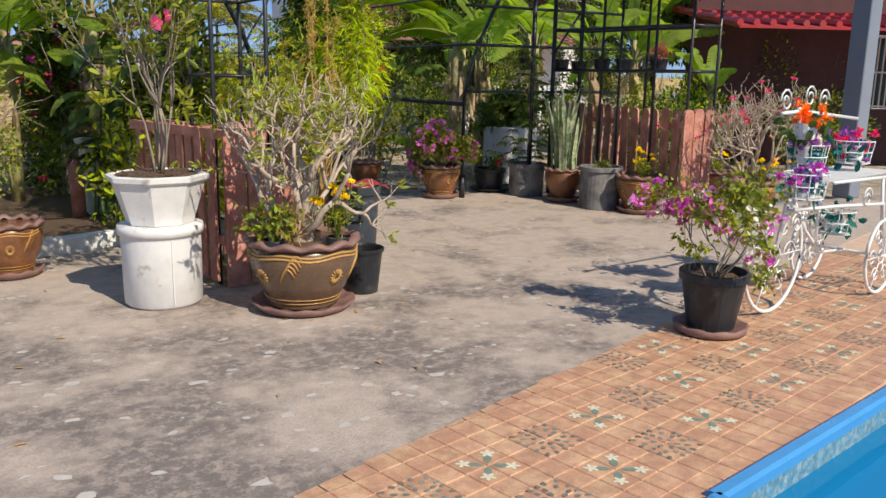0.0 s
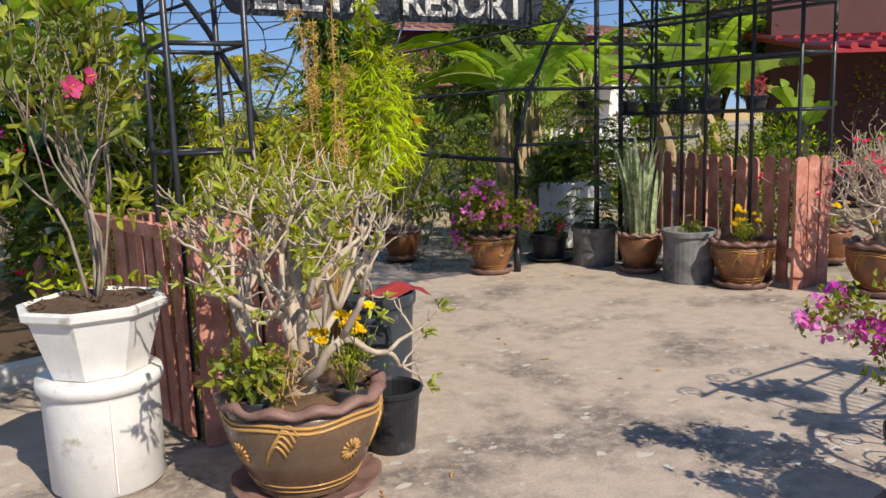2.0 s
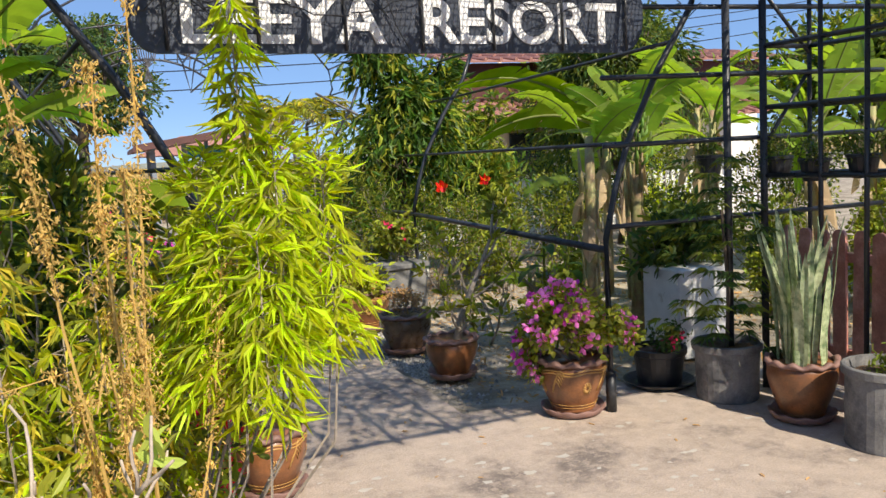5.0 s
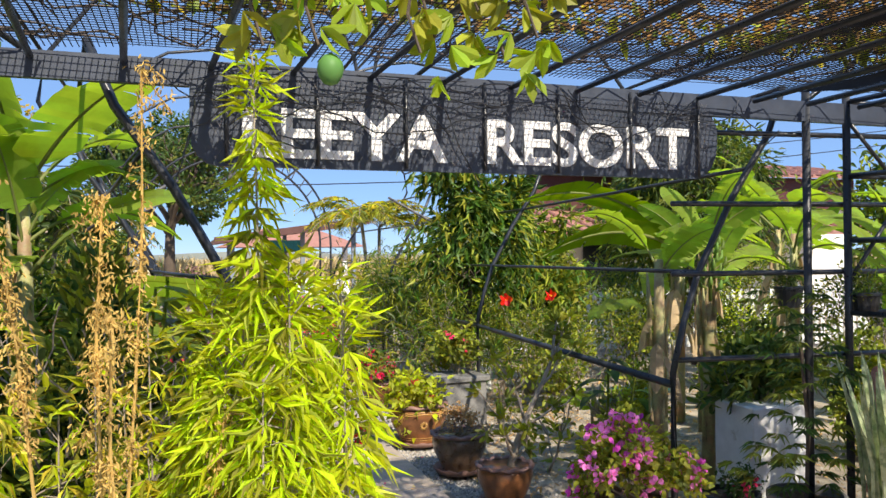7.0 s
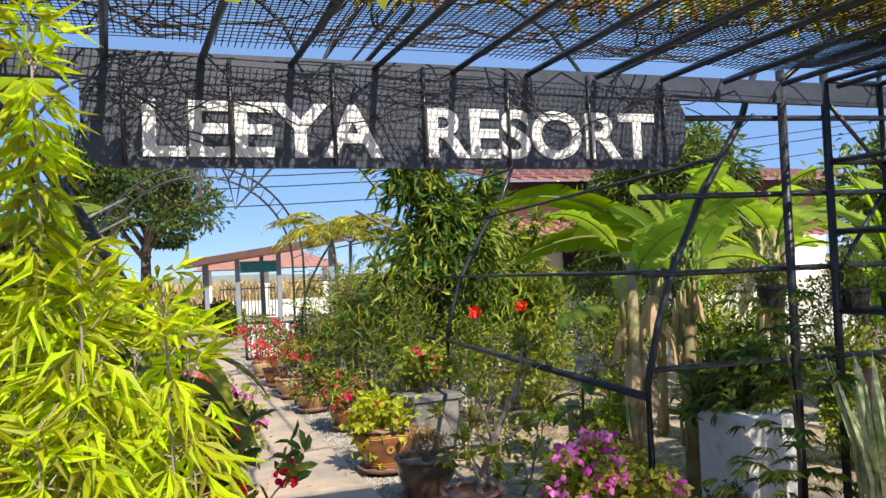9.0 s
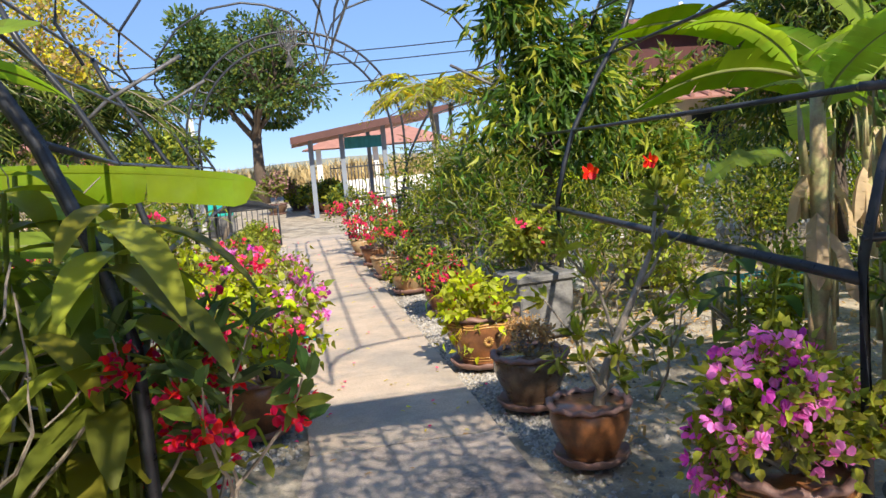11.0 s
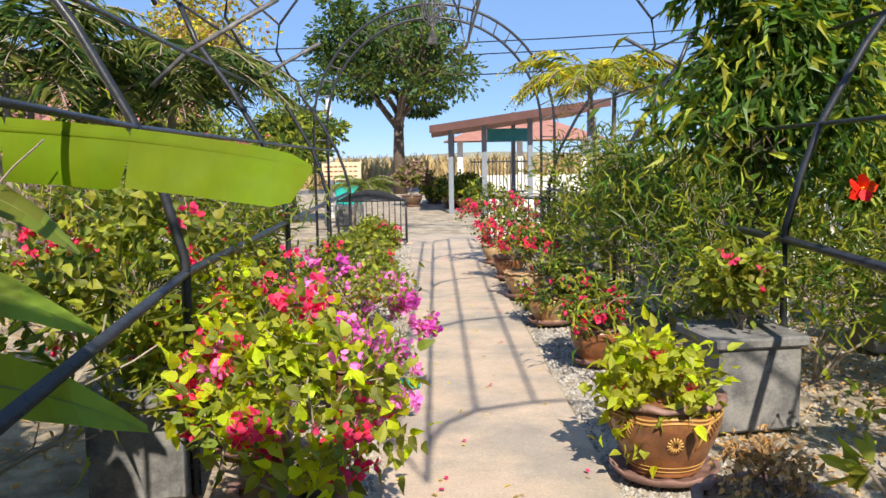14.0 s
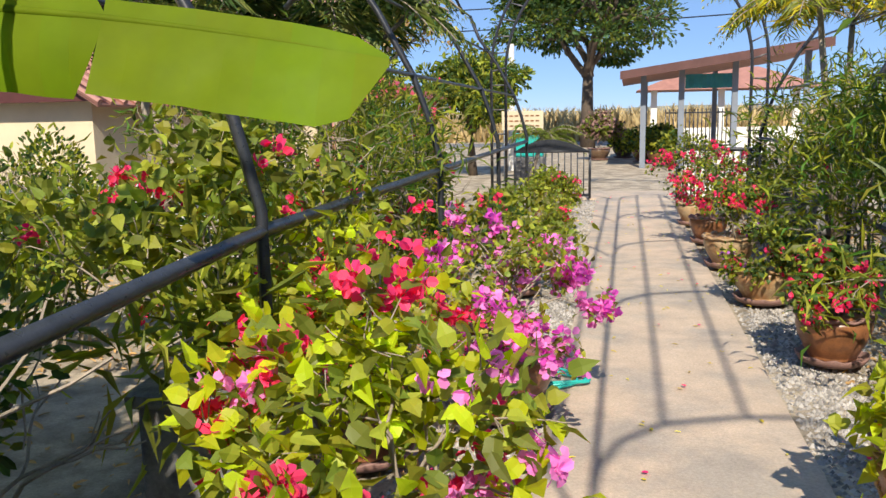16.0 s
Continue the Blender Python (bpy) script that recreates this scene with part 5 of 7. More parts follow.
def banana(at, h, n, seed, length=1.4, width=.34, label="banana plant with broad torn green leaves and a fibrous stem", dead=3):
    rng = np.random.default_rng(seed)
    t = thing("banana_plant", label, "banana plant", at, group="banana plants")
    g = Geo()
    g.tube([(0, 0, -.02), (.02, 0, h * .35), (.03, .02, h * .7), (.02, .0, h)], [.062, .052, .044, .030], 12)
    for k in range(14):
        a = rng.uniform(0, 6.28)
        zz = rng.uniform(.1, h * .8)
        b = Vector((math.cos(a) * .055, math.sin(a) * .055, zz))
        g.tube([b, b + Vector((math.cos(a) * .02, math.sin(a) * .02, .3))], [.022, .006], 5)
    g.build("trunk", PSEUDO, t, smooth=True)
    for k in range(n):
        a = k * 2.4 + rng.normal() * .3
        w = Vector((math.cos(a), math.sin(a), rng.uniform(.7, 3.6)))
        zz = h * rng.uniform(.78, 1.0) - .06
        banana_leaf("leaf", t, (0.02, 0, zz), w, length * rng.uniform(.7, 1.15), width * rng.uniform(.8, 1.1), rng.uniform(.8, 2.4), [L_BANANA, RIB], rng, int(rng.integers(6, 14)), roll=rng.uniform(-1.2, 1.2), stalk=.26, blunt=4.0)
    for k in range(dead):
        a = rng.uniform(0, 6.28)
        banana_leaf("dead_leaf", t, (math.cos(a) * .04, math.sin(a) * .04, h * rng.uniform(.55, .95)), (math.cos(a), math.sin(a), -.6), length * rng.uniform(.3, .5), width * .4, 2.8, [DEADLEAF, DEADLEAF], rng, 4, cup=-.9)
    return t


banana((5.98, 8.05, 0), 1.75, 6, 1, .85, .24, dead=3)
banana((6.66, 8.42, 0), 2.05, 7, 2, .85, .24, dead=4)
banana((7.9, 10.2, 0), 1.8, 6, 12, 1.0, .25)
banana((9.1, 10.3, 0), 2.0, 9, 3, 1.3, .30)
banana((8.4, 8.2, 0), 1.7, 8, 4, 1.1, .28)
banana((9.6, 8.6, 0), 1.9, 9, 5, 1.3, .30)
t = banana((1.85, 8.15, 0), 2.25, 9, 21, 1.05, .30)
rng = np.random.default_rng(24)
for base, way, L_, W_, dr, ro in (((.05, -.05, 2.2), (.48, -.62, .75), 1.3, .42, .8, .1), ((-.05, -.05, 2.2), (-.2, -.6, .5), 1.2, .42, .7, .2), ((.02, 0, 2.2), (-.1, -.7, 1.2), 1.3, .38, 1.0, -.6), ((.05, 0, 1.7), (.9, -.35, 1.3), 1.1, .34, 1.2, .5)):
    banana_leaf("leaf", t, base, way, L_, W_, dr, [L_BANANA, RIB], rng, 3, roll=ro, stalk=.14)
for base, way, L_, W_, dr, ro in (((0, .1, 1.2), (1, .3, .55), 1.25, .19, 1.1, .8), ((0, .1, .95), (1, .28, .5), 1.35, .20, 1.0, .8), ((0, .1, .7), (1, .2, .4), 1.15, .18, 1.5, .6), ((0, .0, .9), (1, .05, .9), 1.1, .19, 2.2, .4)):
    banana_leaf("leaf", t, base, way, L_, W_, dr, [L_BANANA, RIB], rng, 0, roll=ro)
t = banana((7.85, 10.6, 0), 1.9, 4, 22, 1.2, .32)
rng = np.random.default_rng(23)
banana_leaf("leaf", t, (0, 0, 1.85), (-1, -.25, .45), 1.95, .36, .9, [L_BLADE, RIB], rng, 3, roll=.9)
banana_leaf("leaf", t, (0, 0, 1.9), (-1, .1, 1.1), 1.95, .36, 1.3, [L_BLADE, RIB], rng, 4, roll=.7)
banana((9.9, 11.5, 0), 2.2, 10, 6, 1.5, .34)
banana((10.9, 9.6, 0), 2.1, 10, 16, 1.5, .34)
banana((9.3, 6.9, 0), 1.3, 5, 17, .8, .20)
banana((1.15, 8.5, 0), 1.9, 8, 7, 1.15, .30)
banana((.5, 8.9, 0), 1.6, 9, 8, 1.4, .34)
banana((-.6, 8.4, 0), 1.5, 9, 18, 1.3, .34)
banana((6.55, 10.0, 0), .35, 6, 9, .6, .18, "young banana plant with a few broad leaves", 0)
# bunch of green fruit
t = thing("banana_bunch", "hanging bunch of small green bananas", "fruit", (6.68, 8.40, 1.72))
g = Geo()
rng = np.random.default_rng(3)
for k in range(46):
    a, zz = k * 2.4, .22 - k * .010
    r = .05 + .03 * math.sin(k)
    p = Vector((math.cos(a) * r, math.sin(a) * r, zz))
    g.tube([p, p + Vector((math.cos(a) * .045, math.sin(a) * .045, .03)), p + Vector((math.cos(a) * .05, math.sin(a) * .05, .085))], [.012, .016, .006], 6)
g.tube([(0, 0, -.3), (0, 0, .45)], .016, 6)
g.build("fruit", leafy("fruit_green_banana", (.17, .26, .06)), t, smooth=True)

# the long blade that hangs into the path's left side, with its plant
t = thing("banana_plant", "banana plant whose long bright blade reaches over the flower bed", "banana plant", (1.75, 9.15, 0), group="banana plants")
g = Geo()
g.tube([(0, 0, -.02), (0, .02, .6), (0, .05, 1.35)], [.10, .08, .05], 10)
g.build("trunk", PSEUDO, t, smooth=True)
rng = np.random.default_rng(12)
banana_leaf("leaf", t, (.25, .1, 1.66), (1, .07, -.02), 1.42, .27, .18, [L_BLADE, L_BLADE], rng, 2, roll=1.15, cup=.05, blunt=9.0, upper=.3, lower=1.25)
banana_leaf("leaf", t, (.05, 0, 1.35), (.75, -.45, .6), 1.1, .32, 1.2, [L_BANANA, RIB], rng, 4)
for base, way, L_, W_, dr, ro in (((0, .05, 1.35), (1, -.12, .75), 1.1, .22, 1.5, .5),):
    banana_leaf("leaf", t, base, way, L_, W_, dr, [L_MID, RIB], rng, 1, roll=ro)
for a in (2.4, 3.6, 4.6):
    banana_leaf("leaf", t, (0, .03, 1.35), (math.cos(a), math.sin(a), .9), 1.1, .34, 1.5, [L_BANANA, RIB], rng, 4)


def ginger(at, seed, h, n, L=.42, W=.12, mats=(L_MID, L_DARK), lean=(.3, -.3), label="clump of canes with broad glossy leaves"):
    rng = np.random.default_rng(seed)
    t = thing("broad_leaved_shrub", label, "plant", at, group="broad-leaved canes")
    g, f = Geo(), Geo()
    for k in range(n):
        a = rng.uniform(0, 6.28)
        hh = h * rng.uniform(.65, 1.05)
        end = Vector((math.cos(a) * .18 + lean[0] * .5, math.sin(a) * .18 + lean[1] * .5, hh))
        b = Vector((math.cos(a) * .08, math.sin(a) * .08, 0))
        pts = [b.lerp(end, q) for q in np.linspace(0, 1, 6)]
        g.tube(pts, .010, 5)
        for i in range(9):
            p = b.lerp(end, .3 + .7 * i / 8)
            c = rng.uniform(0, 6.28)
            d = Vector((math.cos(c) + lean[0], math.sin(c) + lean[1], .35)).normalized()
            banana_leaf_fast(f, p, d, L * rng.uniform(.7, 1.1), W * rng.uniform(.8, 1.1), rng.uniform(.9, 1.8), int(rng.integers(0, len(mats))))
    g.build("cane_frame", L_MID, t)
    f.build("foliage", list(mats), t, smooth=True)


def banana_leaf_fast(g, base, d, length, width, droop, mi):
    side = d.cross(Vector((0, 0, 1))).normalized()
    p, vs, fs = Vector(base), [], []
    n = 7
    for i in range(n + 1):
        q = i / n
        w = width * .5 * math.sin(math.pi * min(.97, .08 + q * .9)) ** .8
        up = side.cross(d)
        vs += [tuple(p - side * w + up * w * .35), tuple(p), tuple(p + side * w + up * w * .35)]
        if i:
            o = 3 * i
            fs += [(o - 3, o - 2, o + 1, o), (o - 2, o - 1, o + 2, o + 1)]
        d = (d + Vector((0, 0, -droop / n))).normalized()
        p = p + d * length / n
    g.add(vs, fs, mi)


ginger((2.45, 7.8, 0), 5, 1.6, 11, .52, .14, (L_MID, L_LIGHT), lean=(.3, -.1))
ginger((2.95, 7.2, 0), 6, 1.45, 7, .44, .11, (L_LIGHT, L_MID), lean=(.1, -.15))
ginger((1.7, 7.2, 0), 9, 1.6, 6, .5, .15)
ginger((5.98, 8.75, 0), 7, .95, 2, .34, .11, (L_DARK, L_MID), (.1, 0))

CRIMSON = leafy("petal_crimson", (.62, .012, .06), .5, .3, .2)
# red-flowered thorny shrubs by the path mouth
def crown_of_thorns(at, seed, h, label, pot=True, n=5, big=.10):
    rng = np.random.default_rng(seed)
    t = thing("potted_thorn_shrub", label, "potted plant", at, group="pots of red-flowered shrubs")
    z = dragon_pot(t, .19, .32) if pot else 0
    g, tips = Geo(), []
    for k in range(n):
        a = rng.uniform(0, 6.28)
        limbs(g, rng, (0, 0, z), (math.cos(a) * .5, math.sin(a) * .5, 1), h * .45, .010, 2, 0, (2, 2), .35, .7, .4, 5, tips, .4)
    g.build("branch_frame", BARK, t)
    g = Geo()
    ends = tips[1::2]
    clump(g, rng, ends[0::2], 5, big, big * .4, 0, OVAL, .01, .35, .5)
    clump(g, rng, ends[1::2], 5, big, big * .4, 1, OVAL, .01, .35, .5)
    g.build("foliage", [L_MID, L_DARK], t)
    for q in pick(rng, ends, 14):
        g = Geo()
        for _ in range(12):
            p = np.array(q[0]) + rng.normal(size=3) * .036
            g.leaves(np.repeat([p], 4, 0), unit(rng, 4), .033, .028, 0, OVAL, .2, rng)
        g.build("bloom_cluster", CRIMSON, t)


crown_of_thorns((3.27, 6.90, 0), 2, .88, "brown dragon pot with a leafy shrub bearing red blooms")
crown_of_thorns((3.2, 7.75, 0), 3, .85, "thorny shrub with long glossy leaves and crimson bloom clusters", False, 6, .13)
crown_of_thorns((2.85, 6.1, 0), 4, .7, "small red-flowered shrub beside the arch foot", False)
g = Geo()
g.tube([(3.13, 6.99, 0), (3.13, 6.99, .30)], .035, 12)
sl = thing("pipe_sleeve", "grey plastic pipe sleeve round the arch foot", "pipe", (0, 0, 0))
g.build("sleeve", GREYPOST, sl, smooth=True)
g = Geo()
g.tube([(5.45, 7.05, 0), (5.45, 7.05, .26)], .033, 12)
sl = thing("pipe_sleeve", "black plastic pipe sleeve round the arch foot", "pipe", (0, 0, 0))
g.build("sleeve", BLACKP, sl, smooth=True)

# ---- pots along the path ----
def path_pot(at, seed, r, h, glaze, leaf_mats, flower_mats, height, width, label, fl=60, per=4, L=.055, size=.022, relief=False, stems=5, group="flower pots along the path", rz=0, lean=(0, 0, 0), shape=HEART, depth=3):
    rng = np.random.default_rng(seed)
    t = thing("potted_bougainvillea" if flower_mats else "potted_plant", label, "potted plant", at, rz, group)
    z = dragon_pot(t, r, h, glaze, relief, True, .008)
    if height:
        shrub(t, rng, z, height, width, leaf_mats, flower_mats, stems, depth, per, L, L * .6, fl, size, shape, lean=lean)
    return t


YG = [L_LIME, L_LIGHT, L_YELLOW]
G3 = [L_MID, L_LIGHT, L_DARK]
path_pot((4.88, 10.46, 0), 1, .27, .37, GLAZE, [L_LIME, L_LIGHT, L_LIGHT], [F_CORAL], .42, 1.15, "large brown dragon pot with a yellow-green bougainvillea", 14, 2, .078, .024, True, 9, lean=(-.8, .1, 0), depth=2)
path_pot((4.92, 9.36, 0), 2, .23, .31, GLAZE_DARK, [DRYM], None, .28, .2, "dark brown dragon pot with a dried-out shrub", 0, 1, .03, stems=6)
t = path_pot((4.93, 8.38, 0), 3, .2, .28, GLAZE, None, None, 0, 0, "brown dragon pot with a leaning grey-stemmed adenium with glossy leaf tufts")
rng = np.random.default_rng(303)
g, tips = Geo(), []
g.tube([(.02, -.05, .24), (.08, 0, .40), (.17, .03, .58), (.30, .06, .80), (.42, .09, 1.02), (.46, .10, 1.30)], [.036, .028, .022, .017, .012, .008], 8)
for b, w, l in (((.08, 0, .40), (-.5, .2, 1), .30), ((.17, .03, .58), (-.3, .2, 1), .34), ((.17, .03, .55), (.9, -.2, .8), .26), ((.30, .06, .80), (.7, .1, 1), .26), ((.42, .09, 1.02), (.8, -.2, 1), .2), ((.06, -.02, .34), (-.8, -.2, .9), .2), ((.02, -.03, .28), (.5, -.6, .8), .2)):
    limbs(g, rng, b, w, l, .011, 1, 0, (2, 2), .4, .75, .2, 6, tips, .5)
g.build("branch_frame", BARK, t, "smooth grey leaning stems", smooth=True)
g = Geo()
ends = tips[3::4] + [((.46, .10, 1.30), (0, 0, 1)), ((.44, .1, 1.15), (1, 0, 1))]
clump(g, rng, ends[::2], 10, .095, .036, 0, OVAL, .012, .25, .5)
clump(g, rng, ends[1::2], 10, .095, .036, 1, OVAL, .012, .25, .5)
g.build("foliage", [L_MID, L_LIGHT], t)
path_pot((4.98, 12.6, 0), 4, .2, .26, GLAZE, G3, [F_CORAL], .45, .45, "brown pot with a red bougainvillea", 80, 3, .055, .024)
path_pot((4.84, 14.1, 0), 5, .22, .24, GLAZE_TAN, G3, [F_CORAL, F_LILAC], .4, .5, "wide tan pot with red and lilac flowers", 40, 4, .05, .022)
path_pot((4.77, 15.55, 0), 6, .23, .26, GLAZE_TAN, G3, [F_CORAL, F_CORAL], .62, .42, "tan pot with a dense coral-red bougainvillea", 110, 3, .05, .026)
path_pot((4.72, 17.0, 0), 7, .2, .26, GLAZE, G3, [F_CORAL], .8, .42, "brown pot with a tall coral-red bougainvillea", 80, 2, .05, .027)
path_pot((4.68, 18.5, 0), 8, .21, .26, GLAZE_TAN, G3, [F_CORAL], 1.05, .4, "tan pot with a tall coral-red bougainvillea", 90, 2, .05, .028)
path_pot((3.27, 9.52, 0), 9, .22, .33, GLAZE, [L_LIGHT, L_MID, L_LIME], [F_CORAL, F_CORAL, F_CORAL, F_PINK], .74, .80, "large brown pot with a spreading coral-red bougainvillea", 120, 2, .072, .026, False, 7, lean=(-.05, .1, 0))
path_pot((2.8, 10.9, 0), 10, .22, .3, GLAZE, [L_LIGHT, L_MID, L_LIME], [F_CORAL], .80, .85, "brown pot with a leafy coral-red bougainvillea", 90, 2, .07, .028, False, 6)
path_pot((3.31, 11.50, 0), 11, .23, .3, GLAZE, [L_MID, L_LIGHT], [F_PINK, F_PINK, F_MAGENTA], .75, .75, "brown pot with a dense pink bougainvillea", 250, 2, .045, .03, False, 8)
path_pot((3.0, 12.6, 0), 12, .2, .3, GLAZE, G3, [F_CORAL], .68, .5, "brown pot with a coral-red bougainvillea", 50, 3, .055, .026)
path_pot((3.0, 14.2, 0), 13, .22, .3, GLAZE, [L_LIGHT, L_MID], [F_WHITE], .62, .45, "brown pot with a pale leafy shrub", 12, 4, .05, .02)
path_pot((2.98, 15.9, 0), 14, .2, .3, GLAZE, [L_LIGHT, L_MID], [F_CORAL], .6, .4, "brown pot with a sparse leafy bougainvillea", 14, 4, .05, .024)
path_pot((2.9, 17.8, 0), 15, .2, .3, GLAZE, [L_LIGHT, L_MID], [F_CORAL], .5, .4, "brown pot with a leafy shrub", 12, 4, .05, .024)
path_pot((2.2, 10.9, 0), 16, .2, .3, GLAZE_DARK, [L_LIGHT, L_MID], [F_CORAL], 1.35, .7, "dark pot with a tall thin-stemmed coral-red bougainvillea", 30, 3, .08, .03, False, 5)
# small black nursery pot on the left pot row
t = thing("nursery_pot", "small shiny black nursery pot in the flower pot", "pot", (3.37, 9.42, .33))
plain_pot(t, .075, .13, BLACKP)

# cement planters and drums
def block(name, label, at, sx, sy, h, material, rz=0, rim=True, plant=None, seed=1):
    t = thing(name, label, "planter", at, rz)
    g = Geo()
    g.box(-sx, sx, -sy, sy, 0, h, bev=.015)
    if rim:
        g.box(-sx - .03, sx + .03, -sy - .03, sy + .03, h - .05, h + .01, bev=.012)
    g.build("planter_body", material, t)
    if plant:
        shrub(t, np.random.default_rng(seed), h, *plant)
    return t


block("cement_planter", "square grey cement planter with a red-flowered shrub", (5.53, 11.24, 0), .24, .24, .52, GREYCEM, 8, True, (.6, .7, [L_MID, L_LIGHT], [F_CORAL], 6, 2, 5, .075, .04, 10, .028), 4)
block("cement_planter", "square grey cement planter shaded by leaves", (2.42, 10.45, 0), .22, .22, .48, GREYCEM, 5, True, (.6, .5, [L_LIGHT, L_MID], None, 5, 1, 6, .22, .03, 0, .02, LANCE), 5)
block("cement_planter", "square grey cement planter by the gate", (6.1, 17.9, 0), .3, .3, .6, GREYCEM, 0, True, (.4, .5, [L_MID, L_DARK], None, 5, 2, 6, .05, .03, 0), 6)
block("cement_planter", "square white cement planter with a leafy shrub", (6.2, 14.8, 0), .3, .3, .75, WHITEP, 0, True, (.5, .5, [L_MID, L_DARK], None, 5, 2, 6, .05, .03, 0), 7)
block("cement_planter", "low grey cement planter on the gravel", (7.3, 12.9, 0), .2, .2, .4, GREYCEM, 0, True, (.4, .5, [L_MID, L_DARK], None, 5, 2, 6, .07, .03, 0), 8)
block("water_jar_stand", "pale blue plastic bottle standing on a cement block", (6.35, 13.1, 0), .2, .2, .75, WHITEP, 10, True, None)

t = thing("cement_drum_planter", "tall round grey cement drum with a leafy shrub", "planter", (5.45, 16.5, 0))
z = plain_pot(t, .25, .56, GREYCEM, taper=.95)
shrub(t, np.random.default_rng(14), z, .75, .5, [L_MID, L_LIGHT], [F_CORAL], 5, 2, 6, .06, .03, 8, .022)


# hoses
def hose(at, r, turns, seed, label):
    rng = np.random.default_rng(seed)
    t = thing("garden_hose", label, "hose", at)
    g = Geo()
    pts = [(r * (1 + .25 * math.sin(a * .7)) * math.cos(a), r * .7 * (1 + .2 * math.cos(a * 1.3)) * math.sin(a), .012 + .008 * a / 6.28 + .004 * math.sin(a * 5)) for a in np.linspace(0, turns * 6.28, int(turns * 26))]
    g.tube(pts, .008, 6)
    g.build("hose", HOSEM, t, smooth=True)


hose((3.48, 12.0, .0), .17, 3, 1, "coiled teal garden hose beside the path")
hose((8.4, 12.4, -.02), .4, 4, 2, "coiled teal garden hose on the gravel")

# hibiscus with the two red blooms, and leafy adenium whips
rng = np.random.default_rng(91)
t = thing("red_hibiscus", "leafy hibiscus shrub with open red blooms", "shrub", (5.95, 10.35, -.02))
shrub(t, rng, 0, 1.2, .4, [L_MID, L_LIGHT], None, 3, 2, 3, .065, .04, 0, shape=OVAL, wood=.008)
hibiscus_bloom(t, rng, (-.16, .12, 1.37), (-.3, -1, .1), .075, F_RED)
hibiscus_bloom(t, rng, (.16, -.22, 1.43), (-.1, -1, -.2), .07, F_RED)
t = thing("leafy_sapling", "thin grey-stemmed sapling with tufts of glossy leaves", "sapling", (5.65, 9.2, -.02))
shrub(t, rng, 0, 1.1, .5, [L_MID, L_LIGHT], None, 2, 1, 3, .11, .045, 0, shape=OVAL, wood=.012, lean=(.2, .1, 0))

# ---- garden masses, trees and distance ----
def crown_tree(name, label, at, trunk_h, crown_c, crown_r, leaves, L, W, mats, seed, lumps=14, r0=.12, shape=LANCE, bark=BARK_DARK, droop=.3, flat=.4, forks=4, cat="tree", reach=1.0):
    rng = np.random.default_rng(seed)
    t = thing(name, label, cat, at)
    g, tips = Geo(), []
    for k in range(forks):
        a = 2 * math.pi * k / forks + rng.normal() * .4
        limbs(g, rng, (rng.normal() * r0 * .3, rng.normal() * r0 * .3, trunk_h * .85), (math.cos(a) * crown_r[0] * .5, math.sin(a) * crown_r[1] * .5, crown_c[2] - trunk_h + crown_r[2] * .6), crown_r[2] * .55 * reach, r0 * .55, 3, 0, (2, 3), .4, .72, .1, 6, tips, .5)
    g.tube([(0, 0, -.05), (rng.normal() * .03, rng.normal() * .03, trunk_h * .5), (0, 0, trunk_h)], [r0 * 1.2, r0 * .9, r0 * .7], 10)
    g.build("trunk", bark, t, smooth=True)
    g = Geo()
    # the crown is made of smaller leafy masses with gaps between them
    cc, cr = np.array(crown_c, float), np.array(crown_r, float)
    subs = unit(rng, 15) * rng.uniform(.35, .92, (15, 1))
    parts = [blob(rng, leaves // 15, cc + q * cr * .8, cr * rng.uniform(.34, .52) * [1, 1, .8], 7, .25) for q in subs]
    P, D = np.concatenate([q[0] for q in parts]), np.concatenate([q[1] for q in parts])
    leaves = len(P)
    D[:, 2] -= droop
    m = rng.integers(0, len(mats), leaves)
    for i in range(len(mats)):
        g.leaves(P[m == i], D[m == i] + unit(rng, int((m == i).sum())) * .6, rng.uniform(.7, 1.2, int((m == i).sum())) * L, W, i, shape, flat, rng)
    tips = [q for q in tips if sum(((q[0][j] - cc[j]) / cr[j]) ** 2 for j in range(3)) < 1.1]
    for i in range(len(mats)):
        clump(g, rng, tips[i::len(mats)], 6, L, W, i, shape, L, flat, .3, droop)
    g.build("crown", mats, t)
    return t


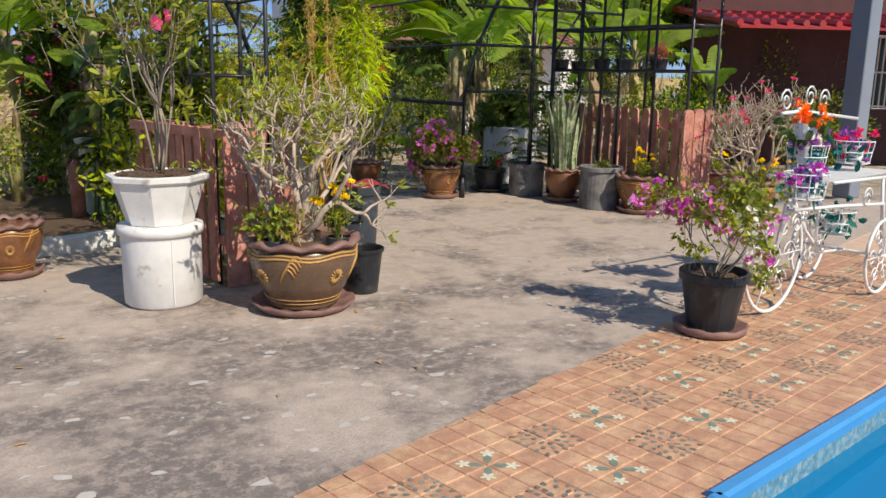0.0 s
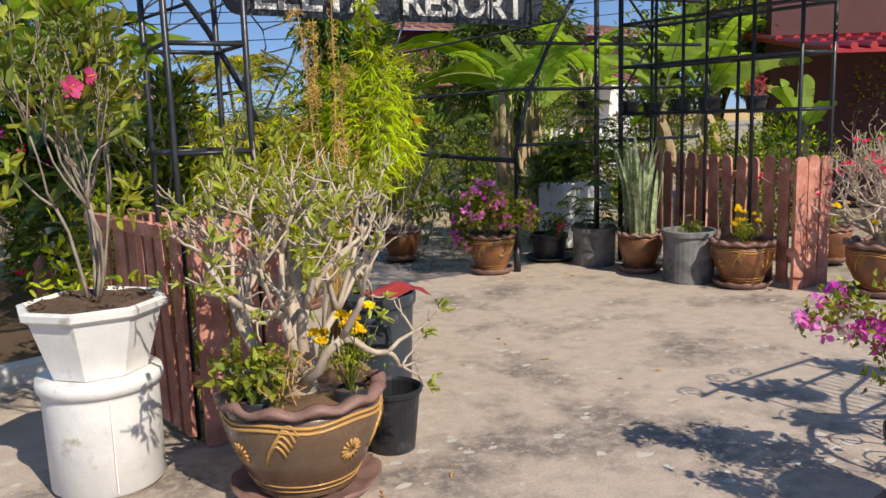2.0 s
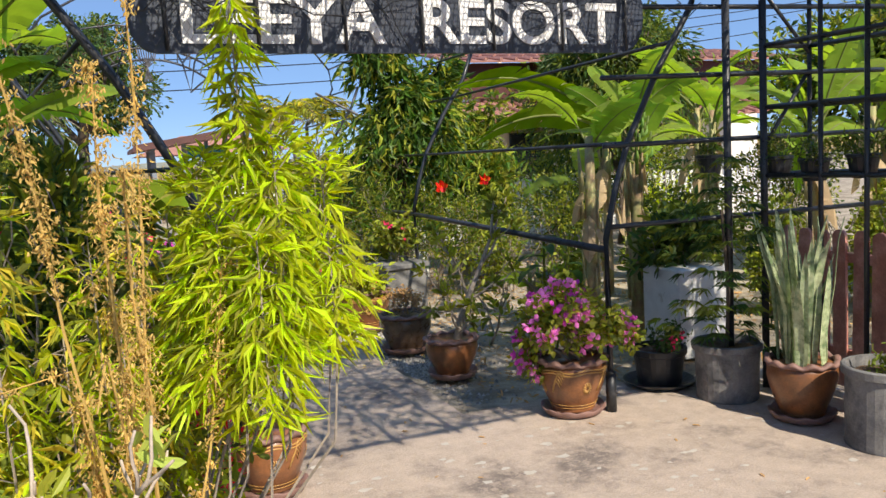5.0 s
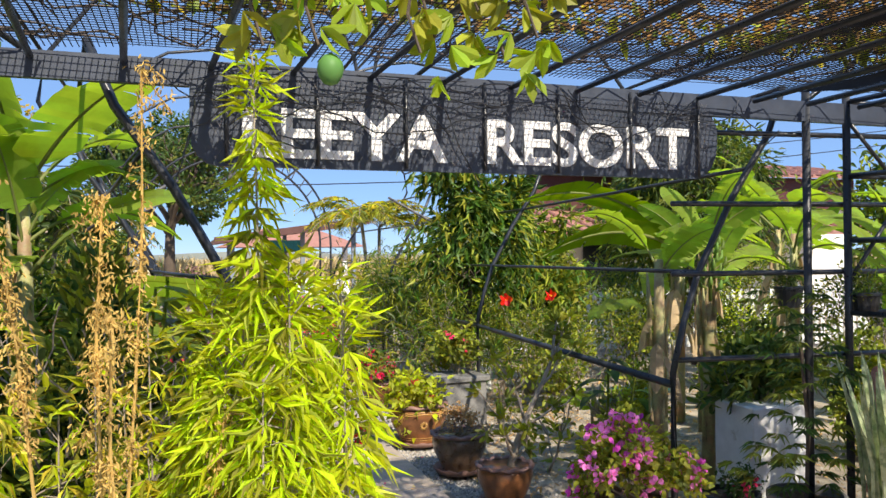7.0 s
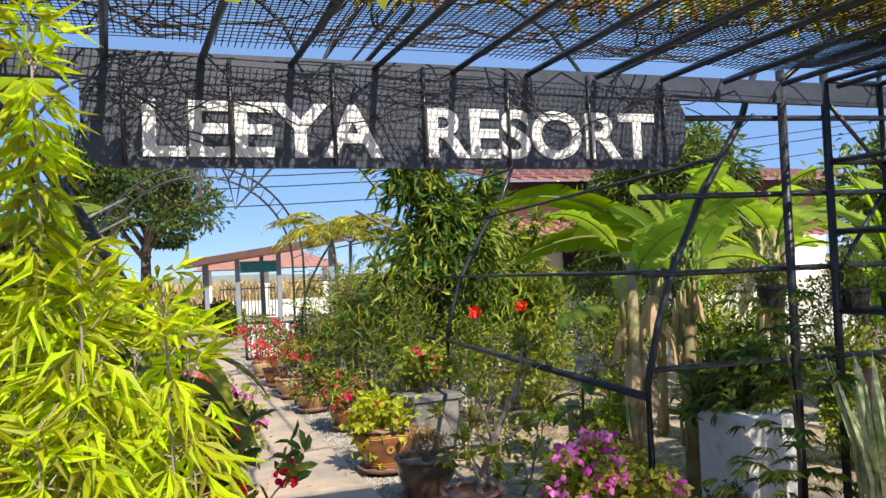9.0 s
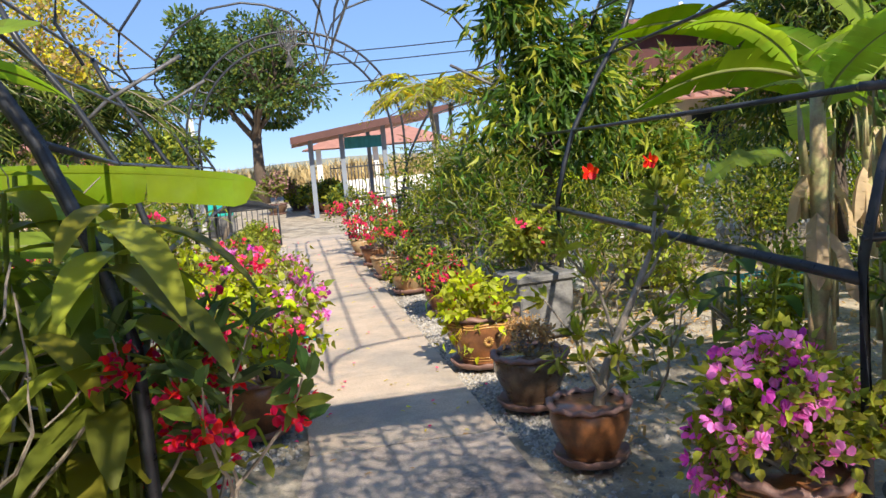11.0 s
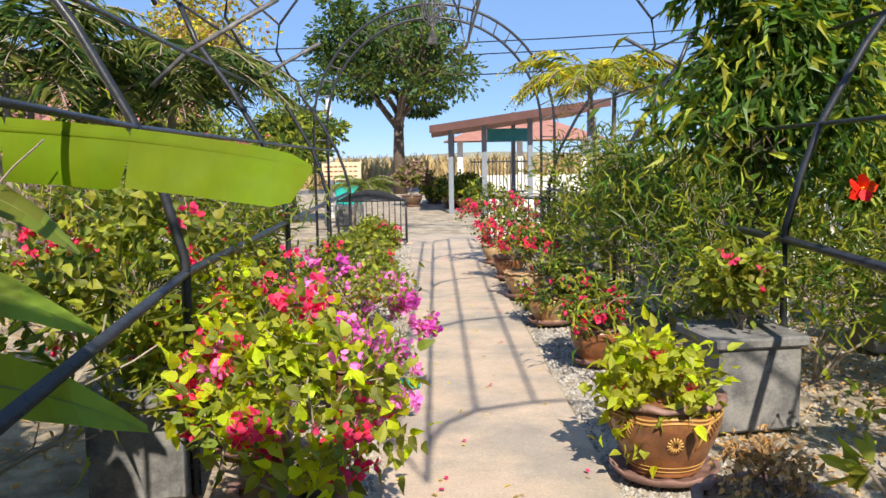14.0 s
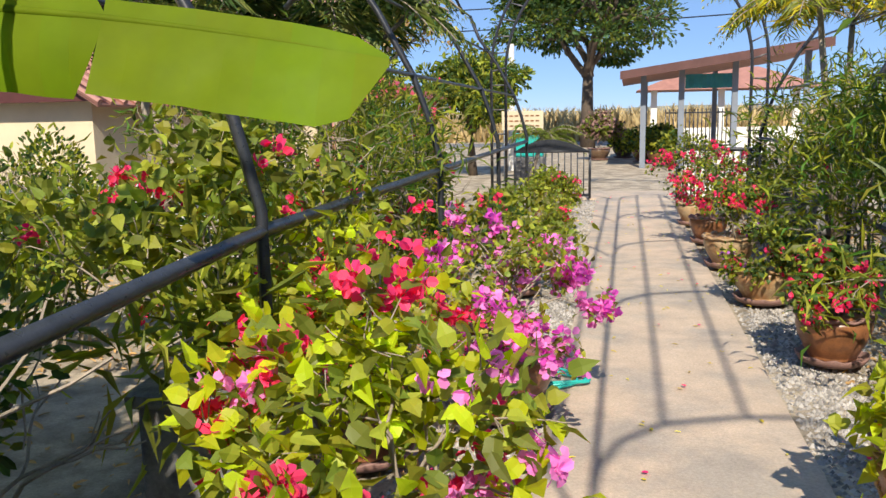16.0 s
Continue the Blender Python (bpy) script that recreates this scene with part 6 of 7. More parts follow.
def bushy(name, label, at, size, leaves, L, W, mats, seed, lumps=10, flowers=None, fl=40, shape=OVAL, flat=.4, kind="", cat="shrub"):
    """A mounded shrub with stems, an uneven crown and, where it has them, blooms."""
    rng = np.random.default_rng(seed)
    t = thing(name, label, cat, at, kind=kind)
    sx, sy, h = size
    g = Geo()
    for _ in range(14):
        x, y = rng.uniform(-.5, .5) * sx, rng.uniform(-.5, .5) * sy
        limbs(g, rng, (x * .5, y * .5, -.03), (x / h * .6, y / h * .6, 1), h * .45, .012, 2, 0, (2, 2), .5, .7, .2, 4, None, .5)
    g.build("branch_frame", BARK, t)
    P, D = blob(rng, leaves, (0, 0, h * .58), (sx * .8, sy * .8, h * .62), lumps, .35)
    keep = P[:, 2] > .02
    P, D = P[keep], D[keep]
    m = rng.integers(0, len(mats), len(P))
    g = Geo()
    for i in range(len(mats)):
        c = int((m == i).sum())
        g.leaves(P[m == i], D[m == i] + unit(rng, c), rng.uniform(.7, 1.2, c) * L, W, i, shape, flat, rng)
    g.build("foliage", mats, t)
    if flowers:
        for q in rng.choice(len(P), fl):
            ob = new("bloom", bloom_mesh(flowers[q % len(flowers)], .032, q % 4))
            ob.parent, ob.location, ob.rotation_euler = t, tuple(P[q] + D[q] * .05), tuple(rng.uniform(0, 6.28, 3))
    return t


# mango tree and neighbours, right of the path
crown_tree("mango_tree", "mango tree with a dense dark crown of drooping leaves", (6.12, 12.55, 0), 1.5, (.02, 0, 2.75), (.92, .85, 1.2), 3500, .20, .046, [L_DARK, L_MANGO, L_MANGO, L_LIGHT], 31, 16, .07, droop=.8, forks=5, reach=.55)
crown_tree("leafy_tree", "slender young tree with bright leafy shoots before the white house", (7.4, 13.2, 0), 1.0, (0, 0, 1.95), (.62, .6, 1.05), 1500, .17, .05, [L_LIGHT, L_MID, L_MANGO], 83, 12, .04, reach=.5)
crown_tree("mango_tree", "mango tree behind the banana plants", (10.8, 14.5, 0), 1.3, (0, 0, 2.7), (1.7, 1.6, 1.7), 9000, .19, .045, [L_DARK, L_MID], 32, 14, .09, droop=.8)
crown_tree("leafy_tree", "leafy garden tree behind the trellis", (12.0, 10.5, 0), 1.3, (0, 0, 2.6), (1.9, 1.7, 1.7), 9000, .14, .05, [L_MID, L_DARK, L_LIGHT], 33, 14, .09)
for k, (x, y, h, s) in enumerate([(5.86, 12.2, 1.5, 7), (6.35, 12.0, 1.45, 8), (5.9, 14.0, 1.7, 9), (5.95, 15.6, 2.0, 1), (6.0, 13.2, 1.5, 2), (6.3, 17.6, 2.2, 3), (6.5, 14.6, 1.9, 4), (1.25, 13.4, 2.3, 5), (1.7, 15.2, 1.8, 6)]):
    rng = np.random.default_rng(200 + k)
    t = thing("narrow_leaved_shrub", "upright shrub with long narrow grey-green leaves", "shrub", (x, y, 0), group="narrow-leaved shrubs")
    shrub(t, rng, 0, h, .6, [L_MID, L_LIGHT, L_MANGO], None, 5, 3, 3, .16, .018, 0, shape=LANCE, wood=.012, droop=-.15)


def palm(at, h, n, L, seed, mats, label, trunks=3, spread=.5):
    rng = np.random.default_rng(seed)
    t = thing("palm", label, "palm", at, group="feather palms")
    g, f = Geo(), Geo()
    for s in range(trunks):
        a = rng.uniform(0, 6.28)
        top = Vector((math.cos(a) * spread * .6, math.sin(a) * spread * .6, h * rng.uniform(.75, 1)))
        g.tube([(0.05 * s, 0, 0), top * .5, top], [.05, .04, .03], 7)
        for k in range(n):
            b = rng.uniform(0, 6.28)
            d = Vector((math.cos(b), math.sin(b), rng.uniform(.5, 1.4))).normalized()
            p, pts = top.copy(), []
            for i in range(12):
                pts.append(p.copy())
                d = (d + Vector((0, 0, -.13))).normalized()
                p = p + d * L / 12
                if i > 1:
                    side = d.cross(Vector((0, 0, 1))).normalized()
                    ll = L * .30 * math.sin(math.pi * min(.95, i / 12 + .12))
                    for sd in (-1, 1):
                        for o in (0, .5):
                            f.leaves([tuple(p - d * L / 12 * o)], [tuple(side * sd + d * .7 + Vector((0, 0, -.35)))], ll, .018, int(rng.integers(0, len(mats))), LANCE, .5, rng)
            g.tube(pts, .006, 4)
    g.build("trunk", BARK, t, smooth=True)
    f.build("frond_crown", mats, t)


palm((6.12, 17.5, 0), 2.5, 12, 1.3, 1, [L_PALM, L_YELLOW, L_LIGHT], "golden feather palm with yellowing fronds")
palm((.9, 15.6, 0), 2.7, 15, 1.7, 2, [L_DARK, L_PALM], "dark green feather palm")
palm((-.3, 14.5, 0), 2.7, 14, 1.7, 3, [L_DARK, L_PALM], "dark green feather palm beside a tall trunk")
palm((1.9, 24.5, 0), 1.0, 8, 1.0, 4, [L_PALM, L_MID], "short feather palm beyond the gate", 2)

# hedges and beds, left side
bushy("clipped_shrub", "dense small-leaved yellow-green hedge shrub behind the kerb", (.35, 6.85, .05), (.82, .7, 1.5), 24000, .034, .021, [L_HEDGE, L_HEDGE, L_LIGHT], 41, 26)
bushy("clipped_shrub", "dense small-leaved hedge shrub at the yard's edge", (-.9, 6.6, .05), (1.2, .8, 1.6), 16000, .04, .024, [L_HEDGE, L_LIGHT], 42, 22)
bushy("flowering_shrub", "dark shrub with crimson flowers behind the white planter", (1.75, 8.9, 0), (.8, .6, 1.9), 4500, .08, .035, [L_DARK, L_MID], 43, 10, [F_CORAL, F_MAGENTA], 30)
bushy("garden_shrub", "mixed green shrub behind the feathery plants", (2.3, 6.9, 0), (.5, .4, 1.7), 3500, .09, .03, [L_MID, L_DARK, L_LIGHT], 44, 10)
left = [(2.0, 11.9, .7, 1.0, 0), (1.7, 9.8, .7, .8, 0), (1.5, 13.2, .9, 1.3, 1), (2.0, 14.8, .5, .8, 0), (1.4, 16.6, .7, 1.2, 1), (1.2, 18.4, .5, .9, 1), (.3, 12.2, 1.0, 1.2, 0), (-.2, 16.5, 1.3, 1.8, 1), (-1.4, 11.5, 1.1, 1.1, 0), (-1.7, 14.6, 1.2, 1.3, 0), (.6, 10.6, .8, .7, 0), (.8, 18.6, 1.0, 2.0, 1), (-3.6, 13.0, 1.3, 1.2, 0), (.2, 20.4, .8, 1.4, 1)]
for k, (x, y, s, h, f) in enumerate(left):
    bushy("garden_shrub", "leafy garden shrub" + (" dotted with small red blooms" if f else " with bare stems among the leaves"), (x, y, -.02), (s, s * .8, h), int(2000 * s * h) + 400, .07, .032, [L_MID, L_DARK, L_LIGHT], 300 + k, 12, [F_CORAL] if f else None, 34)
right = [(7.3, 15.4, .8, 1.3), (8.7, 15.1, .9, 1.4), (10.2, 14.9, 1.0, 1.3), (11.8, 15.0, 1.1, 1.4), (8.9, 11.3, .5, .5), (9.0, 13.6, 1.0, 1.1), (7.6, 16.0, .9, 1.3), (10.5, 12.6, 1.0, 1.0), (12.8, 12.8, 1.3, 1.7), (9.4, 7.2, .9, 1.2), (11.2, 6.6, 1.2, 1.1), (8.2, 6.6, .6, 1.0), (13.2, 8.2, 1.4, 2.1), (6.4, 19.0, .7, 1.4), (5.9, 20.4, .5, 1.1), (8.3, 18.6, 1.2, 1.9), (10.8, 17.2, 1.3, 1.6), (13.0, 16.5, 1.5, 2.0)]
for k, (x, y, s, h) in enumerate(right):
    bushy("garden_shrub", "leafy green garden shrub" + (" with yellow-green shoots" if k % 3 == 0 else ""), (x, y, -.02), (s, s * .8, h), int(2000 * s * h) + 350, .07, .033, [L_MID, L_DARK, L_LIGHT if k % 3 else L_LIME], 400 + k, 12)
for k, (x, y, s, h) in enumerate([(7.5, 8.9, .6, 1.15), (8.5, 8.7, .6, 1.2), (9.5, 8.4, .7, 1.2), (10.6, 8.0, .7, 1.2), (6.5, 9.3, .4, .8), (7.0, 11.6, .5, .9)]):
    bushy("garden_shrub", "sunlit yellow-green hedge shrub behind the trellis", (x, y, -.02), (s, s * .7, h), int(3600 * s * h) + 500, .055, .03, [L_HEDGE, L_LIGHT, L_MID], 450 + k, 14)
# tall stands behind the left side, closing the view
for k, (x, y, z, r, h, n) in enumerate([(-4.5, 20, 2.4, 2.2, 2.0, 5200), (-2.4, 24, 2.2, 2.0, 1.7, 4500), (-5.5, 11.5, 2.4, 1.8, 1.9, 4200), (-4.8, 8.2, 2.2, 1.8, 1.8, 4200), (0.2, 27.5, 2.0, 1.8, 1.3, 4200), (14.5, 20, 3.0, 2.4, 2.4, 4200), (-7, 26, 3.0, 2.4, 2.4, 4200)]):
    crown_tree("garden_tree", "broad leafy tree at the garden's edge", (x, y, 0), 1.2, (0, 0, z), (r, r, h), n, .16, .07, [L_MID, L_DARK, L_LIGHT], 500 + k, 14, .10, OVAL)
# tall pale trunk and the sparse tawny tree
t = thing("tall_trunk", "tall pale grey palm trunk", "tree", (-.18, 16.2, 0))
g = Geo()
g.tube([(0, 0, 0), (.03, 0, 2), (0, 0, 4.6)], [.13, .11, .10], 12)
for k in range(30):
    g.lathe([(.118, 0), (.123, .01), (.118, .02)], 14, 0, (.015, 0, .15 * k), close=False)
g.build("trunk", BARK, t, smooth=True)
TAWNY = leafy("leaf_tawny", (.40, .27, .12))
crown_tree("thinning_tree", "sparse tree with tawny yellowing leaves", (-4.2, 34, 0), 2.6, (0, 0, 5.6), (3.2, 3, 3.0), 3800, .20, .10, [TAWNY, L_YELLOW, L_PALM], 61, 18, .16, OVAL, BARK)
# the big shade tree beyond the gate
crown_tree("shade_tree", "tall round-crowned shade tree with dark glossy leaves", (2.15, 45, 0), 3.6, (-.2, 0, 6.5), (4.9, 4.3, 4.0), 15000, .24, .12, [L_DARK, L_MID, L_DARK, leafy("leaf_bluish", (.09, .15, .06))], 62, 30, .30, OVAL, BARK_DARK, .1, .5, 6)

# flower pots beyond the gate
for k, (x, y, h) in enumerate([(3.0, 34, 1.1), (3.75, 35.4, .5), (4.75, 31.8, .7), (4.35, 32.6, .6), (5.1, 30.4, .5)]):
    path_pot((x, y, -.015), 80 + k, .35, .35, GLAZE_DARK if k < 2 else GLAZE, [L_MID, CLAY] if k == 0 else G3, None, h, .6, "large brown pot with a low shrub beyond the gate", 0, 5, .14, stems=5, group="pots beyond the gate")

# gate leaves, side wall and round gate arch
gate = thing("iron_gate", "black iron gate leaf with upright bars and an arched top panel", "gate", (2.02, 21.55, 0))
W_ = 1.24
bars(gate, "frame_bar", [[(0, 0, .05), (0, 0, .88)], [(W_, 0, .02), (W_, 0, .84)], [(0, 0, .08), (W_, 0, .08)], [(0, 0, .80), (W_, 0, .80)]], .022, 4)
bars(gate, "bar", [[(x, 0, .08), (x, 0, .80)] for x in np.linspace(.1, W_ - .1, 11)], .010, 4)
g = Geo()
arch = [(x, .80 + .20 * math.sin(math.pi * (x / W_) ** .9)) for x in np.linspace(0, W_, 13)]
g.add([(x, -.012, z) for x, z in arch] + [(x, .012, z) for x, z in arch], [tuple(range(13)), tuple(range(25, 12, -1))] + [(i, 13 + i, 13 + (i + 1) % 13, (i + 1) % 13) for i in range(13)])
g.build("arched_panel", IRON, gate, "arched sheet panel")
gate = thing("iron_gate", "black iron gate leaf standing open before a white wall", "gate", (4.63, 21.2, 0), -28)
bars(gate, "frame_bar", [[(0, 0, .05), (0, 0, .92)], [(W_, 0, .02), (W_, 0, .92)], [(0, 0, .08), (W_, 0, .08)], [(0, 0, .84), (W_, 0, .84)]], .03, 4)
bars(gate, "bar", [[(x, 0, .08), (x, 0, .84)] for x in np.linspace(.1, W_ - .1, 9)], .014, 4)
g = Geo()
g.box(4.75, 6.1, 21.9, 22.0, -.05, .82)
structure(g.build("gate_wall", WHITEW), "low white wall behind the open gate leaf", "wall")
ga = thing("gate_arch", "round double-tube iron arch with rungs over the garden gate", "arch", (3.8, 21.5, 2.1))
for R in (2.16, 1.92):
    g = Geo()
    g.tube([(R, 0, -2.1)] + [(R * math.cos(a), 0, R * math.sin(a)) for a in np.linspace(0, math.pi, 41)] + [(-R, 0, -2.1)], .026, 6)
    g.build("hoop", IRON, ga, smooth=True)
bars(ga, "rung", [[(1.92 * math.cos(a), .0, 1.92 * math.sin(a)), (2.16 * math.cos(a + .03), 0, 2.16 * math.sin(a + .03))] for a in np.linspace(.05, 3.1, 24)] + [[(s * 1.92, 0, z), (s * 2.16, 0, z)] for s in (-1, 1) for z in (-1.8, -1.4, -1.0, -.6, -.2)], .012, 4, IRON_WORN)
fin = Geo()
rng = np.random.default_rng(5)
for k in range(9):
    a = -1.2 + k * .3
    fin.tube([(0, -.05, 1.75), (.16 * math.sin(a), -.05, 1.78 + .30 * math.cos(a) * .8), (.22 * math.sin(a), -.05, 2.1 + .2 * math.cos(a))], .012, 4)
    fin.tube([(0, -.05, 1.75), (.10 * math.sin(a), -.05, 1.45)], .008, 4)
fin.build("finial", IRON_WORN, ga, "fan-shaped iron ornament at the crown of the arch")

# carport
cp = thing("carport", "open carport with a dark red sloping roof on grey posts", "carport", (0, 0, -.016))
g = Geo()
g.add([(3.7, 29.2, 2.30), (8.6, 29.2, 2.95), (8.6, 35.5, 2.95), (3.7, 35.5, 2.30), (3.7, 29.2, 2.42), (8.6, 29.2, 3.10), (8.6, 35.5, 3.10), (3.7, 35.5, 2.42)],
      [(3, 2, 1, 0), (4, 5, 6, 7), (0, 1, 5, 4), (1, 2, 6, 5), (2, 3, 7, 6), (3, 0, 4, 7)])
g.build("roof", ROOFOLD, cp, "faded red sheet roof")
g = Geo()
g.add([(3.66, 29.1, 2.26), (8.6, 29.1, 2.90), (8.6, 29.16, 2.90), (3.66, 29.16, 2.26), (3.66, 29.1, 2.46), (8.6, 29.1, 3.13), (8.6, 29.16, 3.13), (3.66, 29.16, 2.46)],
      [(3, 2, 1, 0), (4, 5, 6, 7), (0, 1, 5, 4), (1, 2, 6, 5), (2, 3, 7, 6), (3, 0, 4, 7)])
g.build("fascia", mat("rusty_fascia", (.10, .04, .034), .6, .2, 3), cp)
for x, y in ((4.25, 30, ), (5.2, 30), (6.5, 30), (4.4, 35), (6.5, 35), (8.2, 30)):
    g = Geo()
    g.box(x - .07, x + .07, y - .07, y + .07, 0, 2.32 + (x - 3.7) * .132)
    g.build("post", GREYPOST, cp)
g = Geo()
g.add([(x, 29.95 + .02 * math.sin(i * 2), z) for z in (2.38, 2.02) for i, x in enumerate(np.linspace(5.28, 6.42, 12))], [(i, i + 1, 13 + i, 12 + i) for i in range(11)])
g.build("awning", TEALM, cp, "teal cloth hung between the posts")
t = thing("yard_gate", "iron yard gate before a white boundary wall", "gate", (5.3, 41.0, 0))
bars(t, "bar", [[(x, 0, .1), (x, 0, 1.55)] for x in np.linspace(0, 2.4, 17)], .022, 4)
bars(t, "frame_bar", [[(0, 0, .15), (2.4, 0, .15)], [(0, 0, 1.4), (2.4, 0, 1.4)]], .03, 4)
t = thing("gatehouse", "small gatehouse with a faded tiled roof and white base wall", "building", (7.0, 42.5, 0))
g = Geo()
g.box(-2.2, 3.5, 0, .15, 0, .8)
for x in (-2.1, .5, 3.3):
    g.box(x - .12, x + .12, -.02, .17, 0, 2.4)
g.build("wall", WHITEW, t)
g = Geo()
g.add([(-2.8, -.8, 2.3), (4.2, -.8, 2.3), (4.2, 3, 2.3), (-2.8, 3, 2.3), (-.6, 1.1, 3.2), (2.0, 1.1, 3.2)], [(0, 1, 5, 4), (1, 2, 5), (2, 3, 4, 5), (3, 0, 4), (3, 2, 1, 0)])
g.build("roof", ROOFOLD, t)

# notice board and boxes
t = thing("notice_board", "cream notice board on a post with rows of faded writing", "sign", (1.6, 26, 0))
g = Geo()
g.box(-.46, .46, -.02, .02, 1.08, 1.5, bev=.008)
g.build("board", CREAMW, t)
g = Geo()
for r_ in range(3):
    for c_ in range(7):
        g.box(-.40 + c_ * .115, -.32 + c_ * .115, -.026, -.0205, 1.16 + r_ * .11, 1.19 + r_ * .11)
g.build("writing", GLAZE, t, "rows of unreadable brown characters")
bars(t, "leg", [[(-.4, 0, 0), (-.4, 0, 1.1)], [(.4, 0, 0), (.4, 0, 1.1)]], .025, 4, GREYPOST)
t = thing("plastic_crate", "teal plastic crate under the notice board", "crate", (1.75, 26.1, 0))
g = Geo()
g.box(-.3, .3, -.2, .2, .5, 1.02, bev=.02)
g.build("crate", HOSEM, t)
g = Geo()
g.box(-.32, .32, -.22, .22, 0, .5, bev=.02)
g.build("crate_base", GREYCEM, t, "grey block under the crate")
t = thing("concrete_post", "thin pale concrete utility post", "post", (.95, 29, 0))
g = Geo()
g.tube([(0, 0, 0), (0, 0, 3.2)], [.09, .07], 8)
g.build("post", WHITEW, t)
t = thing("small_shelter", "small shelter with a red tiled cap roof", "shelter", (-.2, 21.5, 0))
g = Geo()
g.add([(-.9, -.9, 1.72), (.9, -.9, 1.72), (.9, .9, 1.72), (-.9, .9, 1.72), (0, 0, 2.1)], [(0, 1, 4), (1, 2, 4), (2, 3, 4), (3, 0, 4), (3, 2, 1, 0)])
g.build("roof", ROOFRED, t)
bars(t, "post", [[(x, y, 0), (x, y, 1.75)] for x in (-.7, .7) for y in (-.7, .7)], .04, 6, REDBROWN)


# houses
def tiled_roof(parent, corners, rows, cols, material, name="roof", r=.05):
    """A sloping roof of ribbed tiles from four corners: eaves left, eaves right, ridge right, ridge left."""
    a, b, c, d = [Vector(q) for q in corners]
    n = (b - a).cross(d - a).normalized()
    g = Geo()
    g.add([tuple(q) for q in (a, b, c, d)] + [tuple(q - n * .04) for q in (a, b, c, d)], [(0, 1, 2, 3), (7, 6, 5, 4), (0, 4, 5, 1), (1, 5, 6, 2), (2, 6, 7, 3), (3, 7, 4, 0)])
    for i in range(cols + 1):
        p, q = a.lerp(b, i / cols), d.lerp(c, i / cols)
        for j in range(rows):
            u, v = p.lerp(q, j / rows), p.lerp(q, (j + 1) / rows)
            g.tube([u + n * .035, v + n * .012], [r, r * .8], 6)
    g.build(name, material, parent)


h = thing("house", "maroon-walled bungalow with a glossy red tiled porch roof", "house", (0, 0, 0))
tiled_roof(h, ((9.95, 7.0, 2.08), (17, 3.2, 2.08), (18.4, 5.8, 2.52), (11.35, 9.6, 2.52)), 4, 34, ROOFRED)
g = Geo()
ang = math.atan2(-4.0, 7.4)
m = Matrix.Translation((11.0, 8.7, 0)) @ Matrix.Rotation(ang, 4, "Z")
g.box(0, 3.0, 0, .2, 0, 3.5, 0, m)
g.box(3.0, 3.9, 0, .2, 0, .9, 0, m)
g.box(3.0, 3.9, 0, .2, 2.1, 3.5, 0, m)
g.box(3.9, 8.5, 0, .2, 0, 3.5, 0, m)
g.build("wall", MAROON, h, "dark maroon wall")
w = Geo()
w.box(3.02, 3.88, .04, .10, .92, 2.08, 0, m)
wo = w.build("window", GLASSD, h, "dark window behind a white grille")
w = Geo()
for i in range(9):
    w.tube([tuple(m @ Vector((3.05 + i * .1, -.02, .92))), tuple(m @ Vector((3.05 + i * .1, -.02, 2.08)))], .014, 5)
for z in (.95, 1.5, 2.06):
    w.tube([tuple(m @ Vector((3.02, -.02, z))), tuple(m @ Vector((3.88, -.02, z)))], .014, 5)
w.build("grille", WHITEM, wo, "white window grille")
g = Geo()
g.box(9.48, 9.70, 4.9, 5.12, 0, 3.0, bev=.01)
g.build("column", GREYPOST, h, "pale grey porch column")
h = thing("house", "white house with a faded red gable roof behind the banana plants", "house", (0, 0, 0))
g = Geo()
g.box(11.8, 21, 22, 28, 0, 3.0)
g.box(11.6, 21.2, 21.9, 28.1, 3.0, 3.9)
g.build("wall", WHITEW, h)
tiled_roof(h, ((10.4, 19.8, 2.30), (20, 19.8, 2.30), (20, 22.0, 2.95), (10.4, 22.0, 2.95)), 3, 26, ROOFOLD)
tiled_roof(h, ((10.9, 21.4, 3.9), (22, 21.4, 3.9), (22, 25, 4.6), (10.9, 25, 4.6)), 3, 26, ROOFOLD)
g = Geo()
g.box(11.0, 21.2, 21.80, 21.9, 3.0, 3.88)
g.build("gable_band", MAROON, h, "maroon band under the upper roof")
for x in (12.6, 15.2):
    g = Geo()
    g.box(x, x + 1.1, 21.93, 21.99, 1.0, 2.1)
    g.build("window", GLASSD, h, "dark window")
h = thing("house", "cream cottage with a maroon gable behind the hedge", "house", (0, 0, 0))
g = Geo()
g.box(-10, -3.4, 18, 23, 0, 1.75)
g.build("wall", CREAMW, h)
g = Geo()
g.add([(-10.6, 17.7, 1.7), (-3.0, 17.7, 1.7), (-6.8, 17.7, 4.0), (-10.6, 17.8, 1.7), (-3.0, 17.8, 1.7), (-6.8, 17.8, 4.0)], [(0, 1, 2), (5, 4, 3), (0, 3, 4, 1), (1, 4, 5, 2), (2, 5, 3, 0)])
g.build("gable", MAROON, h)
tiled_roof(h, ((-3.0, 17.6, 1.65), (-3.0, 23.4, 1.65), (-6.8, 23.4, 4.05), (-6.8, 17.6, 4.05)), 5, 20, ROOFOLD)
h = thing("house", "cottage with a pinkish tiled roof behind the palms", "house", (0, 0, 0))
tiled_roof(h, ((-5.5, 19.9, 2.3), (-.5, 21.9, 2.3), (-1.6, 25, 3.9), (-6.6, 23, 3.9)), 4, 22, ROOFOLD)
g = Geo()
g.box(-6, -1.4, 22.4, 26, 0, 2.6)
g.build("wall", CREAMW, h)

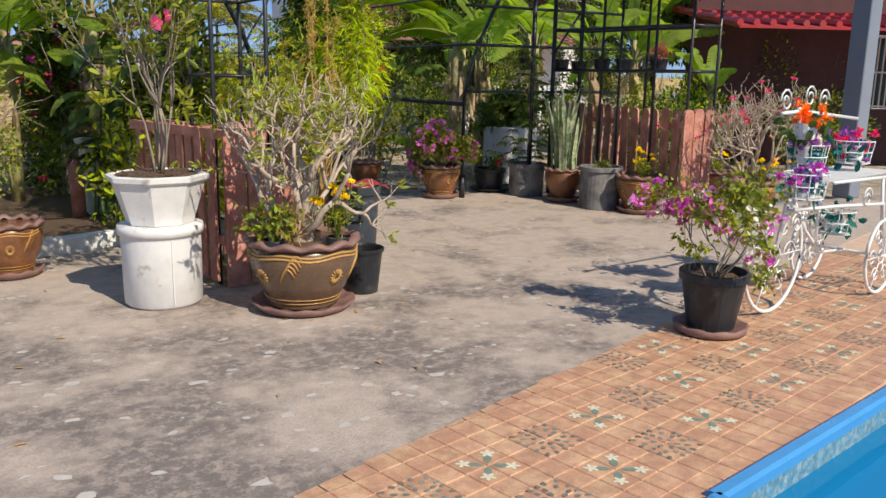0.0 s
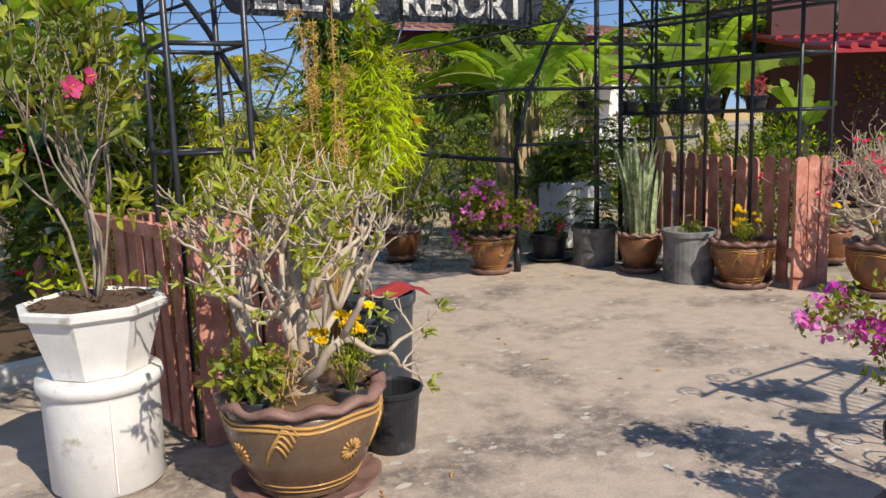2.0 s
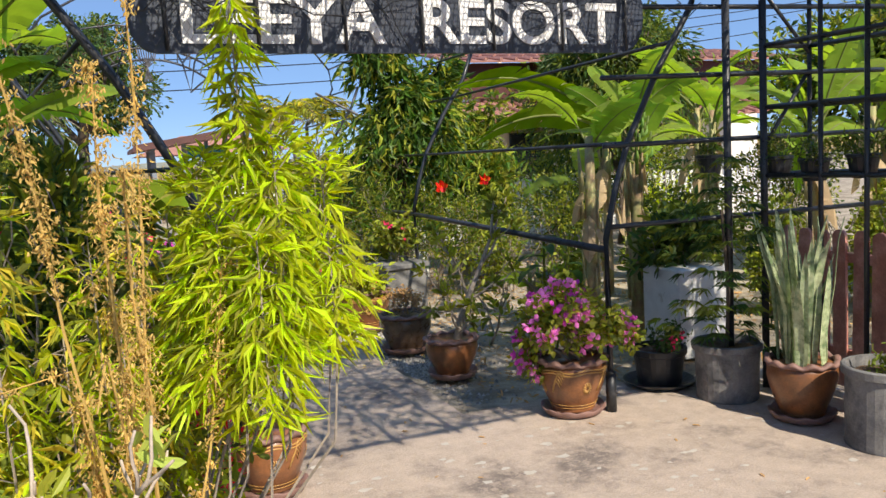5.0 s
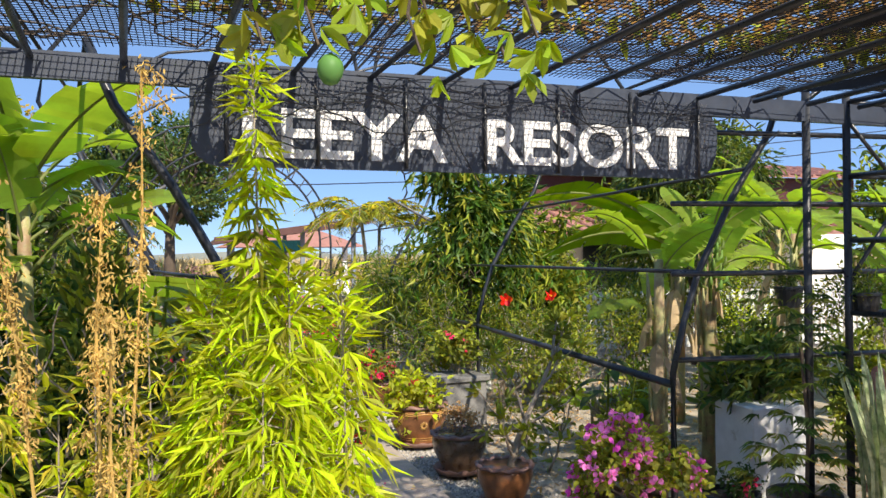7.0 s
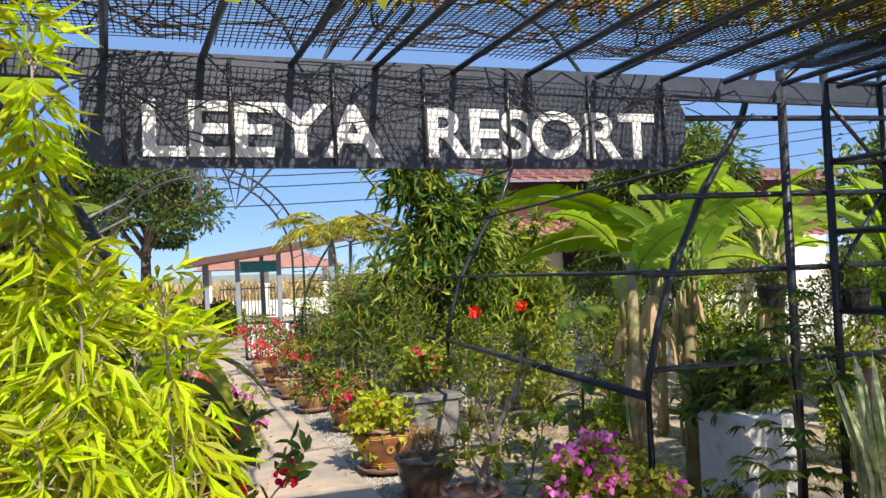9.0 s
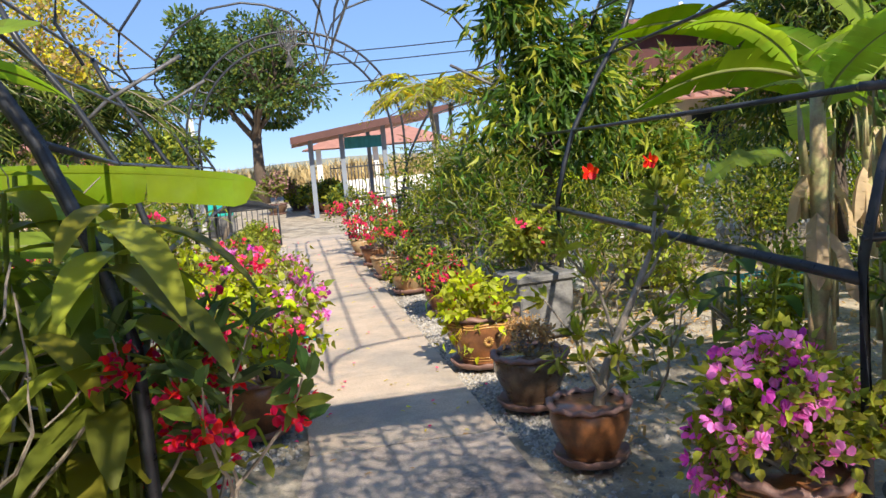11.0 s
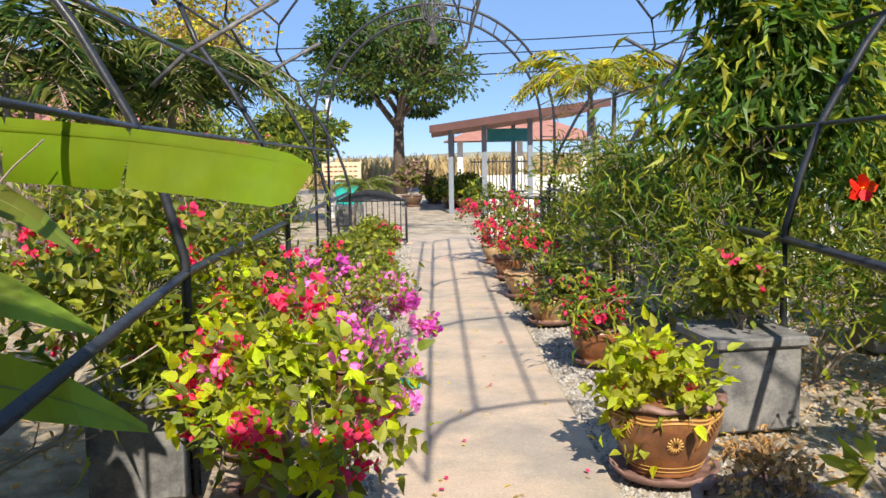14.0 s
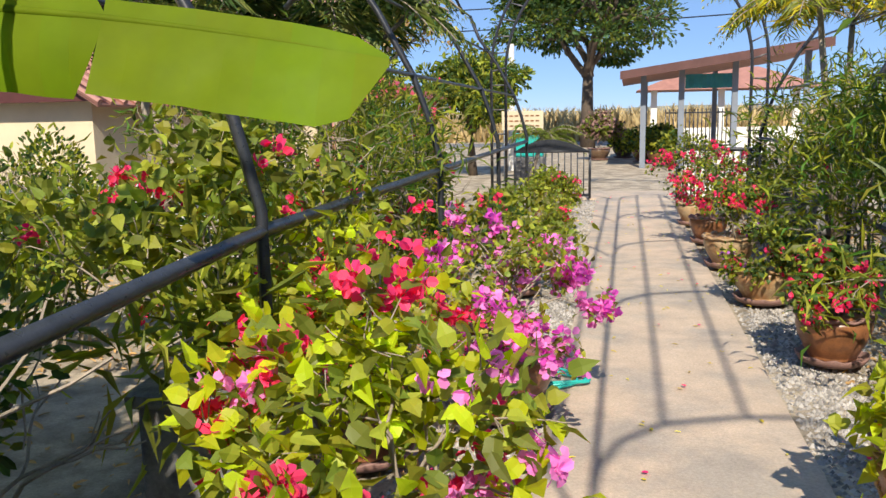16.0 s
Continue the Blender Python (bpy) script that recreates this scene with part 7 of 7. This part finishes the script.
# white picket fence behind the mango tree
t = thing("white_fence", "long white picket fence at the back of the garden", "fence", (7.6, 17.0, 0), -10)
g = Geo()
g.box(-.035, .035, -.01, .01, .04, 1.1)
me = g.mesh("white_picket", WHITEM)
for i in range(62):
    ob = new("picket", me)
    ob.parent, ob.location = t, (i * .13, 0, 0)
bars(t, "rail", [[(0, .02, .3), (8.0, .02, .3)], [(0, .02, .9), (8.0, .02, .9)]], .02, 4, WHITEM)
# low white wall along the left beds
g = Geo()
g.box(-9, 1.2, 15.1, 15.25, -.05, .78)
structure(g.build("bed_wall", WHITEP), "low white garden wall behind the left beds", "wall")

# power lines and their pole, dry fields and far hills
t = thing("power_line", "three sagging black power lines over the road", "cable", (0, 0, 0))
for z in (7.2, 6.6, 5.6):
    g = Geo()
    g.tube([(x, 48.5, z - .0012 * (x - 2) ** 2 * -1 + .02 * x) for x in np.linspace(-60, 60, 25)], .03, 4)
    g.build("cable", IRON, t)
bars(t, "pole", [[(-22, 48.5, 0), (-22, 48.5, 9)], [(26, 48.5, 0), (26, 48.5, 9)]], .12, 6, WHITEW)
rng = np.random.default_rng(77)
g = Geo()
c = 14000
X = rng.uniform(-45, 60, c)
P = np.column_stack((X, 53 + rng.uniform(0, 14, c), np.full(c, -.03)))
D = rng.normal(size=(c, 3)) * [.18, .18, 0] + [0, 0, 1]
g.leaves(P, D, rng.uniform(1.1, 2.1, c), .16, 0, BLADE, .1, rng)
tagged(g.build("tall_dry_grass", mat("dry_grass_blade", (.46, .35, .17), .9, .2, .6, island=.3, trans=.2)), "tall dry golden grass across the road", "grass", kind="stuff")
g = Geo()
g.add([(-300, 66, 1.2), (300, 66, 1.2), (300, 400, 1.4), (-300, 400, 1.4), (-300, 66, -.05), (300, 66, -.05)], [(0, 1, 2, 3), (4, 5, 1, 0)])
structure(g.build("field", FIELD), "dry golden fields", "field")
g = Geo()
xs_ = np.linspace(-400, 400, 60)
g.add([(x, 420, 0) for x in xs_] + [(x, 420, 3.2 + 1.2 * math.sin(x * .013 + 1) + .8 * math.sin(x * .05)) for x in xs_], [(i, i + 1, 61 + i, 60 + i) for i in range(59)])
structure(g.build("backdrop", HILL), "low dark treeline on the horizon", "backdrop")

# ---- deck tiles ----
DECK = [(1.2, 1.83), (1.2, -0.4), (2.05, -0.4), (2.33, 1.12), (6.6, 1.74), (6.6, 3.295), (3.55, 2.48)]


def inside(x, y, poly):
    hit = False
    for i in range(len(poly)):
        (x1, y1), (x2, y2) = poly[i - 1], poly[i]
        if (y1 > y) != (y2 > y) and x < (x2 - x1) * (y - y1) / (y2 - y1) + x1:
            hit = not hit
    return hit


AX, AN = Vector((math.cos(radians(10)), math.sin(radians(10)), 0)), radians(10)
AY = Vector((-AX.y, AX.x, 0))
O, MINI = Vector((1.84, 2.0, 0)), 0.32 / 3
TR = Matrix.Translation


def tile_mesh():
    g = Geo()
    h = MINI / 2 - .0016
    g.add([(sx * h, sy * h, -.006) for sx, sy in ((-1, -1), (1, -1), (1, 1), (-1, 1))] + [(sx * (h - .003), sy * (h - .003), 0) for sx, sy in ((-1, -1), (1, -1), (1, 1), (-1, 1))],
          [(4, 5, 6, 7)] + [(i, (i + 1) % 4, 4 + (i + 1) % 4, 4 + i) for i in range(4)])
    return g.mesh("tile", TILE)


TM = tile_mesh()
flower, rosette = Geo(), Geo()
rng = np.random.default_rng(8)
far = Geo()
count, made = 0, []
for i in range(-40, 62):
    for j in range(-40, 40):
        c = O + AX * (i + .5) * MINI + AY * (j + .5) * MINI
        if all(inside(c.x + dx, c.y + dy, DECK) for dx in (-.02, .02) for dy in (-.02, .02)):
            made.append((c.length, c, i, j))
# cut tiles along the yard's edge
CUTS = [((1.2, 1.83), (3.55, 2.48)), ((3.55, 2.48), (6.6, 3.295))]
whole = {(q[2], q[3]) for q in made}
for i in range(-40, 62):
    for j in range(-40, 40):
        c = O + AX * (i + .5) * MINI + AY * (j + .5) * MINI
        if (i, j) in whole or not 1.25 < c.x < 6.5:
            continue
        (x1, y1), (x2, y2) = CUTS[0] if c.x < 3.55 else CUTS[1]
        h = MINI / 2 - .003
        quad = [c + AX * sx * h + AY * sy * h for sx, sy in ((-1, -1), (1, -1), (1, 1), (-1, 1))]
        side = [(x2 - x1) * (p.y - y1) - (y2 - y1) * (p.x - x1) for p in quad]
        if min(side) >= -.005 or c.y < 1.6:
            continue
        keep = []
        for k in range(4):
            p, q, a, b = quad[k - 1], quad[k], side[k - 1], side[k]
            if (a < 0) != (b < 0):
                keep.append(p.lerp(q, a / (a - b)))
            if b < 0:
                keep.append(q)
        if len(keep) > 2:
            far.add([(p.x, p.y, .0015) for p in keep], [tuple(range(len(keep)))])
made.sort(key=lambda q: (q[1] - Vector((2.6, 1.6, 0))).length)
for k, (_, c, i, j) in enumerate(made):
    if k < 300:
        ob = new("tile", TM)
        ob.parent = deckbase
        ob.location, ob.rotation_euler = (c.x, c.y, 0.0015), (0, 0, AN)
    else:
        far.add([tuple(Matrix.Rotation(AN, 3, "Z") @ v.co + c + Vector((0, 0, .0015))) for v in TM.vertices], [tuple(p.vertices) for p in TM.polygons])
far.build("tile_field", TILE, deckbase, kind="stuff")
# printed ornaments: rosettes of pebbles and clusters of four flowers, by turns
CELL = 3 * MINI
for a in range(-9, 17):
    for b in range(-9, 12):
        for kind, c in (((a + b) % 2, O + AX * a * CELL + AY * b * CELL),):
            if not all(inside(c.x + dx, c.y + dy, DECK) for dx in (-.08, .08) for dy in (-.08, .08)):
                continue
            if kind == 0:
                for ring, n in ((.026, 6), (.060, 11), (.095, 16)):
                    for q in range(n):
                        t = 2 * math.pi * (q + .3 * rng.random()) / n + ring * 40
                        u, v = ring * math.cos(t), ring * math.sin(t)
                        
                        w = max(abs(u), abs(v)) / ring
                        p = c + (AX * u + AY * v) * (.9 + .25 * (1 - w) * 0) / max(w, .75)
                        d = AX * math.cos(t) + AY * math.sin(t)
                        rosette.leaves([(p.x, p.y, .0035)], [tuple(d)], .028, .020, 0, OVAL_FLAT, 1.0, rng)
            else:
                for q in range(4):
                    t = math.pi / 2 * (q + .5)
                    d = AX * math.cos(t) + AY * math.sin(t)
                    p = c + d * .088
                    for w in range(5):
                        e = AX * math.cos(t + w * 1.257) + AY * math.sin(t + w * 1.257)
                        flower.leaves([(p.x, p.y, .0036)], [tuple(e)], .030, .017, 0, OVAL_FLAT, 1.0, rng)
                    flower.leaves([(c + d * .015).to_tuple()[:2] + (.0033,)], [tuple(d)], .062, .032, 1, OVAL_FLAT, 1.0, rng)
flower.build("flower_ornament", [PETAL_INLAY, LEAF_INLAY], deckbase, "cream flowers and grey-green leaves printed on tiles", kind="stuff")
rosette.build("pebble_ornament", PEBBLE_INLAY, deckbase, "grey pebble rosettes printed on tiles", kind="stuff")
